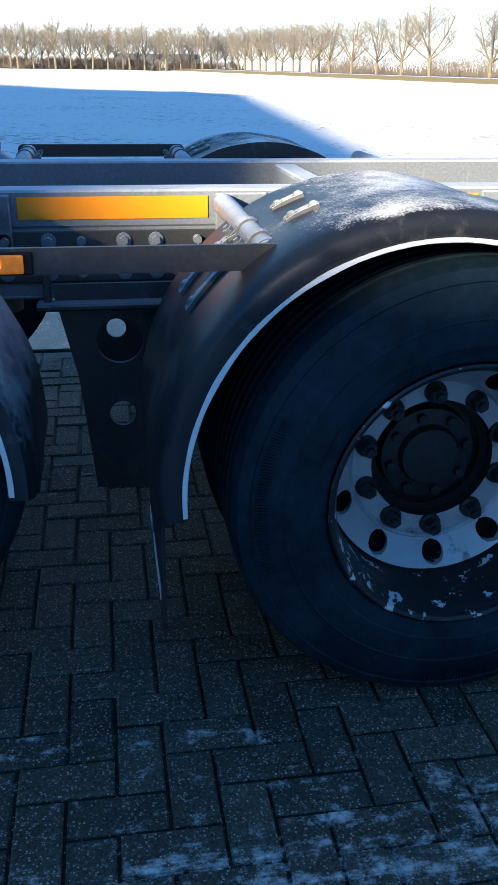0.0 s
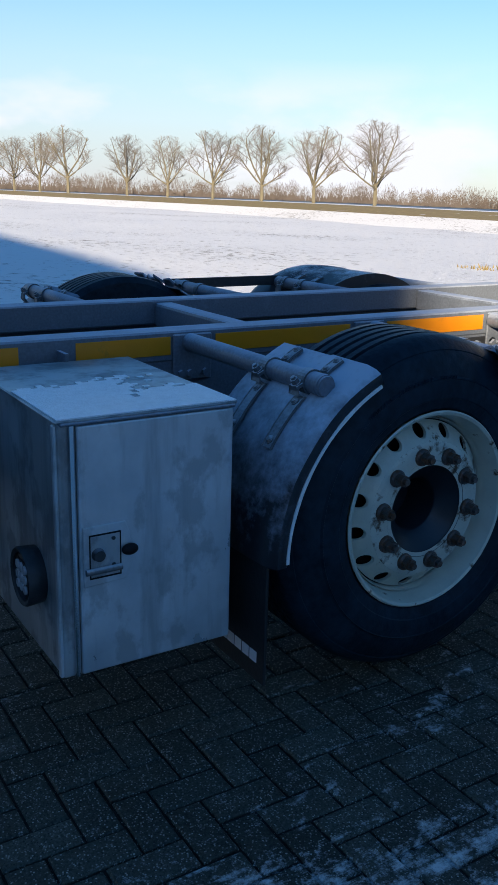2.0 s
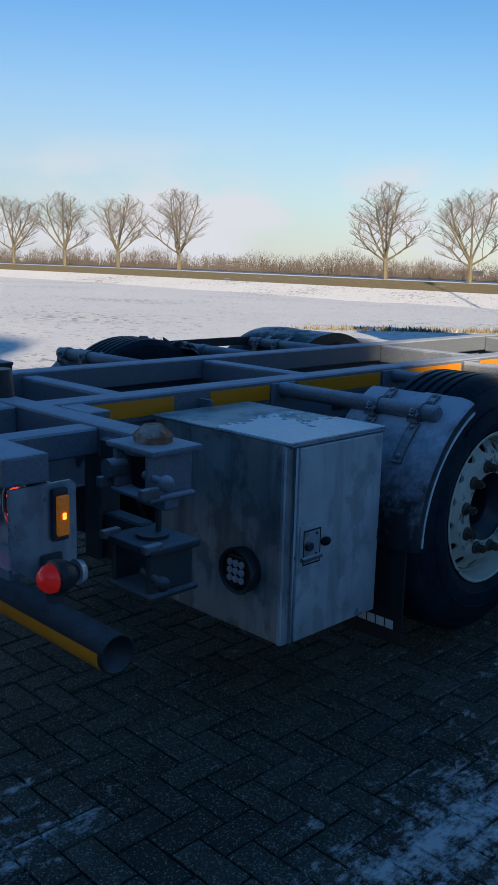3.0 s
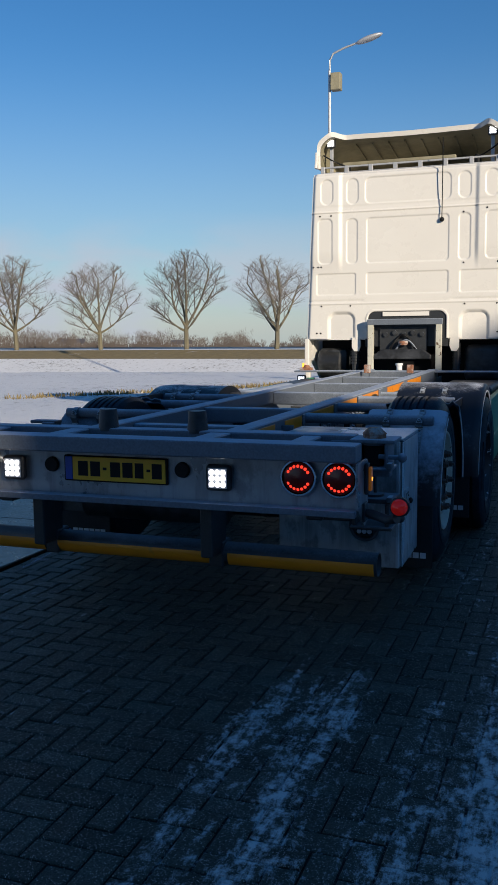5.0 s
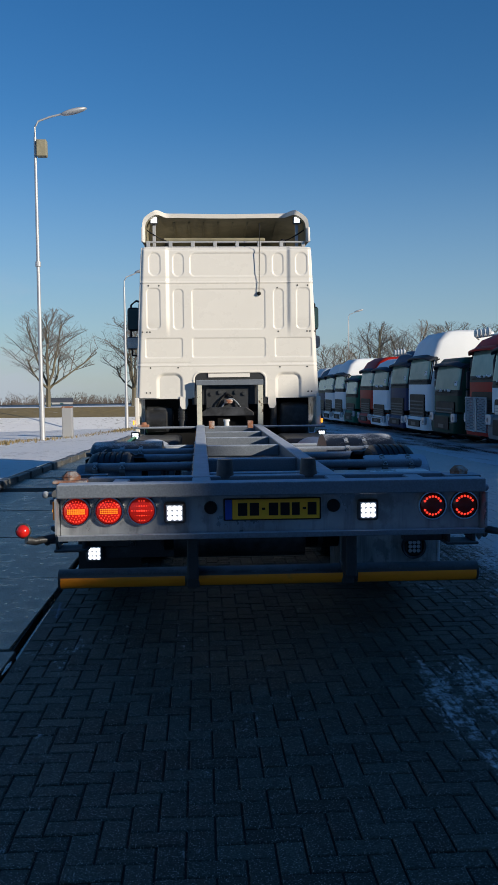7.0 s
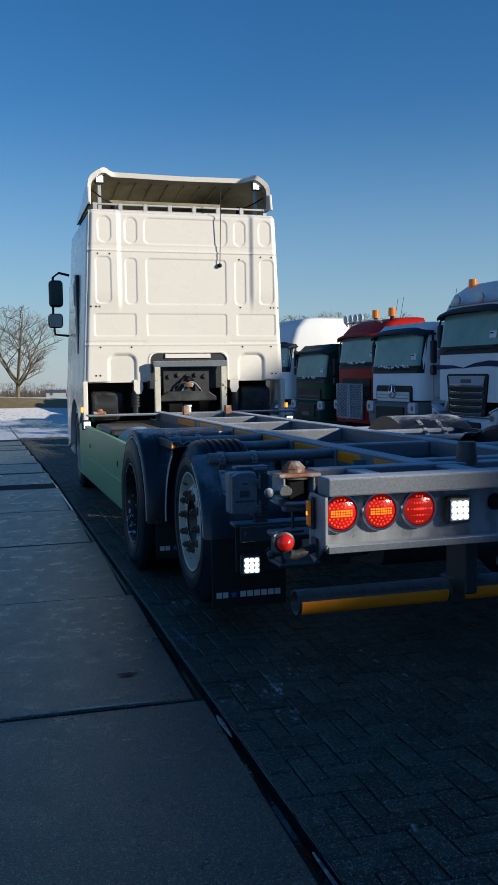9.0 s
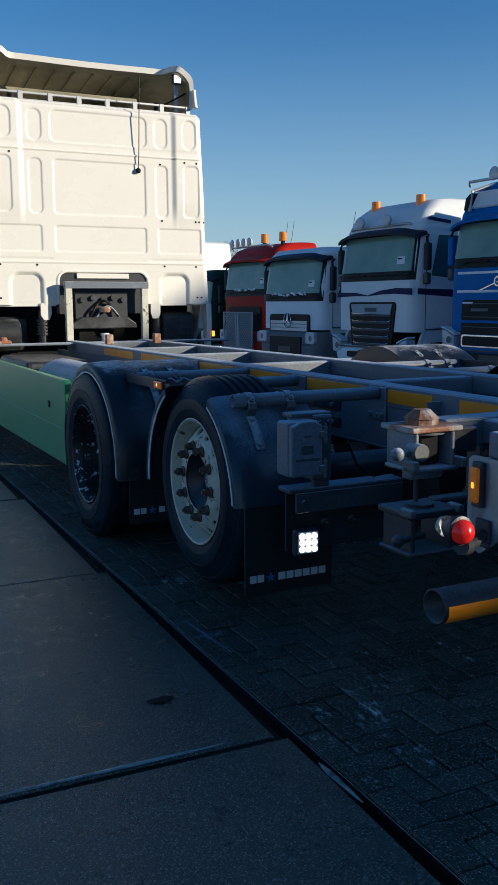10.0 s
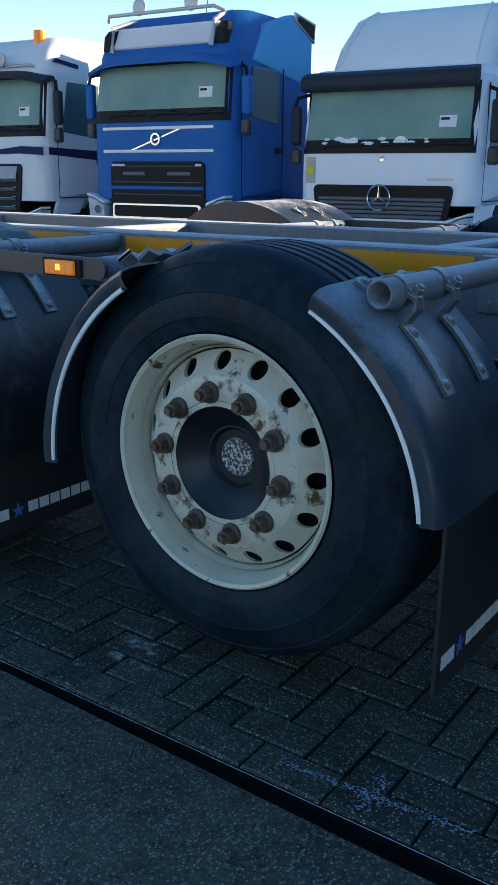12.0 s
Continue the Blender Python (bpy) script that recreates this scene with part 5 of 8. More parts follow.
# mudguards
def fender_mesh(cy, cz, r_edge, a0, a1, x_out, x_in, s, crown=0.054, skirt=-0.04):
    q = crown
    prof = [(x_out, r_edge), (x_out + 0.006, r_edge + 0.10 * q), (x_out + 0.007, r_edge + 0.62 * q), (x_out - 0.008, r_edge + 0.84 * q), (x_out - 0.04, r_edge + 0.95 * q), (x_out - 0.10, r_edge + 0.98 * q),
            (x_out - 0.19, r_edge + 1.03 * q), (x_out - 0.205, r_edge + 0.93 * q), (x_in + 0.02, r_edge + 0.93 * q), (x_in, r_edge - skirt)]
    b = bmesh.new()
    n = max(10, int(abs(a1 - a0) / 4))
    outer, inner = [], []
    for i in range(n + 1):
        a = radians(a0 + (a1 - a0) * i / n)
        w = 0
        row = []
        for k, (x, r) in enumerate(prof):
            rr = r + (0.004 * noise.noise(Vector((i * 0.35, k * 0.6, s))) if 0 < k < 9 else 0)
            row.append((s * x, cy + rr * math.cos(a), cz + rr * math.sin(a)))
        outer.append([b.verts.new(p) for p in row])
        inner.append([b.verts.new((p[0] - s * 0.002 * (k < 3), cy + (p[1] - cy) * 0.991, cz + (p[2] - cz) * 0.991)) for k, p in enumerate(row)])
    m = len(prof)
    for i in range(n):
        for k in range(m - 1):
            b.faces.new((outer[i][k], outer[i + 1][k], outer[i + 1][k + 1], outer[i][k + 1]))
            b.faces.new((inner[i][k], inner[i][k + 1], inner[i + 1][k + 1], inner[i + 1][k]))
        for k in (0, m - 1):
            b.faces.new((outer[i][k], inner[i][k], inner[i + 1][k], outer[i + 1][k]))
    for i in (0, n):
        for k in range(m - 1):
            b.faces.new((outer[i][k], outer[i][k + 1], inner[i][k + 1], inner[i][k]))
    bmesh.ops.recalc_face_normals(b, faces=b.faces)
    return smooth(b, 50)


def edge_strip(cy, cz, r, a0, a1, x, s):
    b = bmesh.new()
    n = max(12, int(abs(a1 - a0) / 3))
    rows = []
    for i in range(n + 1):
        a = radians(a0 + (a1 - a0) * i / n)
        c, q = math.cos(a), math.sin(a)
        w = 0.0055 + 0.0015 * noise.noise(Vector((i * 0.4, s, r)))
        rows.append([b.verts.new((s * (x + dx), cy + (r + dr) * c, cz + (r + dr) * q)) for dx, dr in ((0.004, -w), (0.008, -w + 0.002), (0.008, w), (0.0, w))])
    for p, q in zip(rows, rows[1:]):
        for k in range(4):
            b.faces.new((p[k], q[k], q[(k + 1) % 4], p[(k + 1) % 4]))
    bmesh.ops.recalc_face_normals(b, faces=b.faces)
    return b


def mudflap(y, s, x0, x1, z0, z1, word=True):
    b = box((s * x0, y, z0), (s * x1, y + 0.010, z1), 0.002)
    f = part("mudflap", b, "flap", truck, "black rubber mudflap with pale bars and a blue star")
    if not word:
        return
    # pale bars for the two words, read from behind, with a star between them
    left, w = (-x1 if s < 0 else x0), x1 - x0
    z = z0 + 0.055
    h = 0.032

    def bar(u0, u1):
        part("word_bar", box((left + u0 * w, y - 0.0022, z), (left + u1 * w, y + 0.001, z + h)), "white_ink", f, "pale bar")
    for k in range(2):
        bar(0.05 + k * 0.085, 0.05 + k * 0.085 + 0.072)
    for k in range(6):
        bar(0.37 + k * 0.094, 0.37 + k * 0.094 + 0.078)
    b = bmesh.new()
    c = Vector((left + 0.285 * w, y - 0.0022, z + h / 2))
    ring = [b.verts.new(c + Vector(((0.024 if k % 2 == 0 else 0.0095) * math.sin(math.pi * k / 5), 0, (0.024 if k % 2 == 0 else 0.0095) * math.cos(math.pi * k / 5)))) for k in range(10)]
    fc = b.faces.new(ring)
    g = bmesh.ops.extrude_face_region(b, geom=[fc])
    bmesh.ops.translate(b, vec=(0, 0.003, 0), verts=[v for v in g["geom"] if isinstance(v, bmesh.types.BMVert)])
    bmesh.ops.recalc_face_normals(b, faces=b.faces)
    part("star", b, "blue_ink", f, "blue star")


def clamp(x, y, z, s, r, down, cy, cz, rf, front=None):
    """A strap round the tube, on each side a bolted foot that steps down, and a plate with raised edges that lies along the mudguard; down and front: degrees on the guard's arc."""
    b = bmesh.new()
    add_hollow(b, (s * (x - 0.017), y, z), (s * (x + 0.017), y, z), r + 0.0055, 0.005, 24)

    def tongue(a0, a1, w):
        n = 5
        out = -1 if (a1 > a0) else 1                                  # which way along y the plate leaves the tube
        pts = [(y + out * (r + 0.002), z - 0.004), (y + out * (r + 0.020), z - 0.012), (y + out * (r + 0.022), z - 0.030)]
        for i in range(n + 1):
            a = radians(a0 + (a1 - a0) * i / n)
            pts.append((cy + (rf + 0.004) * math.cos(a), cz + (rf + 0.004) * math.sin(a)))
        rows = []
        for i, (py, pz) in enumerate(pts):
            q, p = pts[min(i + 1, len(pts) - 1)], pts[max(0, i - 1)]
            d = Vector((0, q[0] - p[0], q[1] - p[1])).normalized()
            nn = Vector((0, -d.z, d.y))
            if nn.dot(Vector((0, py - cy, pz - cz))) < 0:
                nn = -nn
            ww = w * (0.85 if i < 2 else 1.0)
            o = Vector((s * x, py, pz))
            rows.append([b.verts.new(o + Vector((s * dx * ww, 0, 0)) + nn * dn) for dx, dn in ((-1, -0.003), (-1, 0.006), (-0.80, 0.007), (-0.70, 0.0045), (0.70, 0.0045), (0.80, 0.007), (1, 0.006), (1, -0.003))])
        for p, q in zip(rows, rows[1:]):
            for k in range(8):
                b.faces.new((p[k], q[k], q[(k + 1) % 8], p[(k + 1) % 8]))
        for e in (rows[0], rows[-1]):
            b.faces.new(e)
        for f in (0.14, 0.86):
            a = radians(a0 + (a1 - a0) * f)
            n0 = Vector((0, math.cos(a), math.sin(a)))
            p = Vector((s * x, cy, cz)) + n0 * (rf + 0.007)
            add_tube(b, p, p + n0 * 0.004, 0.0135, 0.0125, seg=14)
            add_tube(b, p + n0 * 0.004, p + n0 * 0.009, 0.0115, 0.006, seg=12)
        # the clamp bolt through the foot
        by, n1 = Vector((s * x, y + out * (r + 0.012), z - 0.004)), Vector((0, out * 0.6, 0.8))
        add_tube(b, by, by + n1 * 0.006, 0.0150, seg=14)
        add_tube(b, by + n1 * 0.006, by + n1 * 0.019, 0.0118, seg=6)
        add_tube(b, by + n1 * 0.019, by + n1 * 0.026, 0.0068, seg=10)
    tongue(*down, 0.0205)
    if front:
        tongue(*front, 0.0175)
    bmesh.ops.recalc_face_normals(b, faces=b.faces)
    return b


for s in (1, -1):
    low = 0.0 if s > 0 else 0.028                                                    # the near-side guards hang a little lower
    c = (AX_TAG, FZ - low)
    g = part("tag_rear_mudguard", fender_mesh(*c, 0.498, 115 if s > 0 else 117, 181 if s > 0 else 175, 1.255, 0.80, s), "fender" if s > 0 else "fender_sheen", truck, "black plastic mudguard streaked with frost")
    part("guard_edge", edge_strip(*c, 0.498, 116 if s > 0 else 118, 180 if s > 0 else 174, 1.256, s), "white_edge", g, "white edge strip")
    g = part("tag_front_mudguard", fender_mesh(*c, 0.515, -2, 61, 1.262, 0.80, s), "fender" if s > 0 else "fender_sheen", truck, "black plastic mudguard with a torn upper edge")
    part("guard_edge", edge_strip(*c, 0.515, -1, 60, 1.263, s), "white_edge", g, "white edge strip")
    b = bmesh.new()                                                                 # torn flap of plastic on top
    rows = []
    for k in range(15):
        x = 0.82 + 0.44 * k / 14
        j = 0.018 * noise.noise(Vector((k * 1.7, s, 0)))
        a = radians(60 + 9 * noise.noise(Vector((k * 0.9, s, 3))))
        rr = 0.556 + 0.012 * (k % 2) + j
        rows.append([b.verts.new((s * x, AX_TAG + (rr + d) * math.cos(a + e), FZ + (rr + d) * math.sin(a + e))) for d, e in ((0, -0.05), (0.004, 0.03), (-0.005, 0.03), (-0.009, -0.05))])
    for p, q in zip(rows, rows[1:]):
        for k in range(4):
            b.faces.new((p[k], q[k], q[(k + 1) % 4], p[(k + 1) % 4]))
    part("torn_edge", b, "steel", g, "torn frosty plastic edge")
    c = (FD_Y, FZ - 0.01 - 1.5 * low)
    g = part("drive_mudguard", fender_mesh(*c, 0.512, -5, 185, 1.332, 0.70, s, 0.064, 0.10), "fender_top", truck, "black drive-axle mudguard, its top white with frost")
    part("guard_edge", edge_strip(*c, 0.512, -4, 184, 1.333, s), "white_edge", g, "white edge strip")
    # support tubes
    for y, z, x1 in ((1.555, 0.927, 1.19), (2.335, 0.925, 1.16), (2.96, 0.925, 1.14), (3.78, 0.900, 1.14)):
        b = bmesh.new()
        add_hollow(b, (s * (RX + 0.012), y, z), (s * x1, y, z), 0.030, 0.006, 24)
        if s > 0:
            add_tube(b, (s * (x1 - 0.012), y, z), (s * (x1 + 0.006), y, z), 0.0315, 0.026, seg=24)
        part("support_tube", smooth(b, 40), "steel", truck, "frosted steel mudguard tube")
    for x in (0.93, 1.12):
        part("clamp", clamp(x, 1.555, 0.927, s, 0.030, (132.5, 150), AX_TAG, FZ - low, 0.552, (122.5, 117 if s > 0 else 118.5)), "clamp", truck, "frosted steel clamp")
    for x in (0.90, 1.06):
        part("clamp", clamp(x, 2.96, 0.925, s, 0.030, (130, 146), FD_Y, FZ - 0.01 - 1.5 * low, 0.570, (117, 110)), "clamp", truck, "frosted steel clamp")
        part("clamp", clamp(x, 2.335, 0.925, s, 0.030, (46, 33), AX_TAG, FZ - low, 0.568), "clamp", truck, "frosted steel clamp")
    mudflap(1.365, s, 0.80, 1.225, 0.115, 0.50)
    mudflap(2.715, s, 0.82, 1.28, 0.13, 0.45)
    # marker bar between the wheels
    mb = part("marker_bar", prism(rounded_rect(2.285, 3.0, 0.903, 0.955, 0.022), s * 1.185, s * 1.197, "YZ"), "steel_dark", truck, "dark flat bar with an amber lamp")
    part("marker_case", box((s * 1.197, 2.360, 0.905), (s * 1.204, 2.495, 0.949), 0.003), "ink", mb)
    part("amber_lens", box((s * 1.203, 2.376, 0.909), (s * 1.213, 2.478, 0.945), 0.004, 2), "amber", mb, "amber reflector lamp")
    part("amber_diode", box((s * 1.213, 2.422, 0.921), (s * 1.215, 2.436, 0.935), 0.002), "amber_lit", mb)


# hanger plates between the axles
def plate_with_hole(outline, cy, cz, r, x0, x1):
    b = bmesh.new()
    n = 8
    pts = []
    m = len(outline)
    for i in range(m):
        p, q = outline[i], outline[(i + 1) % m]
        pts += [(p[0] + (q[0] - p[0]) * k / n, p[1] + (q[1] - p[1]) * k / n) for k in range(n)]
    loops = []
    for x in (x0, x1):
        o = [b.verts.new((x, *p)) for p in pts]
        h = []
        for p in pts:
            d = Vector((p[0] - cy, p[1] - cz)).normalized() * r
            h.append(b.verts.new((x, cy + d.x, cz + d.y)))
        loops.append((o, h))
    k = len(pts)
    for i in range(k):
        j = (i + 1) % k
        for o, h in loops:
            b.faces.new((o[i], o[j], h[j], h[i]))
        b.faces.new((loops[0][0][i], loops[1][0][i], loops[1][0][j], loops[0][0][j]))
        b.faces.new((loops[0][1][i], loops[0][1][j], loops[1][1][j], loops[1][1][i]))
    bmesh.ops.recalc_face_normals(b, faces=b.faces)
    return b


for s in (1, -1):
    b = plate_with_hole([(2.48, 0.72), (2.84, 0.72), (2.79, 0.45), (2.54, 0.45)], 2.66, 0.555, 0.066, s * 0.455, s * 0.47)
    part("hanger_plate", b, "steel_dark", truck)
    b = plate_with_hole([(2.54, 0.45), (2.79, 0.45), (2.735, 0.10), (2.575, 0.10)], 2.66, 0.335, 0.038, s * 0.455, s * 0.47)
    part("hanger_plate", b, "steel_dark", truck)
    part("hanger_rim", box((s * 0.45, 2.44, 0.655), (s * 0.52, 2.86, 0.675), 0.006), "steel_dark", truck)
    for y in (2.46, 2.83):
        part("hanger_post", box((s * 0.45, y, 0.66), (s * 0.49, y + 0.02, 0.82), 0.003), "steel_dark", truck)
    for y in (2.2, 3.75):                                                           # air bellows in the dark below
        b = bmesh.new()
        add_tube(b, (s * 0.55, y, 0.40), (s * 0.55, y, 0.62), 0.11, seg=20)
        part("air_bellow", smooth(b, 40), "black", truck)
b = bmesh.new()
add_tube(b, (-0.55, 0.72, 0.55), (0.25, 0.72, 0.55), 0.11, seg=24)
part("air_tank", smooth(b, 40), "black", truck)

# stainless locker on the tail
locker = part("locker", box((0.50, 0.838, 0.245), (1.135, 1.305, 0.898), 0.006, 2), "stainless", truck, "dull stainless steel locker with a dark lamp and frost on its lid")
part("locker_lid", box((0.490, 0.828, 0.898), (1.150, 1.312, 0.906), 0.003), "stainless", locker)
part("locker_door", box((1.1355, 0.882, 0.252), (1.150, 1.300, 0.888), 0.005, 2), "stainless_front", locker, "stainless locker door")
b = bmesh.new()
nx, ny = 26, 26
for i in range(nx):
    for j in range(ny):
        x, y = 0.72 + i * 0.0165, 0.835 + j * 0.0182
        if noise.noise(Vector((x * 5, y * 5, 2.0))) + (x - 0.80) * 3.2 + 0.45 * noise.noise(Vector((x * 40, y * 40, 1))) > 0.05 and x < 1.145:
            add_box(b, (x, y, 0.9055), (x + 0.0165, y + 0.0182, 0.9088))
tagged(part("frost_patch", b, "frost", locker), "melting frost on the lid", kind="stuff")
latch = part("latch_plate", prism([(0.888, 0.486), (0.998, 0.490), (1.026, 0.562), (0.998, 0.640), (0.888, 0.640)], 1.1495, 1.1555, "YZ", 0.002), "stainless_front", locker, "pressed steel latch plate")
# thin dark lines round a darker inset, drawn for the recess's shade
b = bmesh.new()
for y0, y1, z0, z1 in ((0.903, 0.985, 0.615, 0.619), (0.903, 0.985, 0.505, 0.509), (0.903, 0.906, 0.509, 0.615), (0.982, 0.985, 0.509, 0.615)):
    add_box(b, (1.1545, y0, z0), (1.1570, y1, z1))
part("latch_recess", b, "ink", latch, "dark lines for the recess's shade")
part("latch_dish", box((1.1545, 0.9065, 0.5095), (1.1562, 0.9815, 0.6145)), "stainless", latch)
b = bmesh.new()
add_tube(b, (1.156, 0.925, 0.567), (1.170, 0.925, 0.567), 0.017, 0.014, seg=18)
part("latch_lock", smooth(b, 40), "steel_dark", latch, "round lock barrel")
b = bmesh.new()
add_tube(b, (1.162, 0.892, 0.527), (1.162, 0.984, 0.527), 0.008, seg=12)
part("latch_handle", smooth(b, 40), "clamp", latch, "steel latch bar")
b = bmesh.new()
bmesh.ops.create_uvsphere(b, u_segments=16, v_segments=10, radius=1, matrix=Matrix.Translation((1.162, 1.006, 0.568)) @ Matrix.Diagonal((0.012, 0.022, 0.015, 1)))
part("key_cover", smooth(b), "ink", latch, "black key cover")
b = bmesh.new()
for y, z in ((0.965, 0.535), (0.965, 0.603)):
    add_tube(b, (1.156, y, z), (1.159, y, z), 0.005, seg=10)
tagged(part("latch_rivets", b, "steel_dark", latch), "two rivets", kind="stuff")
part("lid_seal", box((1.128, 0.842, 0.890), (1.152, 1.306, 0.8985), 0.003), "steel", locker, "frosty seal under the lid")
part("corner_strip", box((1.118, 0.830, 0.248), (1.1345, 0.840, 0.893), 0.003), "stainless_front", locker)
b = bmesh.new()
add_tube(b, (1.142, 0.872, 0.25), (1.142, 0.872, 0.893), 0.007, seg=10)
part("door_hinge", b, "chrome", locker)

# black tank added across the frame, standing for the shade under the tail
b = bmesh.new()
add_tube(b, (-0.62, 1.02, 0.60), (0.60, 1.02, 0.60), 0.165, seg=28)
for x, e in ((-0.62, -0.03), (0.60, 0.03)):
    add_tube(b, (x, 1.02, 0.60), (x + e, 1.02, 0.60), 0.165, 0.11, seg=28)
tank = part("air_tank", smooth(b, 40), "ink", truck, "black tank standing for the shade under the tail")
for x in (-0.40, 0.38):
    part("tank_band", tube((x - 0.015, 1.02, 0.60), (x + 0.015, 1.02, 0.60), 0.168, seg=28), "black", tank)

# electrical case on its arm, on the near-side tail
b = box((-1.215, 1.010, 0.690), (-1.075, 1.105, 0.900), 0.010, 2)
case = part("control_case", b, "steel", truck, "grey plastic control case with clips")
part("case_lid", prism([(-1.212, 0.694), (-1.078, 0.694), (-1.078, 0.885), (-1.115, 0.903), (-1.170, 0.903), (-1.212, 0.885)], 0.985, 1.012, "XZ", 0.006), "steel", case)
for z in (0.706, 0.838):
    c = bmesh.new()
    add_box(c, (-1.094, 0.978, z), (-1.062, 1.012, z + 0.026), 0.004, 2)
    add_tube(c, (-1.066, 0.986, z - 0.014), (-1.066, 0.986, z + 0.042), 0.0085, seg=10)
    add_tube(c, (-1.066, 0.986, z - 0.024), (-1.066, 0.986, z + 0.052), 0.0045, seg=8)
    part("clip", c, "clamp", case, "frosted clip")
part("case_mark", prism(rounded_rect(-1.170, -1.120, 0.778, 0.812, 0.004), 0.9825, 0.986, "XZ"), "mid_steel", case)
part("case_bar", box((-1.195, 0.983, 0.752), (-1.092, 0.986, 0.764), 0.001), "mid_steel", case, "raised bar")
part("case_bar", box((-1.160, 0.983, 0.842), (-1.128, 0.986, 0.852), 0.001), "mid_steel", case, "raised bar")
b = box((-1.078, 1.060, 0.655), (-0.990, 1.150, 0.915), 0.010, 2)
add_box(b, (-1.165, 1.075, 0.905), (-0.986, 1.152, 0.923), 0.005, 2)
for x in (-1.045, -1.008):
    for z in (0.705, 0.885):
        add_tube(b, (x, 1.062, z), (x, 1.050, z), 0.0095, seg=6)
add_box(b, (-1.070, 1.066, 0.535), (-0.998, 1.090, 0.665), 0.004)
part("case_post", b, "mid_steel", truck)
b = box((-1.18, 1.06, 0.612), (-0.44, 1.16, 0.630), 0.004)
add_box(b, (-1.15, 1.06, 0.532), (-0.46, 1.072, 0.613), 0.003)
add_tube(b, (-1.118, 1.062, 0.572), (-1.118, 1.046, 0.572), 0.014, seg=6)
part("case_arm", b, "mid_steel", truck)
b = box((-1.15, 1.148, 0.36), (-0.50, 1.158, 0.612), 0.003)
for x in (-0.97, -0.84):
    add_tube(b, (x, 1.150, 0.455), (x, 1.132, 0.455), 0.024, 0.020, seg=12)
    add_tube(b, (x, 1.134, 0.455), (x, 1.112, 0.455), 0.012, seg=8)
part("lamp_plate", b, "steel_dark", truck, "dark plate with bolts under the arm")
part("cable", sweep([(-0.92, 1.06, 0.80), (-0.88, 1.05, 0.70), (-0.80, 1.05, 0.655), (-0.66, 1.07, 0.66), (-0.5, 1.10, 0.72)], 0.006, 8), "ink", truck)

# ---------------------------------------------------------------- the cab
CY = 7.35                                                                        # the back wall
cab = new("cab")
cab.parent = truck
CAB_Z = 0.983
cab.matrix_basis = Matrix.Translation((0, 0, 1.33 - 1.40 * CAB_Z)) @ Matrix.Diagonal((0.99, 1.0, CAB_Z, 1))
tagged(cab, "tall white sleeper cab with a ribbed back wall")


def cab_half(z):
    return 1.262 - (z - 1.39) * 0.0475


def up(z):
    """A height over the ground, in the cab's own measure."""
    return (z - 1.33) / CAB_Z + 1.40


def cab_body():
    """The sleeper cab's hull; the nose slopes."""
    b = bmesh.new()
    zs = [1.385, 1.75, 2.0, 2.4, 2.8, 3.2, 3.36]
    rear = []
    for z in zs:
        h = cab_half(z)
        nose = CY + 2.18 - max(0, z - 1.7) * 0.16
        r = 0.07
        ring = []
        for cx, cy, a0 in ((h - r, CY + 0.03 + r, -90), (h - r, nose - r, 0), (-h + r, nose - r, 90), (-h + r, CY + 0.03 + r, 180)):
            for k in range(5):
                a = radians(a0 + 90 * k / 4)
                ring.append(b.verts.new((cx + r * math.cos(a), cy + r * math.sin(a), z)))
        rear.append(ring)
    n = len(rear[0])
    for p, q in zip(rear, rear[1:]):
        for k in range(n):
            b.faces.new((p[k], p[(k + 1) % n], q[(k + 1) % n], q[k]))
    b.faces.new(rear[0][::-1])
    # rounded roof edge
    top = [b.verts.new((v.co.x * 0.965, CY + 0.03 + (v.co.y - CY - 0.03) * 0.95 + 0.05, 3.44)) for v in rear[-1]]
    for k in range(n):
        b.faces.new((rear[-1][k], rear[-1][(k + 1) % n], top[(k + 1) % n], top[k]))
    b.faces.new(top)
    bmesh.ops.recalc_face_normals(b, faces=b.faces)
    return smooth(b, 35)


part("cab_shell", cab_body(), "cab", cab)

# the back wall: one pressed sheet with corner pillars, sunk panels, two folded seams and an arch
MX = 0.02                                                                        # the pressings' middle line
PRESSED = [(-0.515, 0.515, 2.955, 3.268, 0.07), (-0.495, 0.495, 2.245, 2.79, 0.045), (-0.495, 0.495, 1.868, 2.135, 0.03)]
for sg in (1, -1):
    for x0, x1, z0, z1, r in ((0.595, 0.745, 2.955, 3.268, 0.075), (0.905, 1.065, 2.96, 3.27, 0.08), (0.605, 0.745, 2.245, 2.79, 0.055), (0.915, 1.10, 2.25, 2.80, 0.06), (0.625, 1.125, 1.868, 2.135, 0.03)):
        PRESSED.append((min(sg * x0, sg * x1), max(sg * x0, sg * x1), z0, z1, r))
ARCH = (-0.455, 0.505, 1.665)


def inside_by(x, z, x0, x1, z0, z1, r):
    """How far a point lies inside a rounded rectangle; negative outside."""
    dx, dz = abs(x - (x0 + x1) / 2) - (x1 - x0) / 2 + r, abs(z - (z0 + z1) / 2) - (z1 - z0) / 2 + r
    return r - math.hypot(max(dx, 0), max(dz, 0)) - min(max(dx, dz), 0)


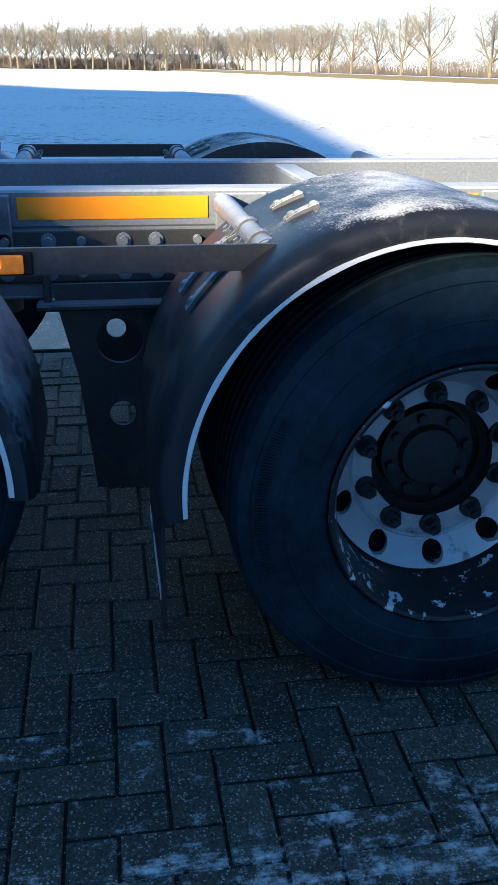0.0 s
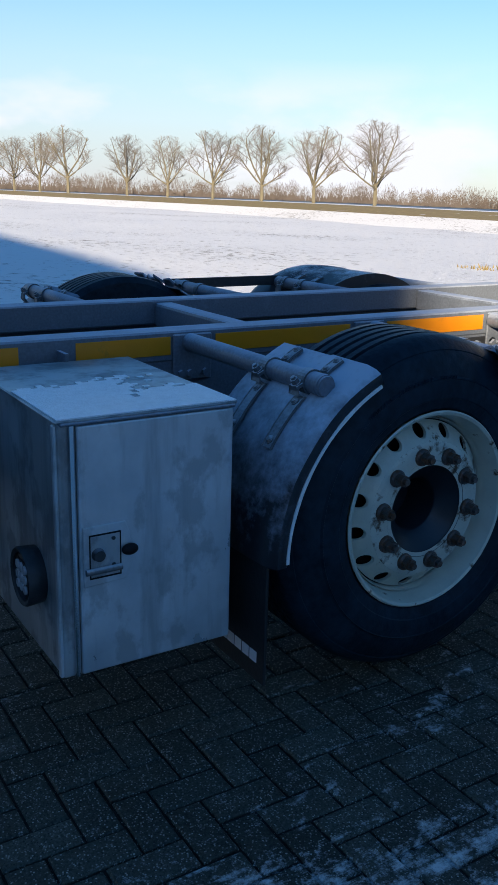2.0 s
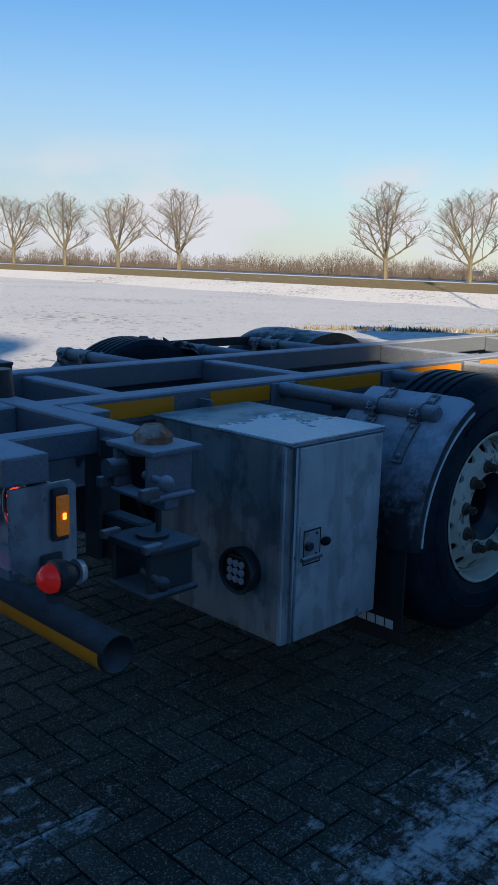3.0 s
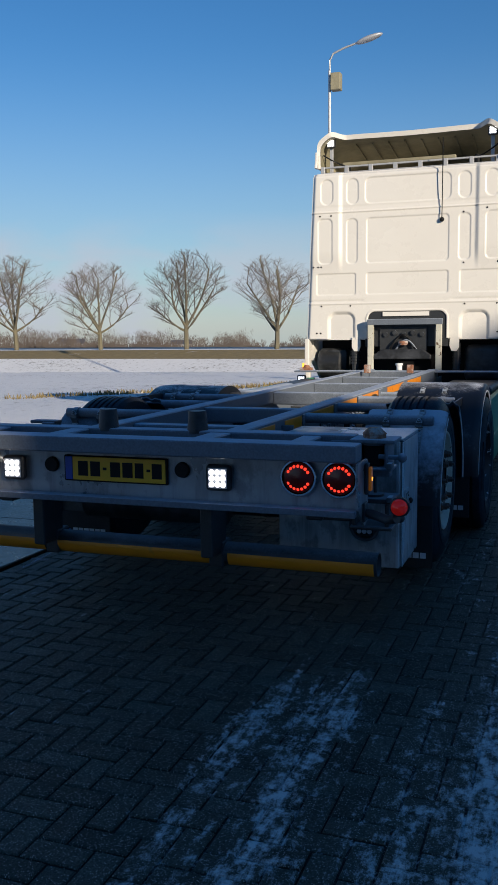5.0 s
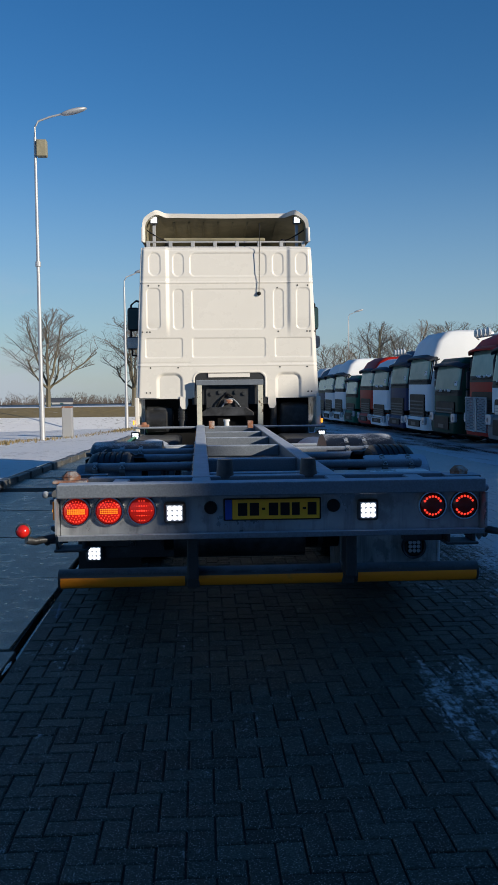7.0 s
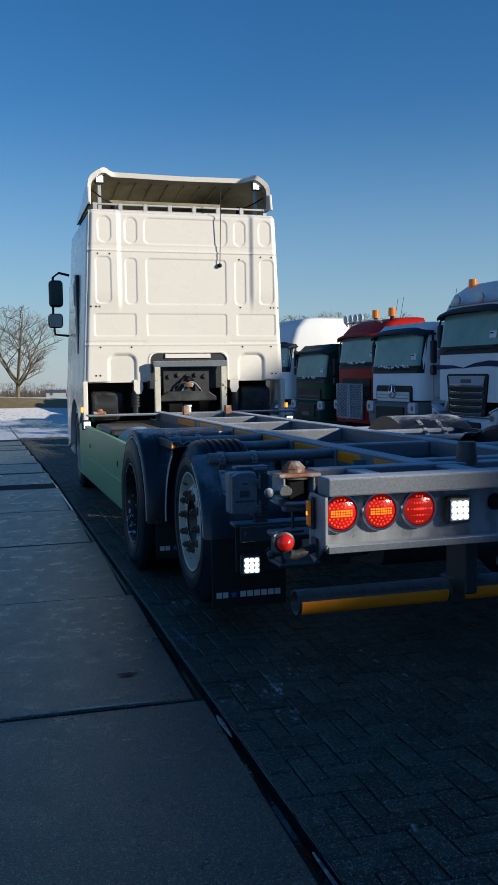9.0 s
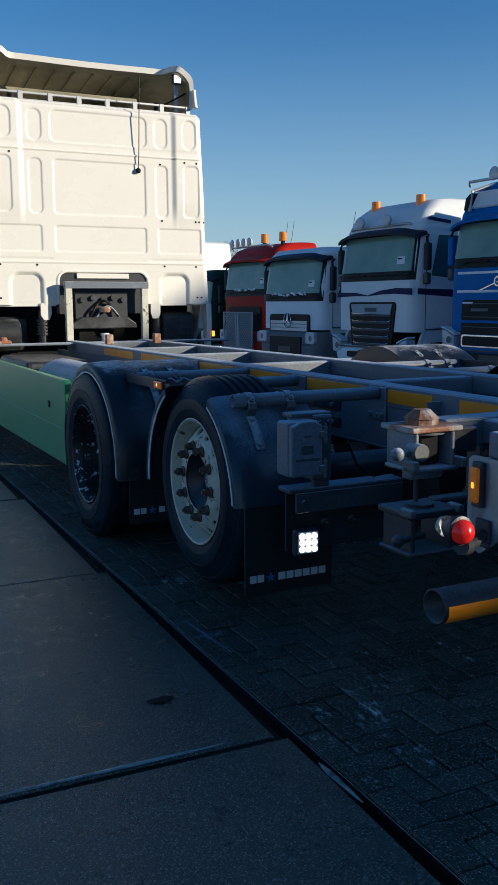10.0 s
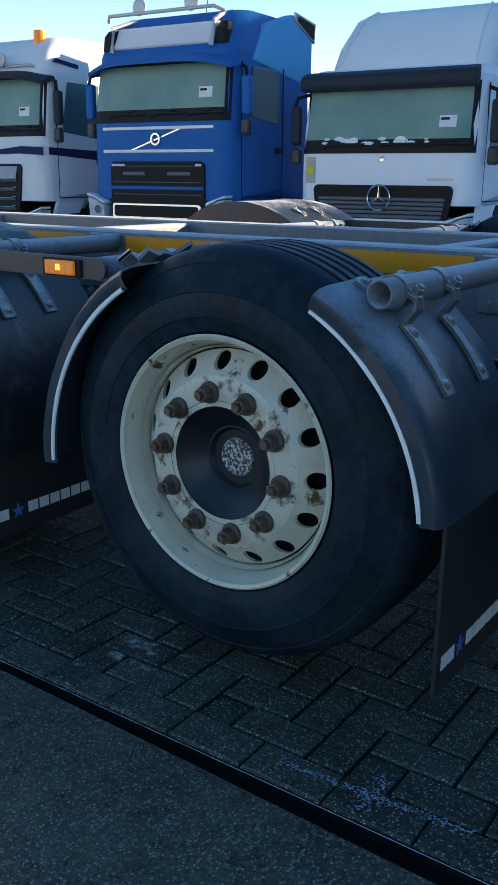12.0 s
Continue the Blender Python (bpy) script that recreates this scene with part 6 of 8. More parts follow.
def relief(x, z):
    """How far the sheet stands out to the rear at a place."""
    u = x - MX
    h = 0.026 * step(0.785, 0.845, abs(u)) * step(2.10, 2.42, z)
    for x0, x1, z0, z1, r in PRESSED:
        if x0 - 0.02 < u < x1 + 0.02 and z0 - 0.02 < z < z1 + 0.02:
            h -= 0.010 * step(-0.003, 0.011, inside_by(u, z, x0, x1, z0, z1, r))
    for sg in (1, -1):                                                           # shallow pockets at the foot
        h -= 0.035 * step(0.0, 0.06, inside_by(u, z, min(sg * 0.62, sg * 0.99), max(sg * 0.62, sg * 0.99), 1.20, 1.675, 0.12))
    h += 0.014 * math.exp(-((z - 2.872) / 0.007) ** 2) - 0.008 * step(2.872, 2.93, z) * (1 - step(2.93, 2.96, z)) * 0.4
    h += 0.010 * math.exp(-((z - 1.762) / 0.007) ** 2) - 0.006 * math.exp(-((z - 1.795) / 0.012) ** 2) * step(0.50, 0.56, abs(u))
    h -= 0.05 * step(3.285, 3.345, z) ** 2
    h -= 0.03 * step(cab_half(up(z)) * 0.99 - 0.075, cab_half(up(z)) * 0.99 - 0.015, abs(x)) ** 2
    return h


def back_wall():
    b = bmesh.new()
    nx, nz = 300, 250
    grid = []
    for j in range(nz + 1):
        z = 1.33 + 2.015 * j / nz
        half = cab_half(up(z)) * 0.99 - 0.012
        row = []
        for i in range(nx + 1):
            x = half * (2 * i / nx - 1)
            row.append(b.verts.new((x / 0.99, CY - relief(x, z), up(z))))
        grid.append(row)
    for j in range(nz):
        z = 1.33 + 2.015 * (j + 0.5) / nz
        for i in range(nx):
            x = (grid[j][i].co.x + grid[j][i + 1].co.x) / 2 * 0.99
            if inside_by(x, z, ARCH[0], ARCH[1], 0.9, ARCH[2], 0.09) > 0:
                continue
            b.faces.new((grid[j][i], grid[j][i + 1], grid[j + 1][i + 1], grid[j + 1][i]))
    loose = [v for v in b.verts if not v.link_faces]
    bmesh.ops.delete(b, geom=loose, context="VERTS")
    for f in b.faces:
        f.smooth = True
    return b


wall = part("back_wall", back_wall(), "cab", cab, "white pressed back wall with sunk panels")
for x, z in ((1.07, 2.83), (0.93, 2.83), (0.66, 2.80), (1.10, 2.215), (1.06, 2.215), (1.16, 2.215), (0.67, 2.215), (0.69, 1.735), (1.06, 1.735), (1.07, 1.40), (1.12, 1.40), (0.86, 1.36)):
    for sg in (1, -1):
        if sg < 0 and z > 2.2 and x < 0.9:
            continue
        xx = MX + sg * x
        b = bmesh.new()
        y = CY - relief(xx, z)
        add_tube(b, (xx / 0.99, y - 0.004, up(z)), (xx / 0.99, y + 0.01, up(z)), 0.0105, seg=10)
        part("blind_plug", b, "ink", cab, "small black plug")

# the arch and what stands in it
# flat dark panel in place of the arch's shaded depth
part("arch_recess", box((-0.49, CY + 0.010, 1.30), (0.53, CY + 0.028, 1.76), 0.004), "steel_dark", cab)
b = bmesh.new()
ring = []
o, i_ = rounded_rect(ARCH[0] - 0.020, ARCH[1] + 0.020, 0.9, ARCH[2] + 0.020, 0.105, 8), rounded_rect(ARCH[0] + 0.006, ARCH[1] - 0.006, 0.9, ARCH[2] - 0.006, 0.085, 8)
for (xo, zo), (xi, zi) in zip(o[:18], i_[:18]):
    ring.append([b.verts.new((x / 0.99, y, up(z))) for x, y, z in ((xo, CY + 0.004, zo), (xo, CY - 0.006, zo), ((xo + xi) / 2, CY - 0.012, (zo + zi) / 2), (xi, CY - 0.004, zi), (xi, CY + 0.020, zi))])
ends = []
for k, e in ((0, ring[0]), (-1, ring[-1])):
    ends.append([b.verts.new((v.co.x, v.co.y, up(1.335))) for v in e])
ring = [ends[0]] + ring + [ends[1]]
for p, q in zip(ring, ring[1:]):
    for k in range(4):
        b.faces.new((p[k], p[k + 1], q[k + 1], q[k]))
bmesh.ops.recalc_face_normals(b, faces=b.faces)
part("arch_edge", smooth(b, 60), "cab", cab)
part("arch_trim", box((-0.27, CY - 0.012, up(1.60)), (0.30, CY + 0.010, up(1.652)), 0.003), "cab", cab)
for sg in (1, -1):                                                               # hinge ears under the wall
    b = prism([(sg * 0.55, up(1.345)), (sg * 0.66, up(1.345)), (sg * 0.66, up(1.22)), (sg * 0.63, up(1.175)), (sg * 0.57, up(1.175)), (sg * 0.545, up(1.24))], CY + 0.004, CY + 0.034, "XZ", 0.004)
    part("cab_hinge", b, "cab", cab)
for x in (-0.425, 0.395):
    part("portal_post", box((x, 7.215, 0.93), (x + 0.070, 7.275, 1.52), 0.004), "rim", truck, "scratched steel portal post")
part("portal_head", box((-0.432, 7.21, 1.495), (0.472, 7.28, 1.565), 0.004), "steel", truck)
b = box((-0.30, 7.330, 1.16), (0.28, 7.345, 1.46), 0.006)
for k in range(5):
    add_tube(b, (-0.22 + 0.11 * k, 7.335, 1.38 + 0.02 * (k % 2)), (-0.22 + 0.11 * k, 7.30, 1.38 + 0.02 * (k % 2)), 0.028, seg=14)
board = part("coupling_board", smooth(b, 40), "steel_dark", truck, "dark board with air and power couplings")
b = prism([(-0.36, 1.08), (0.34, 1.08), (0.34, 1.13), (0.24, 1.20), (-0.26, 1.20), (-0.36, 1.13)], 7.24, 7.31, "XZ", 0.012)
part("coupling_beam", b, "black", board)
part("hose", sweep([(-0.16 + 0.31 * (k / 14), 7.29 - 0.02 * math.sin(k), 1.20 + 0.17 * math.sin(math.pi * k / 14)) for k in range(15)], 0.014, 8), "ink", board)
part("hose", sweep([(-0.10 + 0.27 * (k / 14), 7.275, 1.18 + 0.13 * math.sin(math.pi * k / 14)) for k in range(15)], 0.011, 8), "steel", board)
part("hose", sweep([(-0.24 + 0.12 * (k / 10), 7.28, 1.20 - 0.10 * math.sin(math.pi * k / 10)) for k in range(11)], 0.012, 8), "ink", board)
b = lathe([(0, 0.0), (0, 0.05), (0.03, 0.062), (0.05, 0.055), (0.055, 0.0)], 20)
bmesh.ops.transform(b, matrix=pose(0.0, 7.27, 1.25, 0, -90, 0), verts=b.verts)
part("coupling_head", smooth(b, 40), "rust", board)
b = bmesh.new()
add_tube(b, (-0.03, 7.19, 0.95), (-0.03, 7.19, 1.01), 0.036, seg=18)
add_tube(b, (-0.03, 7.19, 1.01), (-0.03, 7.19, 1.035), 0.046, seg=18)
part("filter_cup", smooth(b, 40), "white_edge", truck, "white filter cup")
# dark bay under the cab, closed by a black sheet for its shade
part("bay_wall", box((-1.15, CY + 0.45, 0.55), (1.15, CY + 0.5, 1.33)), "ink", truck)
for x, r in ((-0.62, 0.065), (0.62, 0.05)):
    b = bmesh.new()
    add_tube(b, (x, CY + 0.07, 0.92), (x, CY + 0.07, 1.27), 0.045, seg=16)
    for k in range(5):
        add_tube(b, (x, CY + 0.07, 1.02 + 0.035 * k), (x, CY + 0.07, 1.04 + 0.035 * k), r, seg=16)
    part("cab_damper", smooth(b, 40), "black", truck, "black cab damper")
part("air_filter", smooth(box((-1.05, CY + 0.17, 0.85), (-0.75, CY + 0.42, 1.20), 0.05, 2), 40), "black", truck)
b = lathe([(-0.15, 0.0), (-0.15, 0.17), (-0.13, 0.19), (0.13, 0.19), (0.15, 0.17), (0.15, 0.0)], 32)
bmesh.ops.transform(b, matrix=Matrix.Translation((-0.98, CY + 0.30, 1.02)), verts=b.verts)
part("air_intake", smooth(b, 40), "black", truck, "black intake housing")
part("exhaust_case", smooth(box((0.70, CY + 0.12, 0.80), (1.12, CY + 0.42, 1.25), 0.08, 3), 40), "black", truck)
for s in (1, -1):
    part("cab_skirt", prism([(CY + 0.0, up(1.335)), (CY + 0.20, up(1.335)), (CY + 0.13, 1.2), (CY + 0.10, 0.90), (CY + 0.02, 0.90), (CY - 0.005, 1.15)], s * 1.215, s * 1.275, "YZ", 0.012), "cab", cab)
    # wheel arch and lower side of the cab
    o = [(CY + 0.15, 1.385), (CY + 0.22, 1.12)] + [(AX_FRONT + 0.62 * math.cos(radians(a)), AX_Z + 0.05 + 0.60 * math.sin(radians(a))) for a in range(150, 19, -10)] + [(AX_FRONT + 0.62, 0.55), (CY + 2.2, 0.45), (CY + 2.2, 1.385)]
    part("cab_side", prism(o, s * 1.20, s * 1.262, "YZ"), "cab", cab)
    # side window and door line
    part("side_window", prism([(CY + 0.95, 2.02), (CY + 1.85, 2.02), (CY + 1.75, 2.70), (CY + 1.0, 2.72)], s * 1.205, s * 1.236, "YZ", 0.01), "glass", cab, "dark side window")
    part("wind_deflector", prism([(CY + 0.62, 1.75), (CY + 0.80, 1.75), (CY + 0.86, 2.75), (CY + 0.72, 2.75)], s * 1.20, s * 1.25, "YZ", 0.01), "black", cab)
    # mirrors
    mr = part("mirror_arm", sweep([(s * 1.23, 9.12, 2.86), (s * 1.36, 9.19, 2.90), (s * 1.44, 9.22, 2.84), (s * 1.45, 9.22, 2.3), (s * 1.43, 9.20, 2.05), (s * 1.25, 9.12, 2.03)], 0.017, 8), "ink", cab)
    part("main_mirror", box((s * 1.31, 9.15, 2.43), (s * 1.50, 9.30, 2.80), 0.05, 3), "ink", mr, "black mirror housing")
    part("mirror_glass", box((s * 1.325, 9.146, 2.455), (s * 1.485, 9.1515, 2.775), 0.002), "glass", mr)
    part("wide_mirror", box((s * 1.32, 9.13, 2.14), (s * 1.52, 9.27, 2.34), 0.05, 3), "ink", mr, "black wide-angle mirror")
    part("wide_glass", box((s * 1.335, 9.127, 2.155), (s * 1.505, 9.1315, 2.325), 0.002), "chrome", mr, "bright wide-angle glass")
    part("side_lamp", box((s * 1.27, CY - 0.02, 0.97), (s * 1.29, CY + 0.02, 1.03), 0.004), "amber_lit", truck)
# windscreen and front, seen by nobody but closing the cab
part("windscreen", box((-1.08, CY + 2.03, 2.0), (1.08, CY + 2.16, 2.75), 0.03), "glass", cab)
part("front_bumper", box((-1.22, CY + 2.0, 0.35), (1.22, CY + 2.35, 0.95), 0.06, 2), "cab", cab)

# roof rail, deflector shell and work lamps
rail = part("roof_rail", box((-1.07, CY + 0.10, up(3.350)), (1.07, CY + 0.13, up(3.368)), 0.003), "pole", cab, "pale metal roof rail")
part("rail_bar", box((-1.07, CY + 0.10, up(3.418)), (1.07, CY + 0.13, up(3.438)), 0.003), "pole", rail)
for k in range(8):
    x = -1.06 + 0.303 * k
    part("rail_post", box((x - 0.025, CY + 0.095, up(3.335)), (x + 0.025, CY + 0.135, up(3.44)), 0.003), "pole", rail)
part("roof_edge", box((-0.86, CY + 0.30, up(3.47)), (0.55, CY + 0.36, up(3.515)), 0.012, 2), "cab_in", cab)


def lip_y(x):
    """The deflector's rear edge: set back in the middle, with a lobe at each corner."""
    return CY + 0.26 - 0.17 * step(0.80, 0.96, abs(x))


def hood(scale, drop, back):
    """Rows of the deflector's section from the rear edge forward, from one foot over the top to the other."""
    rows = []
    for i in range(15):
        t = i / 14
        ring = []
        for k in range(57):
            a = math.pi * (1 - k / 56)
            c, s = math.cos(a), math.sin(a)
            x = (1.14 - 0.03 * t) * math.copysign(abs(c) ** 0.42, c) * scale
            lobe = 0.035 * math.exp(-((abs(x) - 0.95) / 0.09) ** 2) * (1 - t) ** 2 - 0.018 * (1 - (x / 0.8) ** 2) * (1 - t) ** 3 * (abs(x) < 0.8)
            top = 3.845 + lobe - 0.38 * t ** 1.5 - drop
            z = 3.43 + (top - 3.43) * s ** 0.26
            rise = step(3.43, 3.84, z)
            ring.append((x, lip_y(x) + back + (0.05 * (1 - rise)) + 1.70 * t, up(z)))
        rows.append(ring)
    return rows


b = bmesh.new()
outer, lining = [[b.verts.new(p) for p in r] for r in hood(1.0, 0.0, 0.0)], [[b.verts.new(p) for p in r] for r in hood(0.965, 0.055, 0.012)]
for r, q in zip(outer, outer[1:]):
    for k in range(56):
        b.faces.new((r[k], r[k + 1], q[k + 1], q[k]))
for k in range(56):
    b.faces.new((outer[0][k], outer[0][k + 1], lining[0][k + 1], lining[0][k]))
bmesh.ops.delete(b, geom=[v for v in b.verts if not v.link_faces], context="VERTS")
bmesh.ops.recalc_face_normals(b, faces=b.faces)
part("roof_deflector", smooth(b, 50), "cab", cab, "white roof wind deflector open to the rear")
b = bmesh.new()
lining = [[b.verts.new(p) for p in r] for r in hood(0.963, 0.057, 0.014)]
for r, q in zip(lining, lining[1:]):
    for k in range(56):
        b.faces.new((q[k], q[k + 1], r[k + 1], r[k]))
inside = part("deflector_inside", smooth(b, 50), "cab_in", cab, "grimy olive inside of the deflector")
for k in range(8):
    x = -0.72 + 0.205 * k
    b = prism([(CY + 0.45, up(3.755)), (CY + 1.25, up(3.64)), (CY + 1.25, up(3.62)), (CY + 0.45, up(3.738))], x, x + 0.014, "YZ")
    part("deflector_rib", b, "cab_in", inside)
part("deflector_lining", prism([(-0.98, up(3.72)), (0.98, up(3.72)), (1.0, up(3.42)), (-1.0, up(3.42))], CY + 1.46, CY + 1.48, "XZ"), "cab_in", cab)
for s in (1, -1):
    part("lamp_post", box((s * 0.985 - 0.022, CY + 0.24, up(3.36)), (s * 0.985 + 0.022, CY + 0.27, up(3.71)), 0.004), "pole", cab)
    part("lamp_wire", sweep([(s * 1.08, CY + 0.20, up(3.60)), (s * 0.98, CY + 0.24, up(3.54)), (s * 0.88, CY + 0.28, up(3.49)), (s * 0.80, CY + 0.32, up(3.47))], 0.009, 6), "ink", cab)
    b = bmesh.new()
    add_tube(b, (s * 0.80, CY + 0.34, up(3.40)), (s * 0.80, CY + 0.34, up(3.50)), 0.05, 0.03, seg=14)
    part("wire_gland", smooth(b, 40), "ink", cab)
    part("deflector_side", prism([(CY + 0.02, up(3.42)), (CY + 0.13, up(3.42)), (CY + 0.13, up(3.62)), (CY + 0.07, up(3.62)), (CY + 0.05, up(3.50))], s * 1.115, s * 1.15, "YZ", 0.010), "cab", cab)
    work_lamp(cab, pose(s * 0.985, CY + 0.20, up(3.738)), True)
whip = part("whip_antenna", sweep([(0.436, CY - 0.02, up(2.725)), (0.440, CY - 0.035, up(2.95)), (0.446, CY - 0.075, up(3.645))], 0.0055, 6), "ink", cab)
b = bmesh.new()
bmesh.ops.create_uvsphere(b, u_segments=12, v_segments=8, radius=0.028, matrix=Matrix.Translation((0.436, CY - 0.012, up(2.722))))
part("antenna_foot", smooth(b), "ink", whip)

# step plate across the frame behind the cab, and side skirts
part("step_deck", box((-1.26, 6.88, 0.935), (1.26, 7.08, 0.955), 0.004), "steel", truck, "frosted steel step plate")
b = box((-1.20, 6.91, 0.955), (-1.05, 7.01, 0.99), 0.01)
add_tube(b, (-1.12, 6.96, 0.99), (-1.12, 6.96, 1.02), 0.045, 0.03, seg=14)
part("front_lock", b, "rust", truck)
for s in (1, -1):
    sk = part("side_skirt", prism([(4.10, 0.24), (4.06, 0.80), (4.12, 0.83), (7.70, 0.83), (7.73, 0.24), (7.70, 0.22)], s * 1.225, s * 1.275, "YZ", 0.008), "green", truck, "green aluminium side skirt")
    part("skirt_fold", box((s * 1.275, 4.08, 0.47), (s * 1.282, 7.72, 0.49), 0.003), "green", sk)
    for y in (4.5, 6.6):
        part("skirt_catch", box((s * 1.275, y, 0.60), (s * 1.281, y + 0.05, 0.65), 0.003), "ink", sk)
    b = bmesh.new()
    add_tube(b, (s * 0.92, 4.3, 0.62), (s * 0.92, 5.5, 0.62), 0.27, seg=32)
    part("fuel_tank", smooth(b, 40), "steel", truck, "grey cylindrical tank behind the skirt")
    b = box((s * 0.62, 5.7, 0.40), (s * 1.18, 6.9, 0.86), 0.05, 3)
    part("battery_box", b, "black", truck)
    work_lamp(truck, pose(s * 1.245, 7.14, 0.83), True)

# ---------------------------------------------------------------- parked trucks
PAINT = {}
M["headlamp_glass"] = material("headlamp_glass", (0.42, 0.46, 0.50), 0.15, 0, 0.3, 12, 0.1, 60)
M["side_glass"] = material("side_window_glass", (0.055, 0.115, 0.125), 0.08, 0, 0.2, 2, 0, coat=0.3)
M["blade"] = material("grey_grille_blade", (0.075, 0.085, 0.10), 0.4, 0, 0.2, 8, 0.05, 60)


def paint(name, c):
    if name not in PAINT:
        PAINT[name] = material("paint_" + name, c, 0.48, 0, 0.06, 2, 0.02, 12, rvar=0.08)
        PAINT[name].node_tree.nodes["Principled BSDF"].inputs["Specular IOR Level"].default_value = 0.10
    return PAINT[name]


def loft(rings, caps=True):
    b = bmesh.new()
    vs = [[b.verts.new(p) for p in r] for r in rings]
    n = len(vs[0])
    for p, q in zip(vs, vs[1:]):
        for k in range(n):
            b.faces.new((p[k], p[(k + 1) % n], q[(k + 1) % n], q[k]))
    if caps:
        b.faces.new(vs[0][::-1])
        b.faces.new(vs[-1])
    bmesh.ops.recalc_face_normals(b, faces=b.faces)
    return b


def plan_ring(h, y0, y1, z, r=0.22, rb=0.06):
    ring = []
    for cx, cy, a0, q in ((h, y0, -90, r), (h, y1, 0, rb), (-h, y1, 90, rb), (-h, y0, 180, r)):
        ox, oy = (cx - math.copysign(q, cx)), (cy + q if cy == y0 else cy - q)
        for k in range(5):
            a = radians(a0 + 90 * k / 4)
            ring.append((ox + q * math.cos(a), oy + q * math.sin(a), z))
    return ring


def front_y(z, p):
    """The front face's set-back at height z."""
    return 0.0 if z < p["sill"] else (z - p["sill"]) * p["rake"]


def gz_low(p):
    return p["grille"][0] + 0.04


def parked_truck(m, label, p):
    ob = thing("parked_truck", m, label, "truck", "trucks parked in a row")
    col = paint(p["name"], p["color"])
    top, sill, head = p["top"], p["sill"], p["head"]
    L = p.get("length", 2.25)
    zs = [0.95, 1.1, sill - 0.02, sill + 0.3, head, top]
    half = lambda z: 1.235 - max(0, z - 1.9) * 0.045
    part("cab_shell", smooth(loft([plan_ring(half(z), front_y(z, p), L, z) for z in zs]), 35), col, ob)
    # roof
    if p["roof"] == "high":
        rings = [plan_ring(half(top) , front_y(top, p) + 0.00, L, top), plan_ring(half(top) - 0.03, front_y(top, p) + 0.18, L, top + p["rise"] * 0.55), plan_ring(half(top) - 0.12, front_y(top, p) + 0.50, L, top + p["rise"] * 0.92), plan_ring(half(top) - 0.28, front_y(top, p) + 0.85, L - 0.05, top + p["rise"])]
        part("roof", smooth(loft(rings), 50), paint(p.get("roofname", p["name"]), p.get("roofcolor", p["color"])), ob)
    elif p["roof"] == "spoiler":
        rings = [plan_ring(half(top) - 0.02, front_y(top, p), L, top), plan_ring(half(top) - 0.06, front_y(top, p) + 0.1, L - 0.03, top + 0.12)]
        part("roof", smooth(loft(rings), 50), col, ob)
        b = loft([plan_ring(1.12, 0.55, L + 0.1, top + 0.10, 0.2), plan_ring(1.10, 0.75, L + 0.15, top + 0.45, 0.2), plan_ring(1.05, 1.15, L + 0.2, top + 0.85, 0.2), plan_ring(0.98, 1.45, L + 0.2, top + 0.98, 0.2)])
        part("roof_spoiler", smooth(b, 50), paint("spoiler_white", (0.74, 0.75, 0.74)), ob, "tall pale roof spoiler")
        for sg in (1, -1):
            part("spoiler_fold", sweep([(sg * 0.93, 0.575, top + 0.13), (sg * 0.91, 0.765, top + 0.46), (sg * 0.86, 1.16, top + 0.86), (sg * 0.80, 1.44, top + 0.985)], 0.018, 6), paint("spoiler_white", (0.74, 0.75, 0.74)), ob)
    else:
        part("roof", smooth(loft([plan_ring(half(top) - 0.02, front_y(top, p), L, top), plan_ring(half(top) - 0.10, front_y(top, p) + 0.12, L - 0.04, top + 0.14)]), 50), col, ob)
    # windscreen with its black surround
    g0, g1 = sill + 0.15, head - 0.02
    y0, y1 = front_y(g0, p), front_y(g1, p)
    n = 32

    def pane(wb, wt, z0, z1, off, thick):
        rows = []
        for z in (z0, z1):
            w = wb if z == z0 else wt
            row = []
            for k in range(n + 1):
                x = -w + 2 * w * k / n
                d = max(0.0, abs(x) - (half(z) - 0.22))
                bow = 0.22 - math.sqrt(max(0.0, 0.22 ** 2 - min(d, 0.215) ** 2))
                row.append((x, front_y(z, p) + bow - off, z))
            rows.append(row)
        b = bmesh.new()
        f = [[b.verts.new(v) for v in r] for r in rows]
        k2 = [[b.verts.new((v[0], v[1] + thick, v[2])) for v in r] for r in rows]
        for k in range(n):
            b.faces.new((f[0][k], f[0][k + 1], f[1][k + 1], f[1][k]))
            b.faces.new((f[0][k], k2[0][k], k2[0][k + 1], f[0][k + 1]))
            b.faces.new((f[1][k], f[1][k + 1], k2[1][k + 1], k2[1][k]))
        for k in (0, n):
            b.faces.new((f[0][k], f[1][k], k2[1][k], k2[0][k]))
        bmesh.ops.recalc_face_normals(b, faces=b.faces)
        return smooth(b, 30)
    part("screen_surround", pane(1.19, 1.16, sill - 0.02, head + 0.02, 0.008, 0.04), "ink", ob, "black windscreen surround")
    part("windscreen", pane(1.12, 1.10, g0, g1, 0.016, 0.03), "screen", ob, "greenish windscreen")
    sx = 0.72
    zn = g0 + 0.13
    b = prism([(front_y(zn, p) - 0.024, zn), (front_y(zn, p) - 0.017, zn), (front_y(zn + 0.14, p) - 0.017, zn + 0.14), (front_y(zn + 0.14, p) - 0.024, zn + 0.14)], sx, sx + 0.22, "YZ")
    part("windscreen_notice", b, "white_ink", ob, "white paper notice")
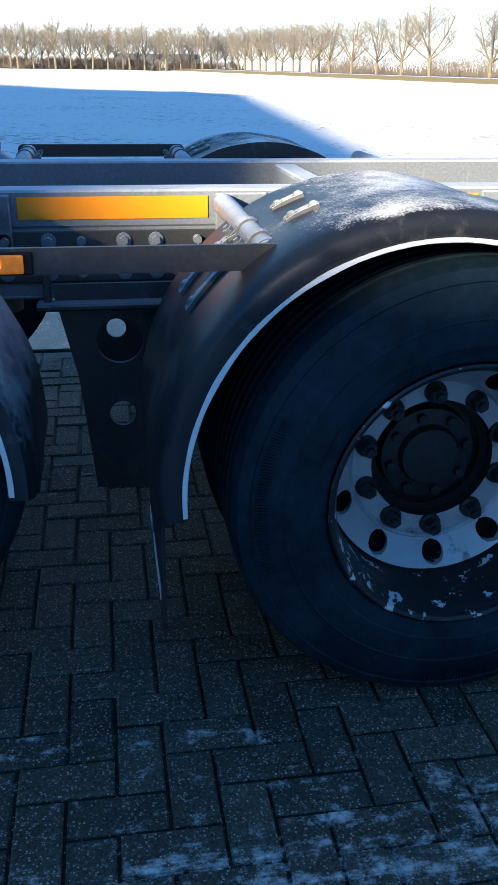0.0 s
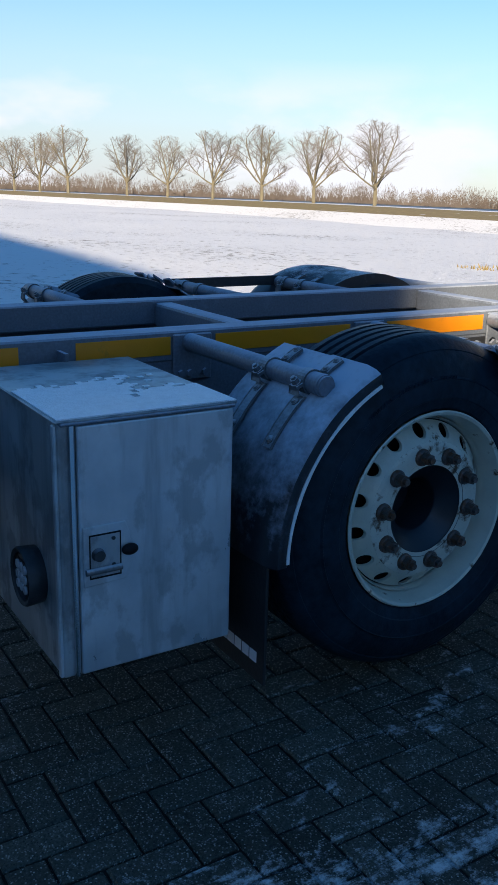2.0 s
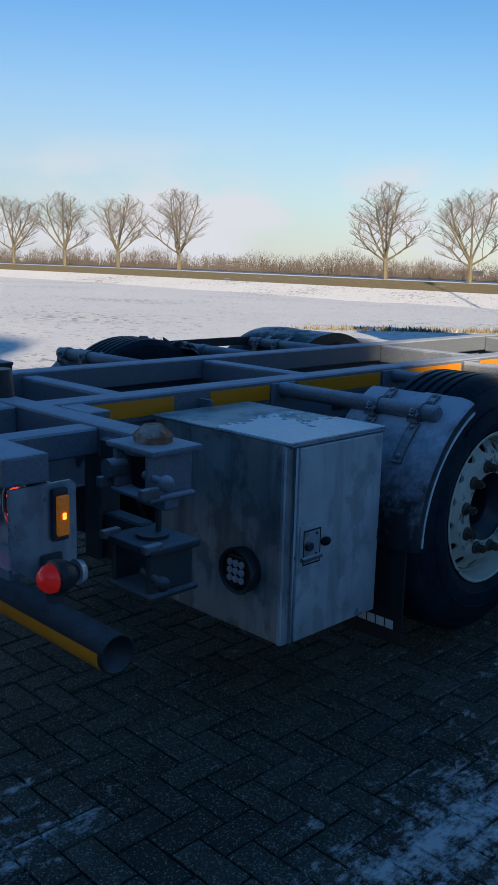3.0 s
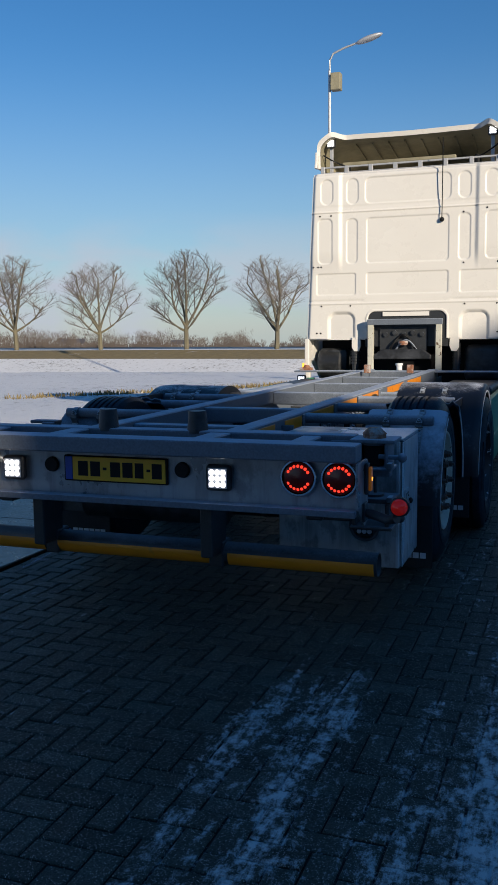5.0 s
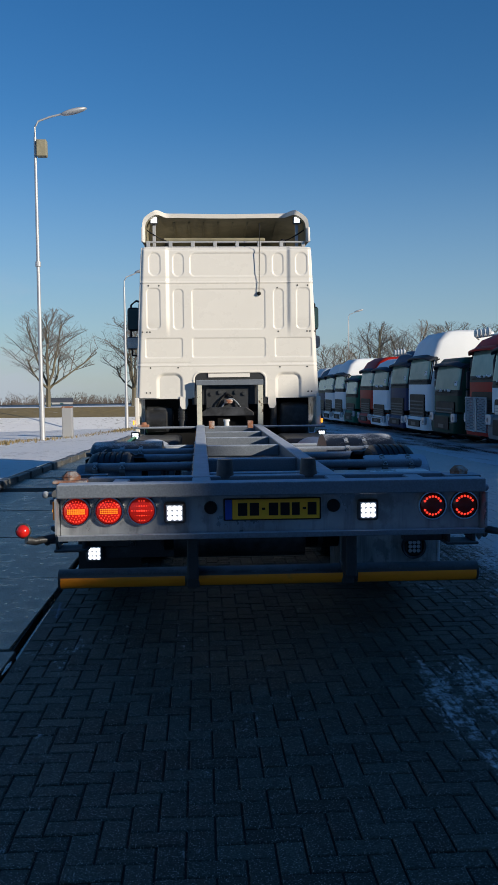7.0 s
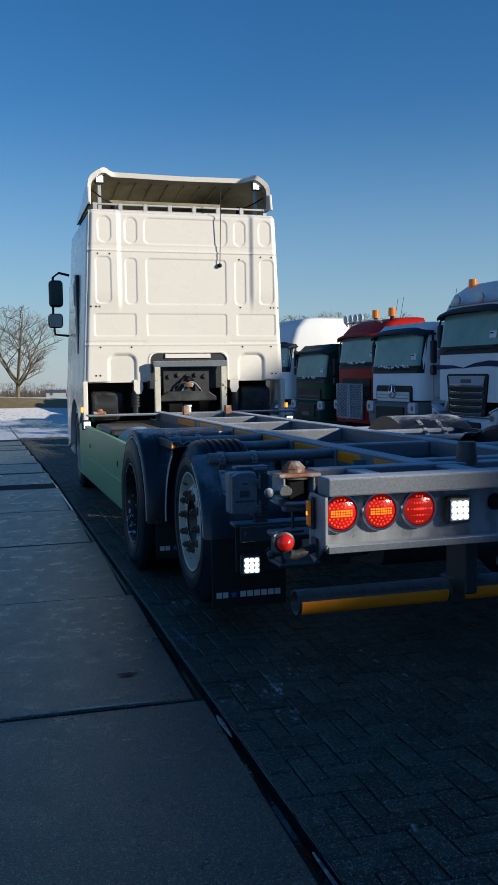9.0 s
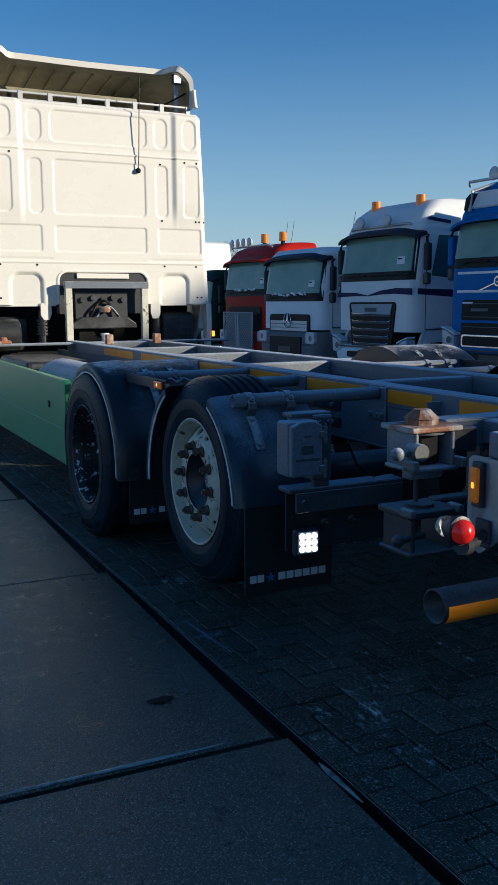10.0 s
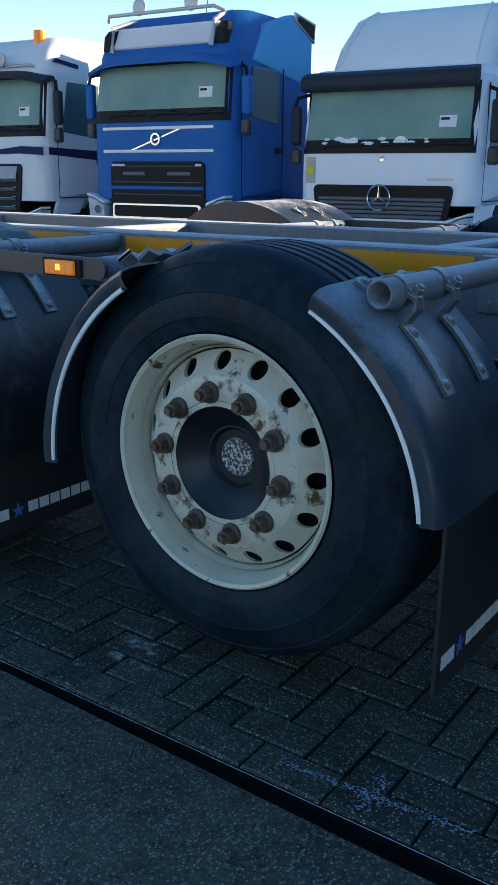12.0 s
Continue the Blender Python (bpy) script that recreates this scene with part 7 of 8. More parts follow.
    part("notice_print", box((sx + 0.02, front_y(zn + 0.1, p) - 0.0275, zn + 0.085), (sx + 0.13, front_y(zn + 0.1, p) - 0.020, zn + 0.115)), "ink", ob)
    for x in (-0.85, -0.1, 0.55):
        b = bmesh.new()
        add_tube(b, (x, front_y(g0, p) - 0.03, sill + 0.05), (x + 0.42, front_y(g0 + 0.1, p) - 0.045, sill + 0.13), 0.010, seg=6)
        add_box(b, (x + 0.05, front_y(g0, p) - 0.05, sill + 0.075), (x + 0.60, front_y(g0, p) - 0.035, sill + 0.105), 0.003)
        part("wiper", b, "ink", ob)
    if p.get("snowy"):
        b = bmesh.new()
        rng = random.Random(p["snowy"])
        for k in range(26):
            x = (-0.45 if k % 2 else 0.28) + rng.gauss(0, 0.16)
            r = rng.uniform(0.015, 0.055)
            bmesh.ops.create_icosphere(b, subdivisions=1, radius=r, matrix=Matrix.Translation((x, front_y(g0 + 0.05, p) - 0.03, sill + 0.10 + rng.uniform(0, 0.06))) @ Matrix.Diagonal((1.6, 0.5, 0.6, 1)))
        tagged(part("screen_snow", smooth(b), "snow", ob), "snow left on the wipers", kind="stuff")
    # visor
    if p.get("visor", True):
        yv = front_y(head, p)
        if p.get("visor") == "blade":
            b = bmesh.new()
            rows = []
            for k in range(17):
                x = -1.24 + 2.48 * k / 16
                e = (abs(x) / 1.24) ** 4
                rows.append([b.verts.new((x, yv + dy + 0.16 * e, head + dz - 0.10 * e)) for dy, dz in ((0.01, 0.05), (-0.25, -0.02), (-0.26, 0.025), (-0.10, 0.10), (0.02, 0.12))])
            for q, r in zip(rows, rows[1:]):
                for k in range(5):
                    b.faces.new((q[k], r[k], r[(k + 1) % 5], q[(k + 1) % 5]))
            b.faces.new(rows[0]); b.faces.new(rows[-1][::-1])
            bmesh.ops.recalc_face_normals(b, faces=b.faces)
            smooth(b, 35)
        else:
            b = prism([(yv - 0.02, head - 0.06), (yv - 0.17, head - 0.05), (yv - 0.205, head - 0.01), (yv - 0.21, head + 0.08), (yv - 0.16, head + 0.135), (yv - 0.02, head + 0.19)], -1.18, 1.18, "YZ", 0.02)
        part("sun_visor", b, paint(p.get("visorname", "visor_black"), p.get("visorcolor", (0.03, 0.035, 0.045))), ob)
    if p.get("roofpanel"):
        for sg in (1, -1):
            rt = top + p["rise"]
            part("roof_side_deflector", prism([(0.62, top - 0.10), (L + 0.06, top - 0.34), (L + 0.06, rt - 0.02), (L - 0.55, rt + 0.02), (0.95, rt - 0.20)], sg * 1.06, sg * 1.215, "YZ", 0.03), paint("light_blue", (0.05, 0.38, 0.68)), ob, "light blue upper side")
            mesh = part("mesh_frame", prism([(L - 0.52, rt - 0.06), (L + 0.10, rt - 0.30), (L + 0.12, rt - 0.02), (L - 0.50, rt + 0.06)], sg * 1.19, sg * 1.235, "YZ", 0.012), "chrome", ob, "bright frame")
            part("mesh_panel", prism([(L - 0.44, rt - 0.055), (L + 0.06, rt - 0.255), (L + 0.075, rt - 0.05), (L - 0.42, rt + 0.015)], sg * 1.20, sg * 1.242, "YZ", 0.006), "ink", mesh, "black mesh panel")
        zr = top + 0.16
        b = prism([(front_y(top, p) + 0.02, zr - 0.05), (front_y(top, p) + 0.05, zr - 0.08), (front_y(top, p) + 0.24, zr + 0.22), (front_y(top, p) + 0.16, zr + 0.22)], -0.86, 0.86, "YZ", 0.01)
        part("roof_panel", b, paint("panel_grey", (0.62, 0.65, 0.68)), ob, "pale roof panel")
        for sg in (1, -1):
            part("roof_pod", loft([plan_ring(0.10, 0.0, 0.30, 0.0, 0.05, 0.05), plan_ring(0.09, 0.03, 0.32, 0.20, 0.05, 0.05), plan_ring(0.06, 0.10, 0.30, 0.28, 0.04, 0.04)]), "ink", ob, "black roof pod").matrix_basis = pose(sg * 0.98, front_y(top, p) + 0.02, top + 0.08)
            part("panel_strut", sweep([(sg * 0.86, front_y(top, p) - 0.02, top + 0.04), (sg * 0.88, front_y(top, p) + 0.06, zr + 0.22), (sg * 0.80, front_y(top, p) + 0.30, zr + 0.30), (sg * 0.74, front_y(top, p) + 0.75, zr + 0.42)], 0.035, 8), "pole", ob, "bright roof tube")
        part("lower_grille_frame", prism(rounded_rect(-0.80, 0.80, gz_low(p) - 0.02, gz_low(p) + 0.20, 0.05), -0.062, -0.02, "XZ", 0.008), "chrome", ob, "bright grille frame")
        part("lower_grille_mesh", prism(rounded_rect(-0.76, 0.76, gz_low(p) + 0.01, gz_low(p) + 0.17, 0.04), -0.066, -0.03, "XZ", 0.004), "ink", ob)
    # grille, bumper, lamps
    gz0, gz1 = p["grille"]
    gw, taper = p.get("gw", 0.84), p.get("taper", 0.0)
    outline = [(x * (1 - taper * (gz1 - z) / (gz1 - gz0)), z) for x, z in rounded_rect(-gw, gw, gz0, gz1, 0.08)]
    part("grille", prism(outline, -0.030, 0.02, "XZ", 0.008), p.get("grillemat", "ink"), ob, "dark grille")
    if p.get("emblem") == "slash":
        zm = gz0 + 0.56 * (gz1 - gz0)
        part("grille_band", box((-gw + 0.01, -0.038, zm - 0.025), (gw - 0.01, -0.026, zm + 0.02), 0.004), col, ob)
        for sg in (1, -1):
            part("grille_slot", box((sg * 0.40 - 0.20, -0.040, zm + 0.17), (sg * 0.40 + 0.20, -0.028, zm + 0.22), 0.006), "blade", ob)
        for z in (zm + 0.07, zm + 0.29, zm - 0.10):
            part("grille_rib", box((-gw + 0.05, -0.036, z), (gw - 0.05, -0.026, z + 0.012), 0.003), "blade", ob)
        part("name_mark", box((-gw + 0.03, -0.036, gz1 - 0.065), (-gw + 0.27, -0.028, gz1 - 0.035)), "white_ink", ob, "small pale bar")
        part("model_mark", box((gw - 0.15, -0.036, gz1 - 0.065), (gw - 0.05, -0.028, gz1 - 0.035)), "white_ink", ob, "small pale bar")
    bars = p.get("bars", 4)
    for k in range(bars):
        z = gz0 + 0.06 + (gz1 - gz0 - 0.2) * k / bars
        we = gw * (1 - taper * (gz1 - z) / (gz1 - gz0)) - 0.07
        part("grille_bar", box((-we, -0.052, z), (we, -0.028, z + p.get("barh", 0.045)), 0.012, 2), p.get("barmat", "black"), ob)
        if p.get("slats"):
            part("grille_slat", sweep([(-we + 0.01, -0.045, z + 0.075), (-we + 0.09, -0.056, z + 0.05), (we - 0.09, -0.056, z + 0.05), (we - 0.01, -0.045, z + 0.075)], 0.009, 6), "chrome", ob, "bright slat edge")
    if p.get("emblem") == "star":
        b = lathe([(0, 0.155), (0.02, 0.165), (0.03, 0.155), (0.02, 0.145)], 36)
        for k in range(3):
            a = radians(90 + 120 * k)
            add_tube(b, (0.015, 0, 0), (0.015, 0.15 * math.cos(a), 0.15 * math.sin(a)), 0.020, 0.004, seg=6)
        bmesh.ops.transform(b, matrix=pose(0, -0.055, (gz0 + gz1) / 2 + 0.08, 0, 0, -90), verts=b.verts)
        part("badge", b, "chrome", ob, "round chrome badge")
    elif p.get("emblem") == "slash":
        ze = sill - 0.25
        b = lathe([(0, 0.075), (0.018, 0.085), (0.018, 0.06), (0, 0.055)], 28)
        bmesh.ops.transform(b, matrix=pose(0, -0.02, ze, 0, 0, -90), verts=b.verts)
        part("badge", b, "chrome", ob, "round chrome badge")
        for z in (sill - 0.12, sill - 0.43):
            part("bright_strip", box((-0.98, -0.014, z), (0.98, 0.01, z + 0.042), 0.005), "white_edge", ob, "white strip")
        b = box((-0.52, -0.012, -0.010), (0.52, 0.004, 0.010))
        bmesh.ops.transform(b, matrix=pose(0, 0, ze, 0, -18, 0), verts=b.verts)
        part("slash_bar", b, "chrome", ob)
    elif p.get("emblem") == "word":
        part("name_panel", prism([(-0.60, gz1 - 0.27), (0.60, gz1 - 0.27), (0.67, gz1 - 0.04), (-0.67, gz1 - 0.04)], -0.046, -0.028, "XZ", 0.008), paint("silver", (0.38, 0.40, 0.42)), ob, "silver name panel")
        part("name_bar", box((-0.19, -0.052, gz1 - 0.19), (0.19, -0.042, gz1 - 0.11)), "roof", ob, "dark bar")
    if p.get("wave"):
        navy = paint("stripe_navy", (0.010, 0.018, 0.075))
        zs0 = sill - 0.33
        wave = [(-1.20, zs0 + 0.10), (-0.55, zs0 + 0.085), (-0.15, zs0 + 0.03), (0.25, zs0 + 0.12), (0.75, zs0 + 0.165), (1.20, zs0 + 0.15), (1.20, zs0 + 0.03), (0.70, zs0 + 0.055), (0.25, zs0 + 0.045), (-0.15, zs0 + 0.015), (-0.55, zs0 + 0.02), (-1.20, zs0)]
        part("front_stripe", prism(wave, -0.010, 0.01, "XZ"), navy, ob, "dark blue wave stripe")
        for s in (1, -1):
            part("side_stripe", prism([(0.12, zs0 + 0.04), (1.2, zs0 - 0.02), (L, zs0 - 0.06), (L, zs0 + 0.10), (1.0, zs0 + 0.13), (0.12, zs0 + 0.15)], s * 1.222, s * 1.241, "YZ"), navy, ob, "dark blue wave stripe")
            part("roof_stripe", prism([(0.35, top + 0.16), (0.9, top + 0.10), (0.9, top + 0.16), (0.4, top + 0.21)], s * 1.13, s * 1.20, "YZ"), navy, ob, "dark blue stripe")
    if p.get("decal"):
        part("corner_vent", box((-1.10, -0.012, gz1 + 0.02), (-0.96, 0.01, sill - 0.06), 0.006), paint("vent_cream", (0.45, 0.43, 0.36)), ob, "cream corner panel")
        b = lathe([(0, 0.05), (0.004, 0.048), (0.005, 0.0)], 20)
        part("round_sticker", b, paint("sticker_yellow", (0.75, 0.62, 0.02)), ob, "round yellow sticker").matrix_basis = pose(-1.03, -0.013, gz1 + 0.18, 0, 0, -90)
        b = lathe([(0, 0.034), (0.006, 0.03), (0.004, 0.0)], 20)
        part("small_badge", b, "chrome", ob, "small round badge").matrix_basis = pose(0.0, -0.008, sill - 0.09, 0, 0, -90)
        part("model_mark", box((0.62, -0.006, gz1 + 0.06), (0.95, 0.004, gz1 + 0.09)), "pole", ob, "small grey bar")
    bz0 = 0.32
    b = loft([plan_ring(1.20, -0.10, 1.0, bz0, 0.25), plan_ring(1.245, -0.12, 1.0, bz0 + 0.2, 0.25), plan_ring(1.245, -0.10, 1.0, gz0 - 0.02, 0.25), plan_ring(1.23, -0.02, 1.0, gz0 + 0.06, 0.25)])
    part("bumper", smooth(b, 40), paint(p.get("bumpername", p["name"]), p.get("bumpercolor", p["color"])), ob)
    part("bumper_seam", box((-1.0, -0.128, bz0 + 0.30), (1.0, -0.118, bz0 + 0.33), 0.004), "steel_dark", ob)
    part("bumper_grille", prism(rounded_rect(-0.66, 0.66, bz0 + 0.10, gz0 - 0.06, 0.05), -0.145, -0.09, "XZ", 0.006), "ink", ob)
    part("plate", box((-0.26, -0.152, bz0 + 0.14), (0.26, -0.144, bz0 + 0.25)), "plate" if p.get("plated") else "steel_dark", ob)
    for s in (1, -1):
        hz = gz0 + p.get("lampup", 0.0)
        if p.get("lamp") == "slant":                                               # a lamp drawn back round the corner
            b = prism([(s * 0.90, hz - 0.24), (s * 1.20, hz - 0.20), (s * 1.225, hz + 0.10), (s * 1.10, hz + 0.07), (s * 0.93, hz - 0.02)], -0.118, 0.10, "XZ", 0.015)
            part("lamp_brow", prism([(s * 0.91, hz + 0.00), (s * 1.10, hz + 0.085), (s * 1.24, hz + 0.12), (s * 1.24, hz + 0.155), (s * 0.92, hz + 0.05)], -0.122, 0.08, "XZ", 0.01), paint("lamp_white", (0.7, 0.72, 0.74)), ob, "bright lamp brow")
        else:
            b = prism(rounded_rect(s * 1.0 - 0.18, s * 1.0 + 0.18, hz - 0.20, hz + 0.06, 0.07), -0.130, -0.04, "XZ", 0.02)
        lamp = part("headlamp", b, "headlamp_glass", ob, "clear headlamp")
        part("lamp_inset", lathe([(0, 0.055), (0.006, 0.06), (0.008, 0.05), (0.004, 0.0)], 20), "blade", lamp).matrix_basis = pose(s * 1.03, -0.128, hz - 0.08, 0, 0, -90)
        # side windows, doors, arches, wheels, mirrors
        x = s * 1.236
        part("side_window", prism([(0.42 + front_y(sill + .1, p), sill + 0.06), (1.32, sill - 0.02), (1.32, head - 0.04), (0.50 + front_y(head, p), head - 0.04)], x - s * 0.10, x - s * 0.008 + s * 0.012, "YZ", 0.01), "side_glass", ob, "greenish side window")
        b = bmesh.new()
        for y in (0.30, 1.42):
            add_box(b, (x - s * 0.01, y, 1.0), (x + s * 0.003, y + 0.012, head))
        add_box(b, (x - s * 0.01, 0.30, 1.0), (x + s * 0.003, 1.43, 1.012))
        part("door_gap", b, "ink", ob)
        part("door_handle", box((x, 1.20, sill - 0.42), (x + s * 0.02, 1.38, sill - 0.33), 0.01), "ink", ob)
        o = [(0.45, 0.55), (0.45, 0.75)] + [(1.32 + 0.62 * math.cos(radians(a)), 0.5 + 0.62 * math.sin(radians(a))) for a in range(155, 24, -12)] + [(2.1, 0.75), (2.1, 1.0), (0.3, 1.0), (0.1, 0.55)]
        part("lower_side", prism(o, s * 1.17, s * 1.235, "YZ"), col, ob)
        w = tyre_mesh(0.30)
        bmesh.ops.transform(w, matrix=pose(s * 1.18, 1.32, 0.48, 0, 0, 0 if s > 0 else 180), verts=w.verts)
        part("tyre", w, "rubber", ob)
        w = lathe([(-0.02, 0.30), (-0.05, 0.25), (-0.06, 0.15), (0.02, 0.12), (0.04, 0.0)], 32)
        bmesh.ops.transform(w, matrix=pose(s * 1.18, 1.32, 0.48, 0, 0, 0 if s > 0 else 180), verts=w.verts)
        part("rim", smooth(w, 40), "rim_dark", ob)
        ma = part("mirror_arm", sweep([(s * 1.22, 0.35, head - 0.05), (s * 1.36, 0.20, head - 0.10), (s * 1.40, 0.18, head - 0.25)], 0.025, 8), "ink", ob)
        part("mirror", box((s * 1.31, 0.15, head - 0.70), (s * 1.45, 0.27, head - 0.20), 0.04, 3), paint(p.get("mirrorname", "visor_black"), p.get("mirrorcolor", (0.03, 0.035, 0.045))), ma, "mirror housing")
        part("lower_mirror", box((s * 1.30, 0.15, head - 0.96), (s * 1.44, 0.27, head - 0.74), 0.04, 3), "black", ma)
    # roof lamps
    rt = top + (p["rise"] * 0.35 if p["roof"] == "high" else 0.10)
    for x in p.get("spots", ()):
        b = lathe([(0.0, 0.05), (0.05, 0.10), (0.09, 0.115), (0.10, 0.10), (0.095, 0.0)], 24)
        yy = front_y(top, p) + p.get("spotback", 0.0)
        bmesh.ops.transform(b, matrix=pose(x, yy, p.get("spotz", rt), 0, 0, -90), verts=b.verts)
        part("spot_lamp", smooth(b, 40), "lens", ob, "round roof spot lamp")
    if p.get("spots"):
        z = p.get("spotz", rt) - 0.10
        part("lamp_rail", sweep([(-1.0, front_y(top, p) + 0.10, z - 0.05), (-0.9, front_y(top, p), z), (0.9, front_y(top, p), z), (1.0, front_y(top, p) + 0.10, z - 0.05)], 0.025, 8), "pole", ob, "tubular roof lamp rail")
    for x in p.get("beacons", ()):
        z = p.get("beaconz", top + 0.12)
        b = bmesh.new()
        add_tube(b, (x, front_y(top, p) + 0.45, z - 0.08), (x, front_y(top, p) + 0.45, z), 0.05, seg=14)
        part("beacon_foot", b, "ink", ob)
        b = bmesh.new()
        add_tube(b, (x, front_y(top, p) + 0.45, z), (x, front_y(top, p) + 0.45, z + 0.22), 0.10, 0.09, seg=18)
        part("beacon", smooth(b, 40), "amber", ob, "amber roof beacon")
    for x in p.get("whips", ()):
        part("whip_antenna", sweep([(x, 0.9, top), (x + 0.05, 1.0, top + 0.5), (x + 0.08, 1.05, top + 0.9)], 0.006, 6), "ink", ob)
    if p.get("guard"):                                                              # bull bar of wire mesh
        for s in (1, -1):
            frame_pts = [(s * 0.05, -0.22, 0.45), (s * 0.75, -0.20, 0.45), (s * 0.75, -0.22, 1.35), (s * 0.05, -0.24, 1.35), (s * 0.05, -0.22, 0.45)]
            half_bar = part("bull_bar", sweep(frame_pts, 0.028, 8), "pole", ob, "galvanised mesh bull bar")
            lo, hi = min(s * 0.05, s * 0.75), max(s * 0.05, s * 0.75)
            for k in range(-7, 8):
                for d in (1, -1):
                    xa, xb = s * 0.40 + k * 0.09 - d * 0.45, s * 0.40 + k * 0.09 + d * 0.45
                    ts = sorted(((lo - xa) / (xb - xa), (hi - xa) / (xb - xa)))
                    t0, t1 = max(0, ts[0]), min(1, ts[1])
                    if t1 - t0 > 0.05:
                        part("mesh_wire", tube((xa + (xb - xa) * t0, -0.215, 0.45 + 0.9 * t0), (xa + (xb - xa) * t1, -0.215, 0.45 + 0.9 * t1), 0.009, seg=5), "pole", half_bar)
    # black box added to stop light passing beneath the truck
    part("underbody", box((-1.12, 0.70, 0.16), (1.12, 6.2, 0.92), 0.05), "ink", ob, "dark box blocking the light under the truck")
    part("chassis", box((-0.45, 1.9, 0.55), (0.45, 6.5, 0.95), 0.01), "ink", ob)
    part("rear_tyre", smooth(lathe([(-1.2, 0.3), (-1.2, 0.5), (1.2, 0.5), (1.2, 0.3)], 32, closed=True), 30), "rubber", ob).location = (0, 5.2, 0.5)
    return ob


WHITE, BLUE = (0.78, 0.79, 0.80), (0.002, 0.120, 0.37)
base = dict(top=2.75, sill=1.72, head=2.62, rake=0.14, grille=(0.80, 1.40), rise=0.6, roof="low", visor="blade")
KINDS = [
    # nearest first
    ((7.64, 6.05), "white truck with a tall pale roof spoiler and a round badge", dict(base, name="white", color=WHITE, sill=1.60, head=2.40, top=2.50, roof="spoiler", grille=(0.72, 1.19), gw=0.98, taper=0.07, emblem="star", bars=5, barmat="blade", snowy=3, decal=True, lamp="slant", visor="thick")),
    ((7.05, 9.21), "blue truck with two round roof lamps and white front strips", dict(base, name="blue", color=BLUE, sill=2.03, head=2.78, top=2.92, rise=0.60, roof="high", grille=(0.66, 1.48), emblem="slash", bars=0, roofpanel=True, lamp="slant", lampup=0.22, visor="blade", visorname="blue", visorcolor=BLUE, spots=(-0.45, 0.45), spotz=3.55, spotback=0.20, whips=(0.1,), mirrorname="blue", mirrorcolor=BLUE)),
    ((6.94, 12.60), "white truck with amber roof beacons and a dark blue stripe", dict(base, name="white2", color=(0.70, 0.71, 0.71), sill=1.95, head=2.80, top=2.88, rise=0.60, roof="high", grille=(0.60, 1.52), emblem="word", wave=True, bars=5, slats=True, gw=0.76, taper=0.16, lamp="slant", lampup=0.12, visor="blade", spots=(-0.5, 0.35), spotz=3.08, beacons=(-0.70, 0.70), beaconz=3.32)),
    ((6.83, 15.70), "white low-roofed truck with a round badge", dict(base, name="white", color=WHITE, sill=1.58, head=2.48, top=2.56, emblem="star", bars=3, barmat="pole", barh=0.075, grille=(0.85, 1.28), visor="blade", snowy=5, whips=(0.9,), bumpername="grey", bumpercolor=(0.16, 0.165, 0.17))),
    ((7.22, 18.80), "red truck with a mesh bull bar, roof lamps and amber beacons", dict(base, name="red", color=(0.38, 0.014, 0.008), sill=1.78, head=2.62, top=2.72, rise=0.36, length=1.45, roof="high", grille=(0.85, 1.50), bars=5, barmat="ink", spots=(-0.75, -0.45, -0.15, 0.15), spotz=3.10, beacons=(0.0, 0.9), beaconz=3.10, guard=True, visorname="red", visorcolor=(0.38, 0.014, 0.008), snowy=8, whips=(0.3, 0.6))),
    ((7.08, 22.0), "dark green low-cabbed truck with a snowy screen", dict(base, name="green", color=(0.005, 0.040, 0.026), sill=1.45, head=2.34, top=2.42, grille=(0.85, 1.25), bars=2, snowy=9)),
    ((6.98, 25.1), "white high-roofed truck with a dark grille", dict(base, name="white", color=WHITE, sill=1.85, head=2.70, top=2.80, rise=0.8, roof="high", grille=(0.70, 1.50), bars=5)),
    ((7.0, 28.2), "dark blue truck with roof lamps", dict(base, name="navy", color=(0.008, 0.024, 0.085), sill=1.78, head=2.60, top=2.68, rise=0.5, roof="high", grille=(0.70, 1.40), bars=5, spots=(-0.6, -0.2, 0.2, 0.6), spotz=3.1)),
    ((6.92, 31.3), "white truck with a dark lower grille", dict(base, name="white", color=WHITE, sill=1.75, head=2.55, top=2.62, rise=0.4, roof="high", grille=(0.65, 1.15), bars=4, snowy=4)),
    ((6.95, 34.4), "red truck with a black roof lamp bar", dict(base, name="darkred", color=(0.34, 0.016, 0.009), sill=1.80, head=2.62, top=2.72, rise=0.5, roof="high", grille=(0.7, 1.4), bars=5, visorname="visor_black")),
    ((6.8, 37.5), "bright green truck with a low cab", dict(base, name="green2", color=(0.01, 0.11, 0.07), sill=1.5, head=2.30, top=2.38, grille=(0.8, 1.2), bars=2)),
    ((6.72, 40.6), "white truck with a high roof", dict(base, name="white", color=WHITE, sill=1.8, head=2.65, top=2.75, rise=0.7, roof="high", grille=(0.7, 1.4), bars=4)),
    ((6.64, 43.7), "white truck with a high roof", dict(base, name="white", color=WHITE, sill=1.8, head=2.65, top=2.75, rise=0.6, roof="high", grille=(0.7, 1.4), bars=4)),
    ((6.68, 46.8), "dark blue truck with a snowy roof", dict(base, name="navy", color=(0.008, 0.024, 0.085), sill=1.8, head=2.65, top=2.75, rise=0.5, roof="high", grille=(0.7, 1.4), bars=4)),
    ((6.6, 49.9), "white truck with a high roof", dict(base, name="white", color=WHITE, sill=1.8, head=2.65, top=2.75, rise=0.6, roof="high", grille=(0.7, 1.4), bars=4)),
]
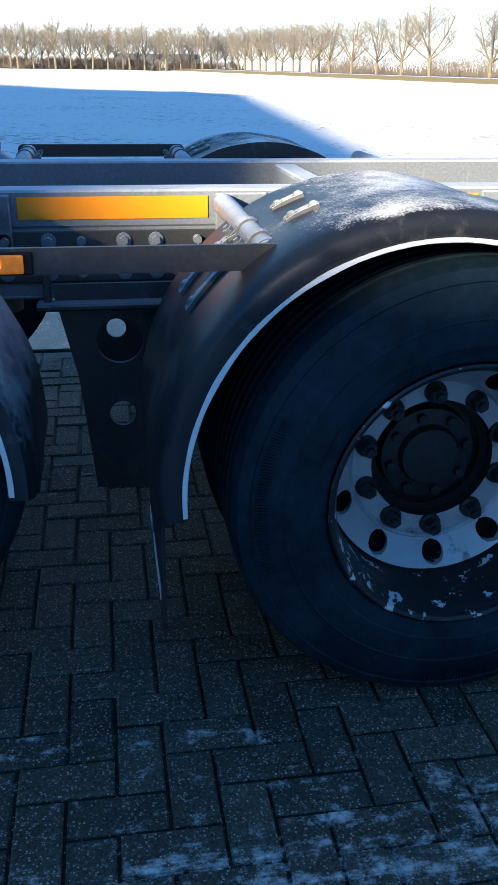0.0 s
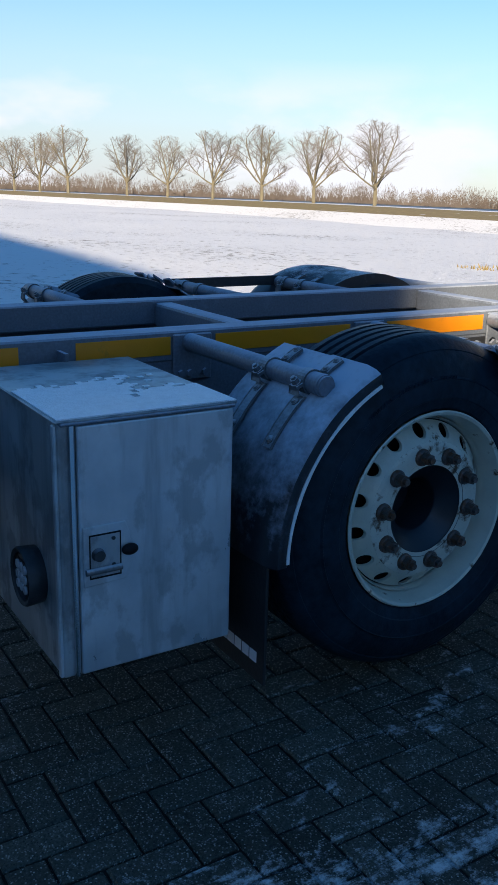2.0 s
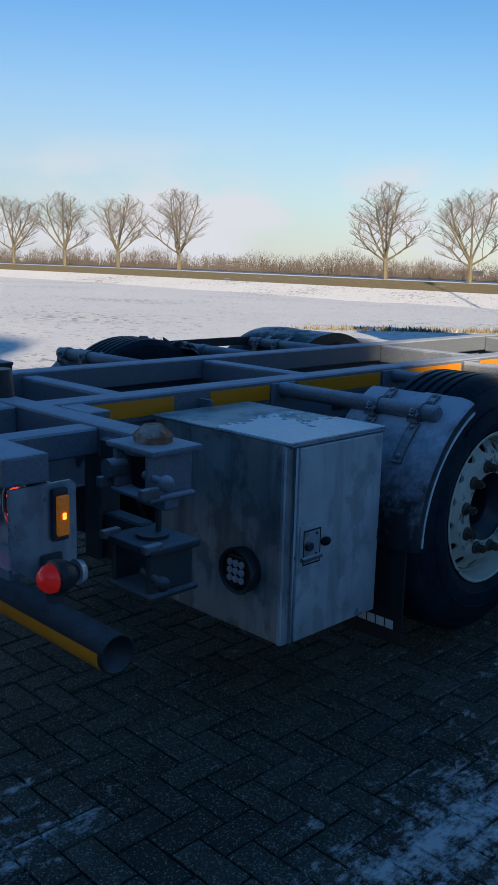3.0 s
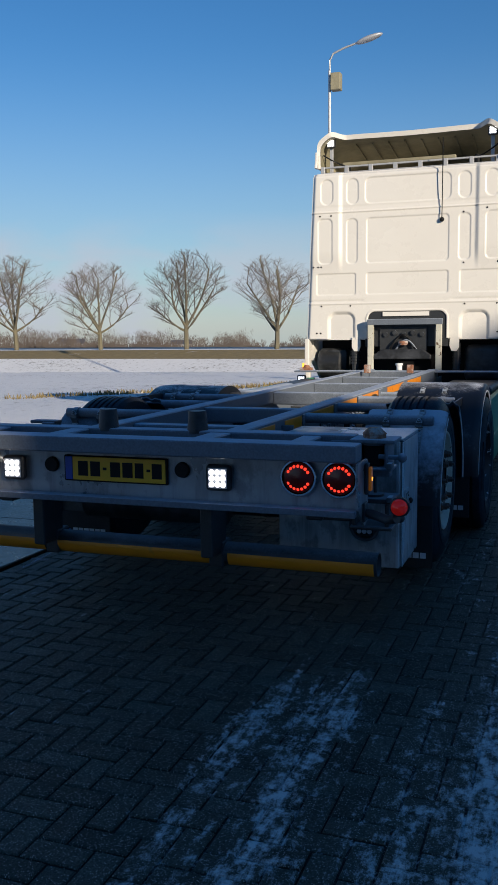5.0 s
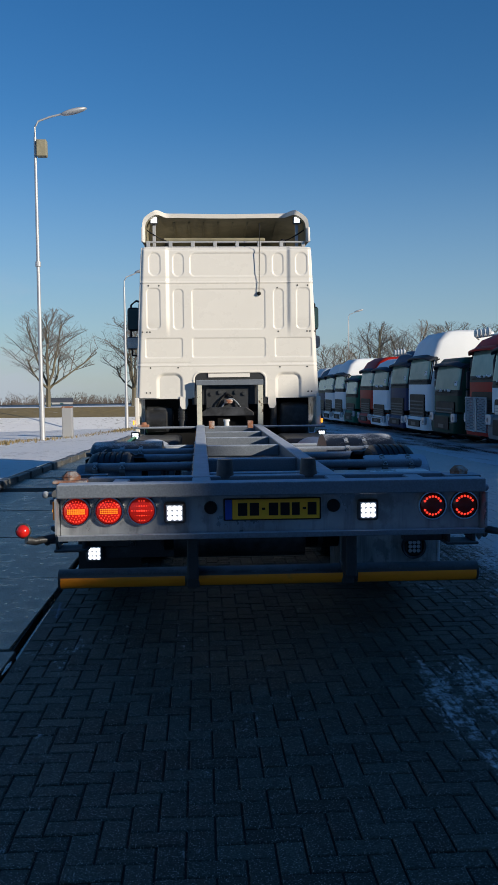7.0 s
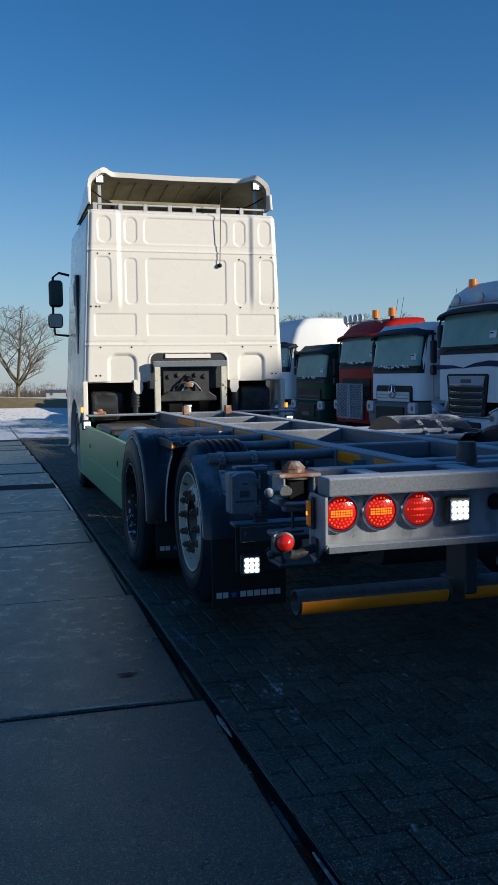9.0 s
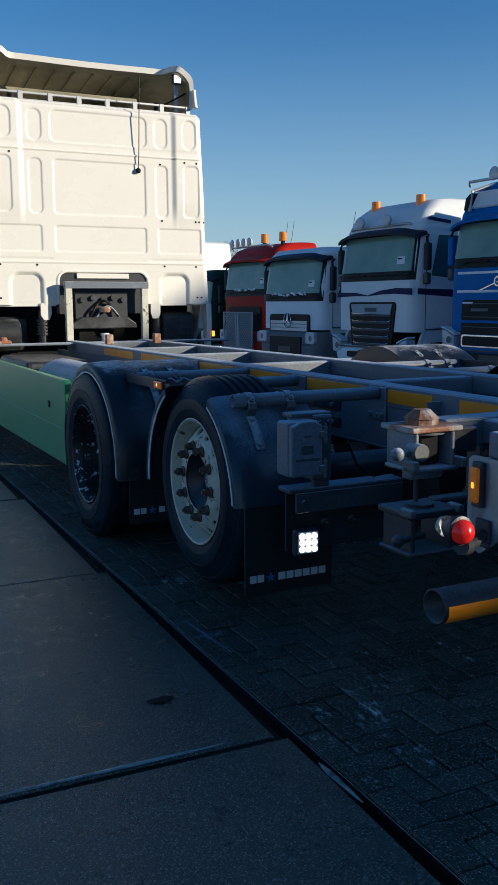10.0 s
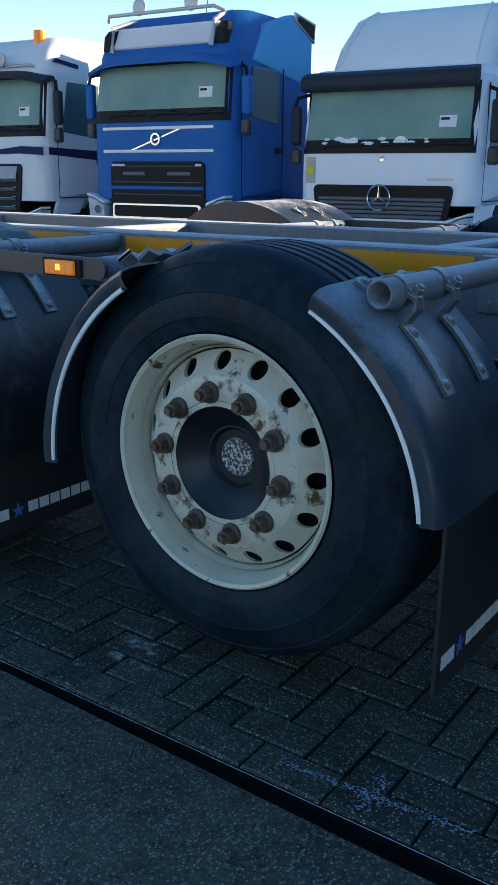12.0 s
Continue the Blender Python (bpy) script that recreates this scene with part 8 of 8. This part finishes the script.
for (x, y), label, p in KINDS:
    parked_truck(pose(x, y, GZ - 0.012, 0, 0, -87) @ Matrix.Scale(0.97 if y < 14 else 1.0, 4), label, p)

# ---------------------------------------------------------------- slabs and pavers
GUT = -1.45
b = box((GUT - 0.07, -12, GZ - 0.16), (GUT + 0.01, 34, GZ - 0.040))
tagged(part("gutter", b, "gutter"), "narrow wet gutter between slabs and pavers", "gutter", kind="structure")
slabs = tagged(part("pavement", box((GUT - 2.11, -12, GZ - 0.12), (GUT - 0.056, 22, GZ - 0.0085)), "joint"), "square gritty concrete slabs with wide dark joints", "pavement", kind="structure")


def concrete_material(name, color, grit, grit_scale, tones, frost, wet=0.0, chips=(0.46, 0.44, 0.38)):
    """Grainy concrete: pale and dark grit, a tone for each piece, worn patches, and frost dragged out in streaks."""
    m = bpy.data.materials.new(name)
    m.use_nodes = True
    n, l = m.node_tree.nodes, m.node_tree.links
    b = n["Principled BSDF"]

    def math_node(op, p, q, r=None):
        k = n.new("ShaderNodeMath"); k.operation = op
        for i, v in enumerate((p, q, r)):
            if isinstance(v, (int, float)):
                k.inputs[i].default_value = v
            elif v is not None:
                l.new(v, k.inputs[i])
        return k.outputs[0]

    def ramp(v, a0, a1, b0=0.0, b1=1.0):
        k = n.new("ShaderNodeMapRange")
        for i, q in ((1, a0), (2, a1), (3, b0), (4, b1)):
            k.inputs[i].default_value = q
        l.new(v, k.inputs[0])
        return k.outputs[0]

    def noise_node(scale, stretch=1.0, detail=6, rough=0.6):
        k = n.new("ShaderNodeTexNoise"); k.inputs["Scale"].default_value, k.inputs["Detail"].default_value, k.inputs["Roughness"].default_value = scale, detail, rough
        mp = n.new("ShaderNodeMapping"); mp.inputs["Scale"].default_value = (1.0, stretch, 1.0)
        l.new(g.outputs["Position"], mp.inputs[0]); l.new(mp.outputs[0], k.inputs["Vector"])
        return k.outputs["Fac"]

    def over(f, a, c):
        k = n.new("ShaderNodeMix"); k.data_type = "RGBA"
        l.new(f, k.inputs["Factor"]); l.new(a, k.inputs["A"]); k.inputs["B"].default_value = (*c, 1)
        return k.outputs["Result"]
    g = n.new("ShaderNodeNewGeometry")
    oi = n.new("ShaderNodeObjectInfo")
    tone = ramp(math_node("FRACT", math_node("ADD", oi.outputs["Random"], g.outputs["Random Per Island"]), 0.0), 0, 1, 1 - tones, 1 + tones)
    fine, worn = noise_node(140, 1.0, 5), noise_node(9, 1.0, 7, 0.7)
    v = n.new("ShaderNodeTexVoronoi"); v.inputs["Scale"].default_value = grit_scale
    l.new(g.outputs["Position"], v.inputs["Vector"])
    cell = n.new("ShaderNodeSeparateColor"); l.new(v.outputs["Color"], cell.inputs[0])
    inside = ramp(v.outputs["Distance"], 0.55, 0.30)
    pale = math_node("MULTIPLY", ramp(cell.outputs[0], 1 - grit, 1.0), inside)
    dark = math_node("MULTIPLY", ramp(cell.outputs[1], 1 - grit, 1.0), inside)
    hs = n.new("ShaderNodeHueSaturation"); hs.inputs["Color"].default_value = (*color, 1)
    l.new(math_node("MULTIPLY", math_node("MULTIPLY", ramp(fine, 0.28, 0.72, 0.40, 1.60), ramp(worn, 0.3, 0.7, 0.70, 1.30)), tone), hs.inputs["Value"])
    col = over(pale, over(dark, hs.outputs[0], (0.02, 0.02, 0.02)), chips)
    rough = ramp(worn, 0.3, 0.7, 0.50 - wet, 0.78 - wet)
    if frost:
        sp = n.new("ShaderNodeSeparateXYZ"); l.new(g.outputs["Position"], sp.inputs[0])
        strip = lambda x, w, top: ramp(math_node("ABSOLUTE", math_node("SUBTRACT", sp.outputs["X"], x), 0.0), w, 0.0, 0.0, top)
        back = ramp(sp.outputs["Y"], 0.35, -0.25, 0.0, 1.0)
        near = ramp(sp.outputs["Y"], 2.0, 1.2, 0.6, 1.0)
        track = math_node("MAXIMUM", math_node("MULTIPLY", strip(1.80, 0.34, 0.215), near), ramp(sp.outputs["X"], 1.85, 2.5, 0.06, 0.43))
        track = math_node("MULTIPLY", track, ramp(sp.outputs["X"], 1.25, 1.45, 0.0, 1.0))
        track = math_node("MAXIMUM", track, math_node("MULTIPLY", math_node("MAXIMUM", math_node("MAXIMUM", strip(0.82, 0.14, 0.15), strip(1.08, 0.26, 0.215)), strip(1.45, 0.30, 0.14)), back))
        track = math_node("MAXIMUM", track, math_node("MULTIPLY", ramp(sp.outputs["X"], 1.5, 2.1, 0.0, 0.22), back))
        track = math_node("MAXIMUM", track, strip(-1.12, 0.20, 0.035))
        blot, drag, crumb = noise_node(1.7, 0.45, 4), noise_node(20, 0.10, 6, 0.75), noise_node(24, 0.7, 8, 0.76)
        sc = math_node("ADD", math_node("MULTIPLY_ADD", drag, 0.46, math_node("MULTIPLY", blot, 0.40)), math_node("MULTIPLY_ADD", crumb, 0.86, math_node("SUBTRACT", track, 0.225)))
        f = ramp(sc, 0.765, 0.92, 0.0, 0.96)
        col = over(f, col, (0.66, 0.67, 0.66))
        rough = math_node("MULTIPLY_ADD", f, 0.15, rough)
    b.inputs["Specular IOR Level"].default_value = 0.22 if frost else 0.55
    l.new(col, b.inputs["Base Color"]); l.new(rough, b.inputs["Roughness"])
    bp = n.new("ShaderNodeBump"); bp.inputs["Strength"].default_value = 0.5; bp.inputs["Distance"].default_value = 0.005
    l.new(math_node("MULTIPLY_ADD", pale, 0.5, fine), bp.inputs["Height"]); l.new(bp.outputs[0], b.inputs["Normal"])
    return m


def bevelled_tile(w, d, h, r, name, mat):
    bm = box((-w / 2, -d / 2, -h), (w / 2, d / 2, 0))
    top = [e for e in bm.edges if all(abs(v.co.z) < 1e-6 for v in e.verts)]
    bmesh.ops.bevel(bm, geom=top, offset=r, segments=1, affect="EDGES")
    bm.faces.ensure_lookup_table()
    low = [f for f in bm.faces if f.normal.z < -0.9]
    bmesh.ops.delete(bm, geom=low, context="FACES_ONLY")
    me = bpy.data.meshes.new(name)
    bm.to_mesh(me)
    bm.free()
    me.materials.append(M[mat])
    return me


M["grit_slab"] = concrete_material("gritty_slab", (0.080, 0.082, 0.062), 0.52, 160, 0.08, False, 0.30, (0.36, 0.35, 0.29))
slab_me = bevelled_tile(2.03, 1.975, 0.08, 0.006, "slab", "grit_slab")
rng = random.Random(11)
for j in range(16):
    sl = new("slab", slab_me)
    sl.parent = slabs
    sl.matrix_basis = pose(GUT - 0.056 - 1.015, -10.45 + 2.0 * j - 0.01, GZ + rng.uniform(-0.004, 0.003), rng.uniform(-0.12, 0.12), rng.uniform(-0.12, 0.12), -1.2)


M["frosty_paver"] = concrete_material("frosty_paver", (0.060, 0.061, 0.047), 0.34, 190, 0.30, True)
M["frost_joint"] = concrete_material("frosty_joint", (0.012, 0.0125, 0.011), 0.05, 220, 0.0, True)
pave = tagged(part("paving", box((GUT + 0.002, -4.2, GZ - 0.10), (5.32, 22.66, GZ - 0.0085)), "frost_joint"), "dark herringbone concrete pavers dusted with frost", "paving", kind="structure")
PL, PW, GAP = 0.20, 0.10, 0.0075
flat_me = bevelled_tile(PL - GAP, PW - GAP, 0.03, 0.005, "paver", "frosty_paver")
tall_me = bevelled_tile(PW - GAP, PL - GAP, 0.03, 0.005, "paver", "frosty_paver")
rng = random.Random(5)
verts, faces = [], []
fv = [tuple(v.co) for v in flat_me.vertices]
ff = [tuple(p.vertices) for p in flat_me.polygons]
tv = [tuple(v.co) for v in tall_me.vertices]
tf = [tuple(p.vertices) for p in tall_me.polygons]
singles = 0
rows = int(27.0 / PW)
cols = int(6.9 / PW)
X0, Y0 = GUT + 0.005, -4.2
for j in range(rows):
    for i in range(cols):
        k = (i - j) % 4
        # herringbone: a lying paver starts where k is 0, a standing one where k is 2
        if k == 0:
            cx, cy, lying = X0 + (i + 1) * PW, Y0 + (j + 0.5) * PW, True
        elif k == 3:
            cx, cy, lying = X0 + (i + 0.5) * PW, Y0 + (j + 1) * PW, False
        else:
            continue
        if not (GUT + 0.10 < cx < 5.3 and -4.1 < cy < 22.6):
            continue
        z = GZ + rng.uniform(-0.003, 0.002)
        tx, ty = rng.uniform(-0.8, 0.8), rng.uniform(-0.8, 0.8)
        if 1.28 < cx < 2.1 and -0.9 < cy < 3.6 and singles < 300:
            ob = new("paver", flat_me if lying else tall_me)
            ob.parent = pave
            ob.matrix_basis = pose(cx, cy, z, tx, ty, rng.uniform(-0.6, 0.6))
            singles += 1
        else:
            o = len(verts)
            ax, ay = math.radians(tx), math.radians(ty)
            for v in (fv if lying else tv):
                verts.append((cx + v[0], cy + v[1], z + v[2] + v[1] * ax - v[0] * ay))
            faces.extend(tuple(o + q for q in p) for p in (ff if lying else tf))
me = bpy.data.meshes.new("outer_pavers")
me.from_pydata(verts, [], faces)
me.materials.append(M["frosty_paver"])
ob = new("outer_pavers", me)
ob.parent = pave
tagged(ob, "", "", "", "stuff")
# border course along the gutter
b_me = bevelled_tile(0.10, 0.195, 0.03, 0.004, "border_paver", "frosty_paver")
for j in range(130):
    ob = new("border_paver", b_me)
    ob.parent = pave
    ob.matrix_basis = pose(GUT + 0.053, -4.0 + j * 0.20, GZ + rng.uniform(-0.003, 0.003), rng.uniform(-0.5, 0.5), 0, 0)

# chalk cross on the border course
b = bmesh.new()
rng = random.Random(31)
for k in range(360):
    if k < 270:
        y, x = 1.21 + 0.42 * rng.random(), -1.378 + rng.gauss(0, 0.007)
        x += 0.05 * (1.41 - y) / 0.4 * 0.6
    else:
        y, x = 1.425 + rng.gauss(0, 0.012), -1.44 + 0.13 * rng.random()
    w, d = rng.uniform(0.0006, 0.0020), rng.uniform(0.0008, 0.0032)
    b.faces.new([b.verts.new((x + p * w, y + q * d, GZ + 0.0055 + 0.00001 * k)) for p, q in ((-1, -1), (1, -1), (1, 1), (-1, 1))])
tagged(part("chalk_mark", b, "chalk", pave, "chalk cross"), "chalk cross", kind="stuff")

# damp spot on the slab
b = bmesh.new()
ring = [b.verts.new((-1.77 + (0.045 + 0.018 * noise.noise(Vector((k * 0.7, 2, 0)))) * math.cos(k * math.pi / 12) * 1.0 + 0.012 * math.sin(k * math.pi / 6), 0.93 + (0.024 + 0.010 * noise.noise(Vector((k * 0.9, 5, 0)))) * math.sin(k * math.pi / 12), GZ + 0.0075)) for k in range(24)]
b.faces.new(ring)
part("damp_spot", b, "ink", slabs, "small dark damp spot")

# thin pale ice in a joint and the gutter, coloured for the glints
M["ice"] = material("pale_ice", (0.36, 0.38, 0.34), 0.24, 0, 0.3, 30, 0.2, 60, (0.12, 0.13, 0.13), 0.45, 0.06, 9)


def ice_strip(name, a, c, width, seed, parent, label):
    """A ragged thin sheet of ice from a to c on the ground."""
    b = bmesh.new()
    d = Vector((c[0] - a[0], c[1] - a[1], 0))
    side = Vector((-d.y, d.x, 0)).normalized()
    n = max(6, int(d.length / 0.06))
    rows = []
    for k in range(n + 1):
        p = Vector((a[0], a[1], a[2])) + d * (k / n)
        w = width * (0.62 + 0.5 * noise.noise(Vector((k * 0.35, seed, 1)))) * min(1.0, 4.0 * min(k, n - k) / n + 0.15)
        rows.append([b.verts.new(p - side * w), b.verts.new(p + Vector((0, 0, 0.003))), b.verts.new(p + side * w)])
    for p, q in zip(rows, rows[1:]):
        for k in range(2):
            b.faces.new((p[k], q[k], q[k + 1], p[k + 1]))
    bmesh.ops.recalc_face_normals(b, faces=b.faces)
    return part(name, smooth(b, 60), "ice", parent, label)


ice_strip("joint_ice", (-2.45, 0.562, GZ + 0.0045), (-1.70, 0.546, GZ + 0.0045), 0.016, 3, slabs, "thin ice, pale for a sun glint in the joint")
ice_strip("gutter_ice", (GUT - 0.026, 0.08, GZ - 0.010), (GUT - 0.026, 0.33, GZ - 0.010), 0.015, 5, slabs, "thin ice, pale for a sun glint in the gutter")
ice_strip("gutter_ice", (GUT - 0.030, -4.4, GZ + 0.002), (GUT - 0.030, -0.85, GZ + 0.002), 0.038, 8, slabs, "pale strip along the gutter")

# the land falls away gently ahead of the truck, which stands a little nose-up; the far road keeps its bank
FALL = lambda y: -0.020 * max(0.0, y - 9.0)

ON_ROAD = ("verge", "road_edge", "bank_foot", "far_road", "far_verge")
for ob in list(bpy.data.objects):
    root = ob.parent is None
    kin = ob.parent is not None and ob.parent.name in ("paving", "pavement")
    if not (root or kin) or ob.type not in ("MESH", "EMPTY") or ob.name.startswith(("container_truck", "hall")):
        continue
    if ob.name.startswith("tree") and ob.location.x > -190 and ob.location.y < 50:
        continue
    if ob.name in ON_ROAD:
        for v in ob.data.vertices:
            v.co.z += FALL(v.co.y) * min(1.0, max(0.0, (v.co.x + 2.0) / 12.0))
    elif ob.type == "MESH" and ob.matrix_basis == Matrix.Identity(4):
        if len(ob.data.vertices) < 200:                                            # large sheets fold where the fall begins
            b = bmesh.new()
            b.from_mesh(ob.data)
            bmesh.ops.bisect_plane(b, geom=b.verts[:] + b.edges[:] + b.faces[:], plane_co=(0, 9.0, 0), plane_no=(0, 1, 0))
            b.to_mesh(ob.data)
            b.free()
        for v in ob.data.vertices:
            v.co.z += FALL(v.co.y)
    else:
        ob.location.z += FALL(ob.location.y)
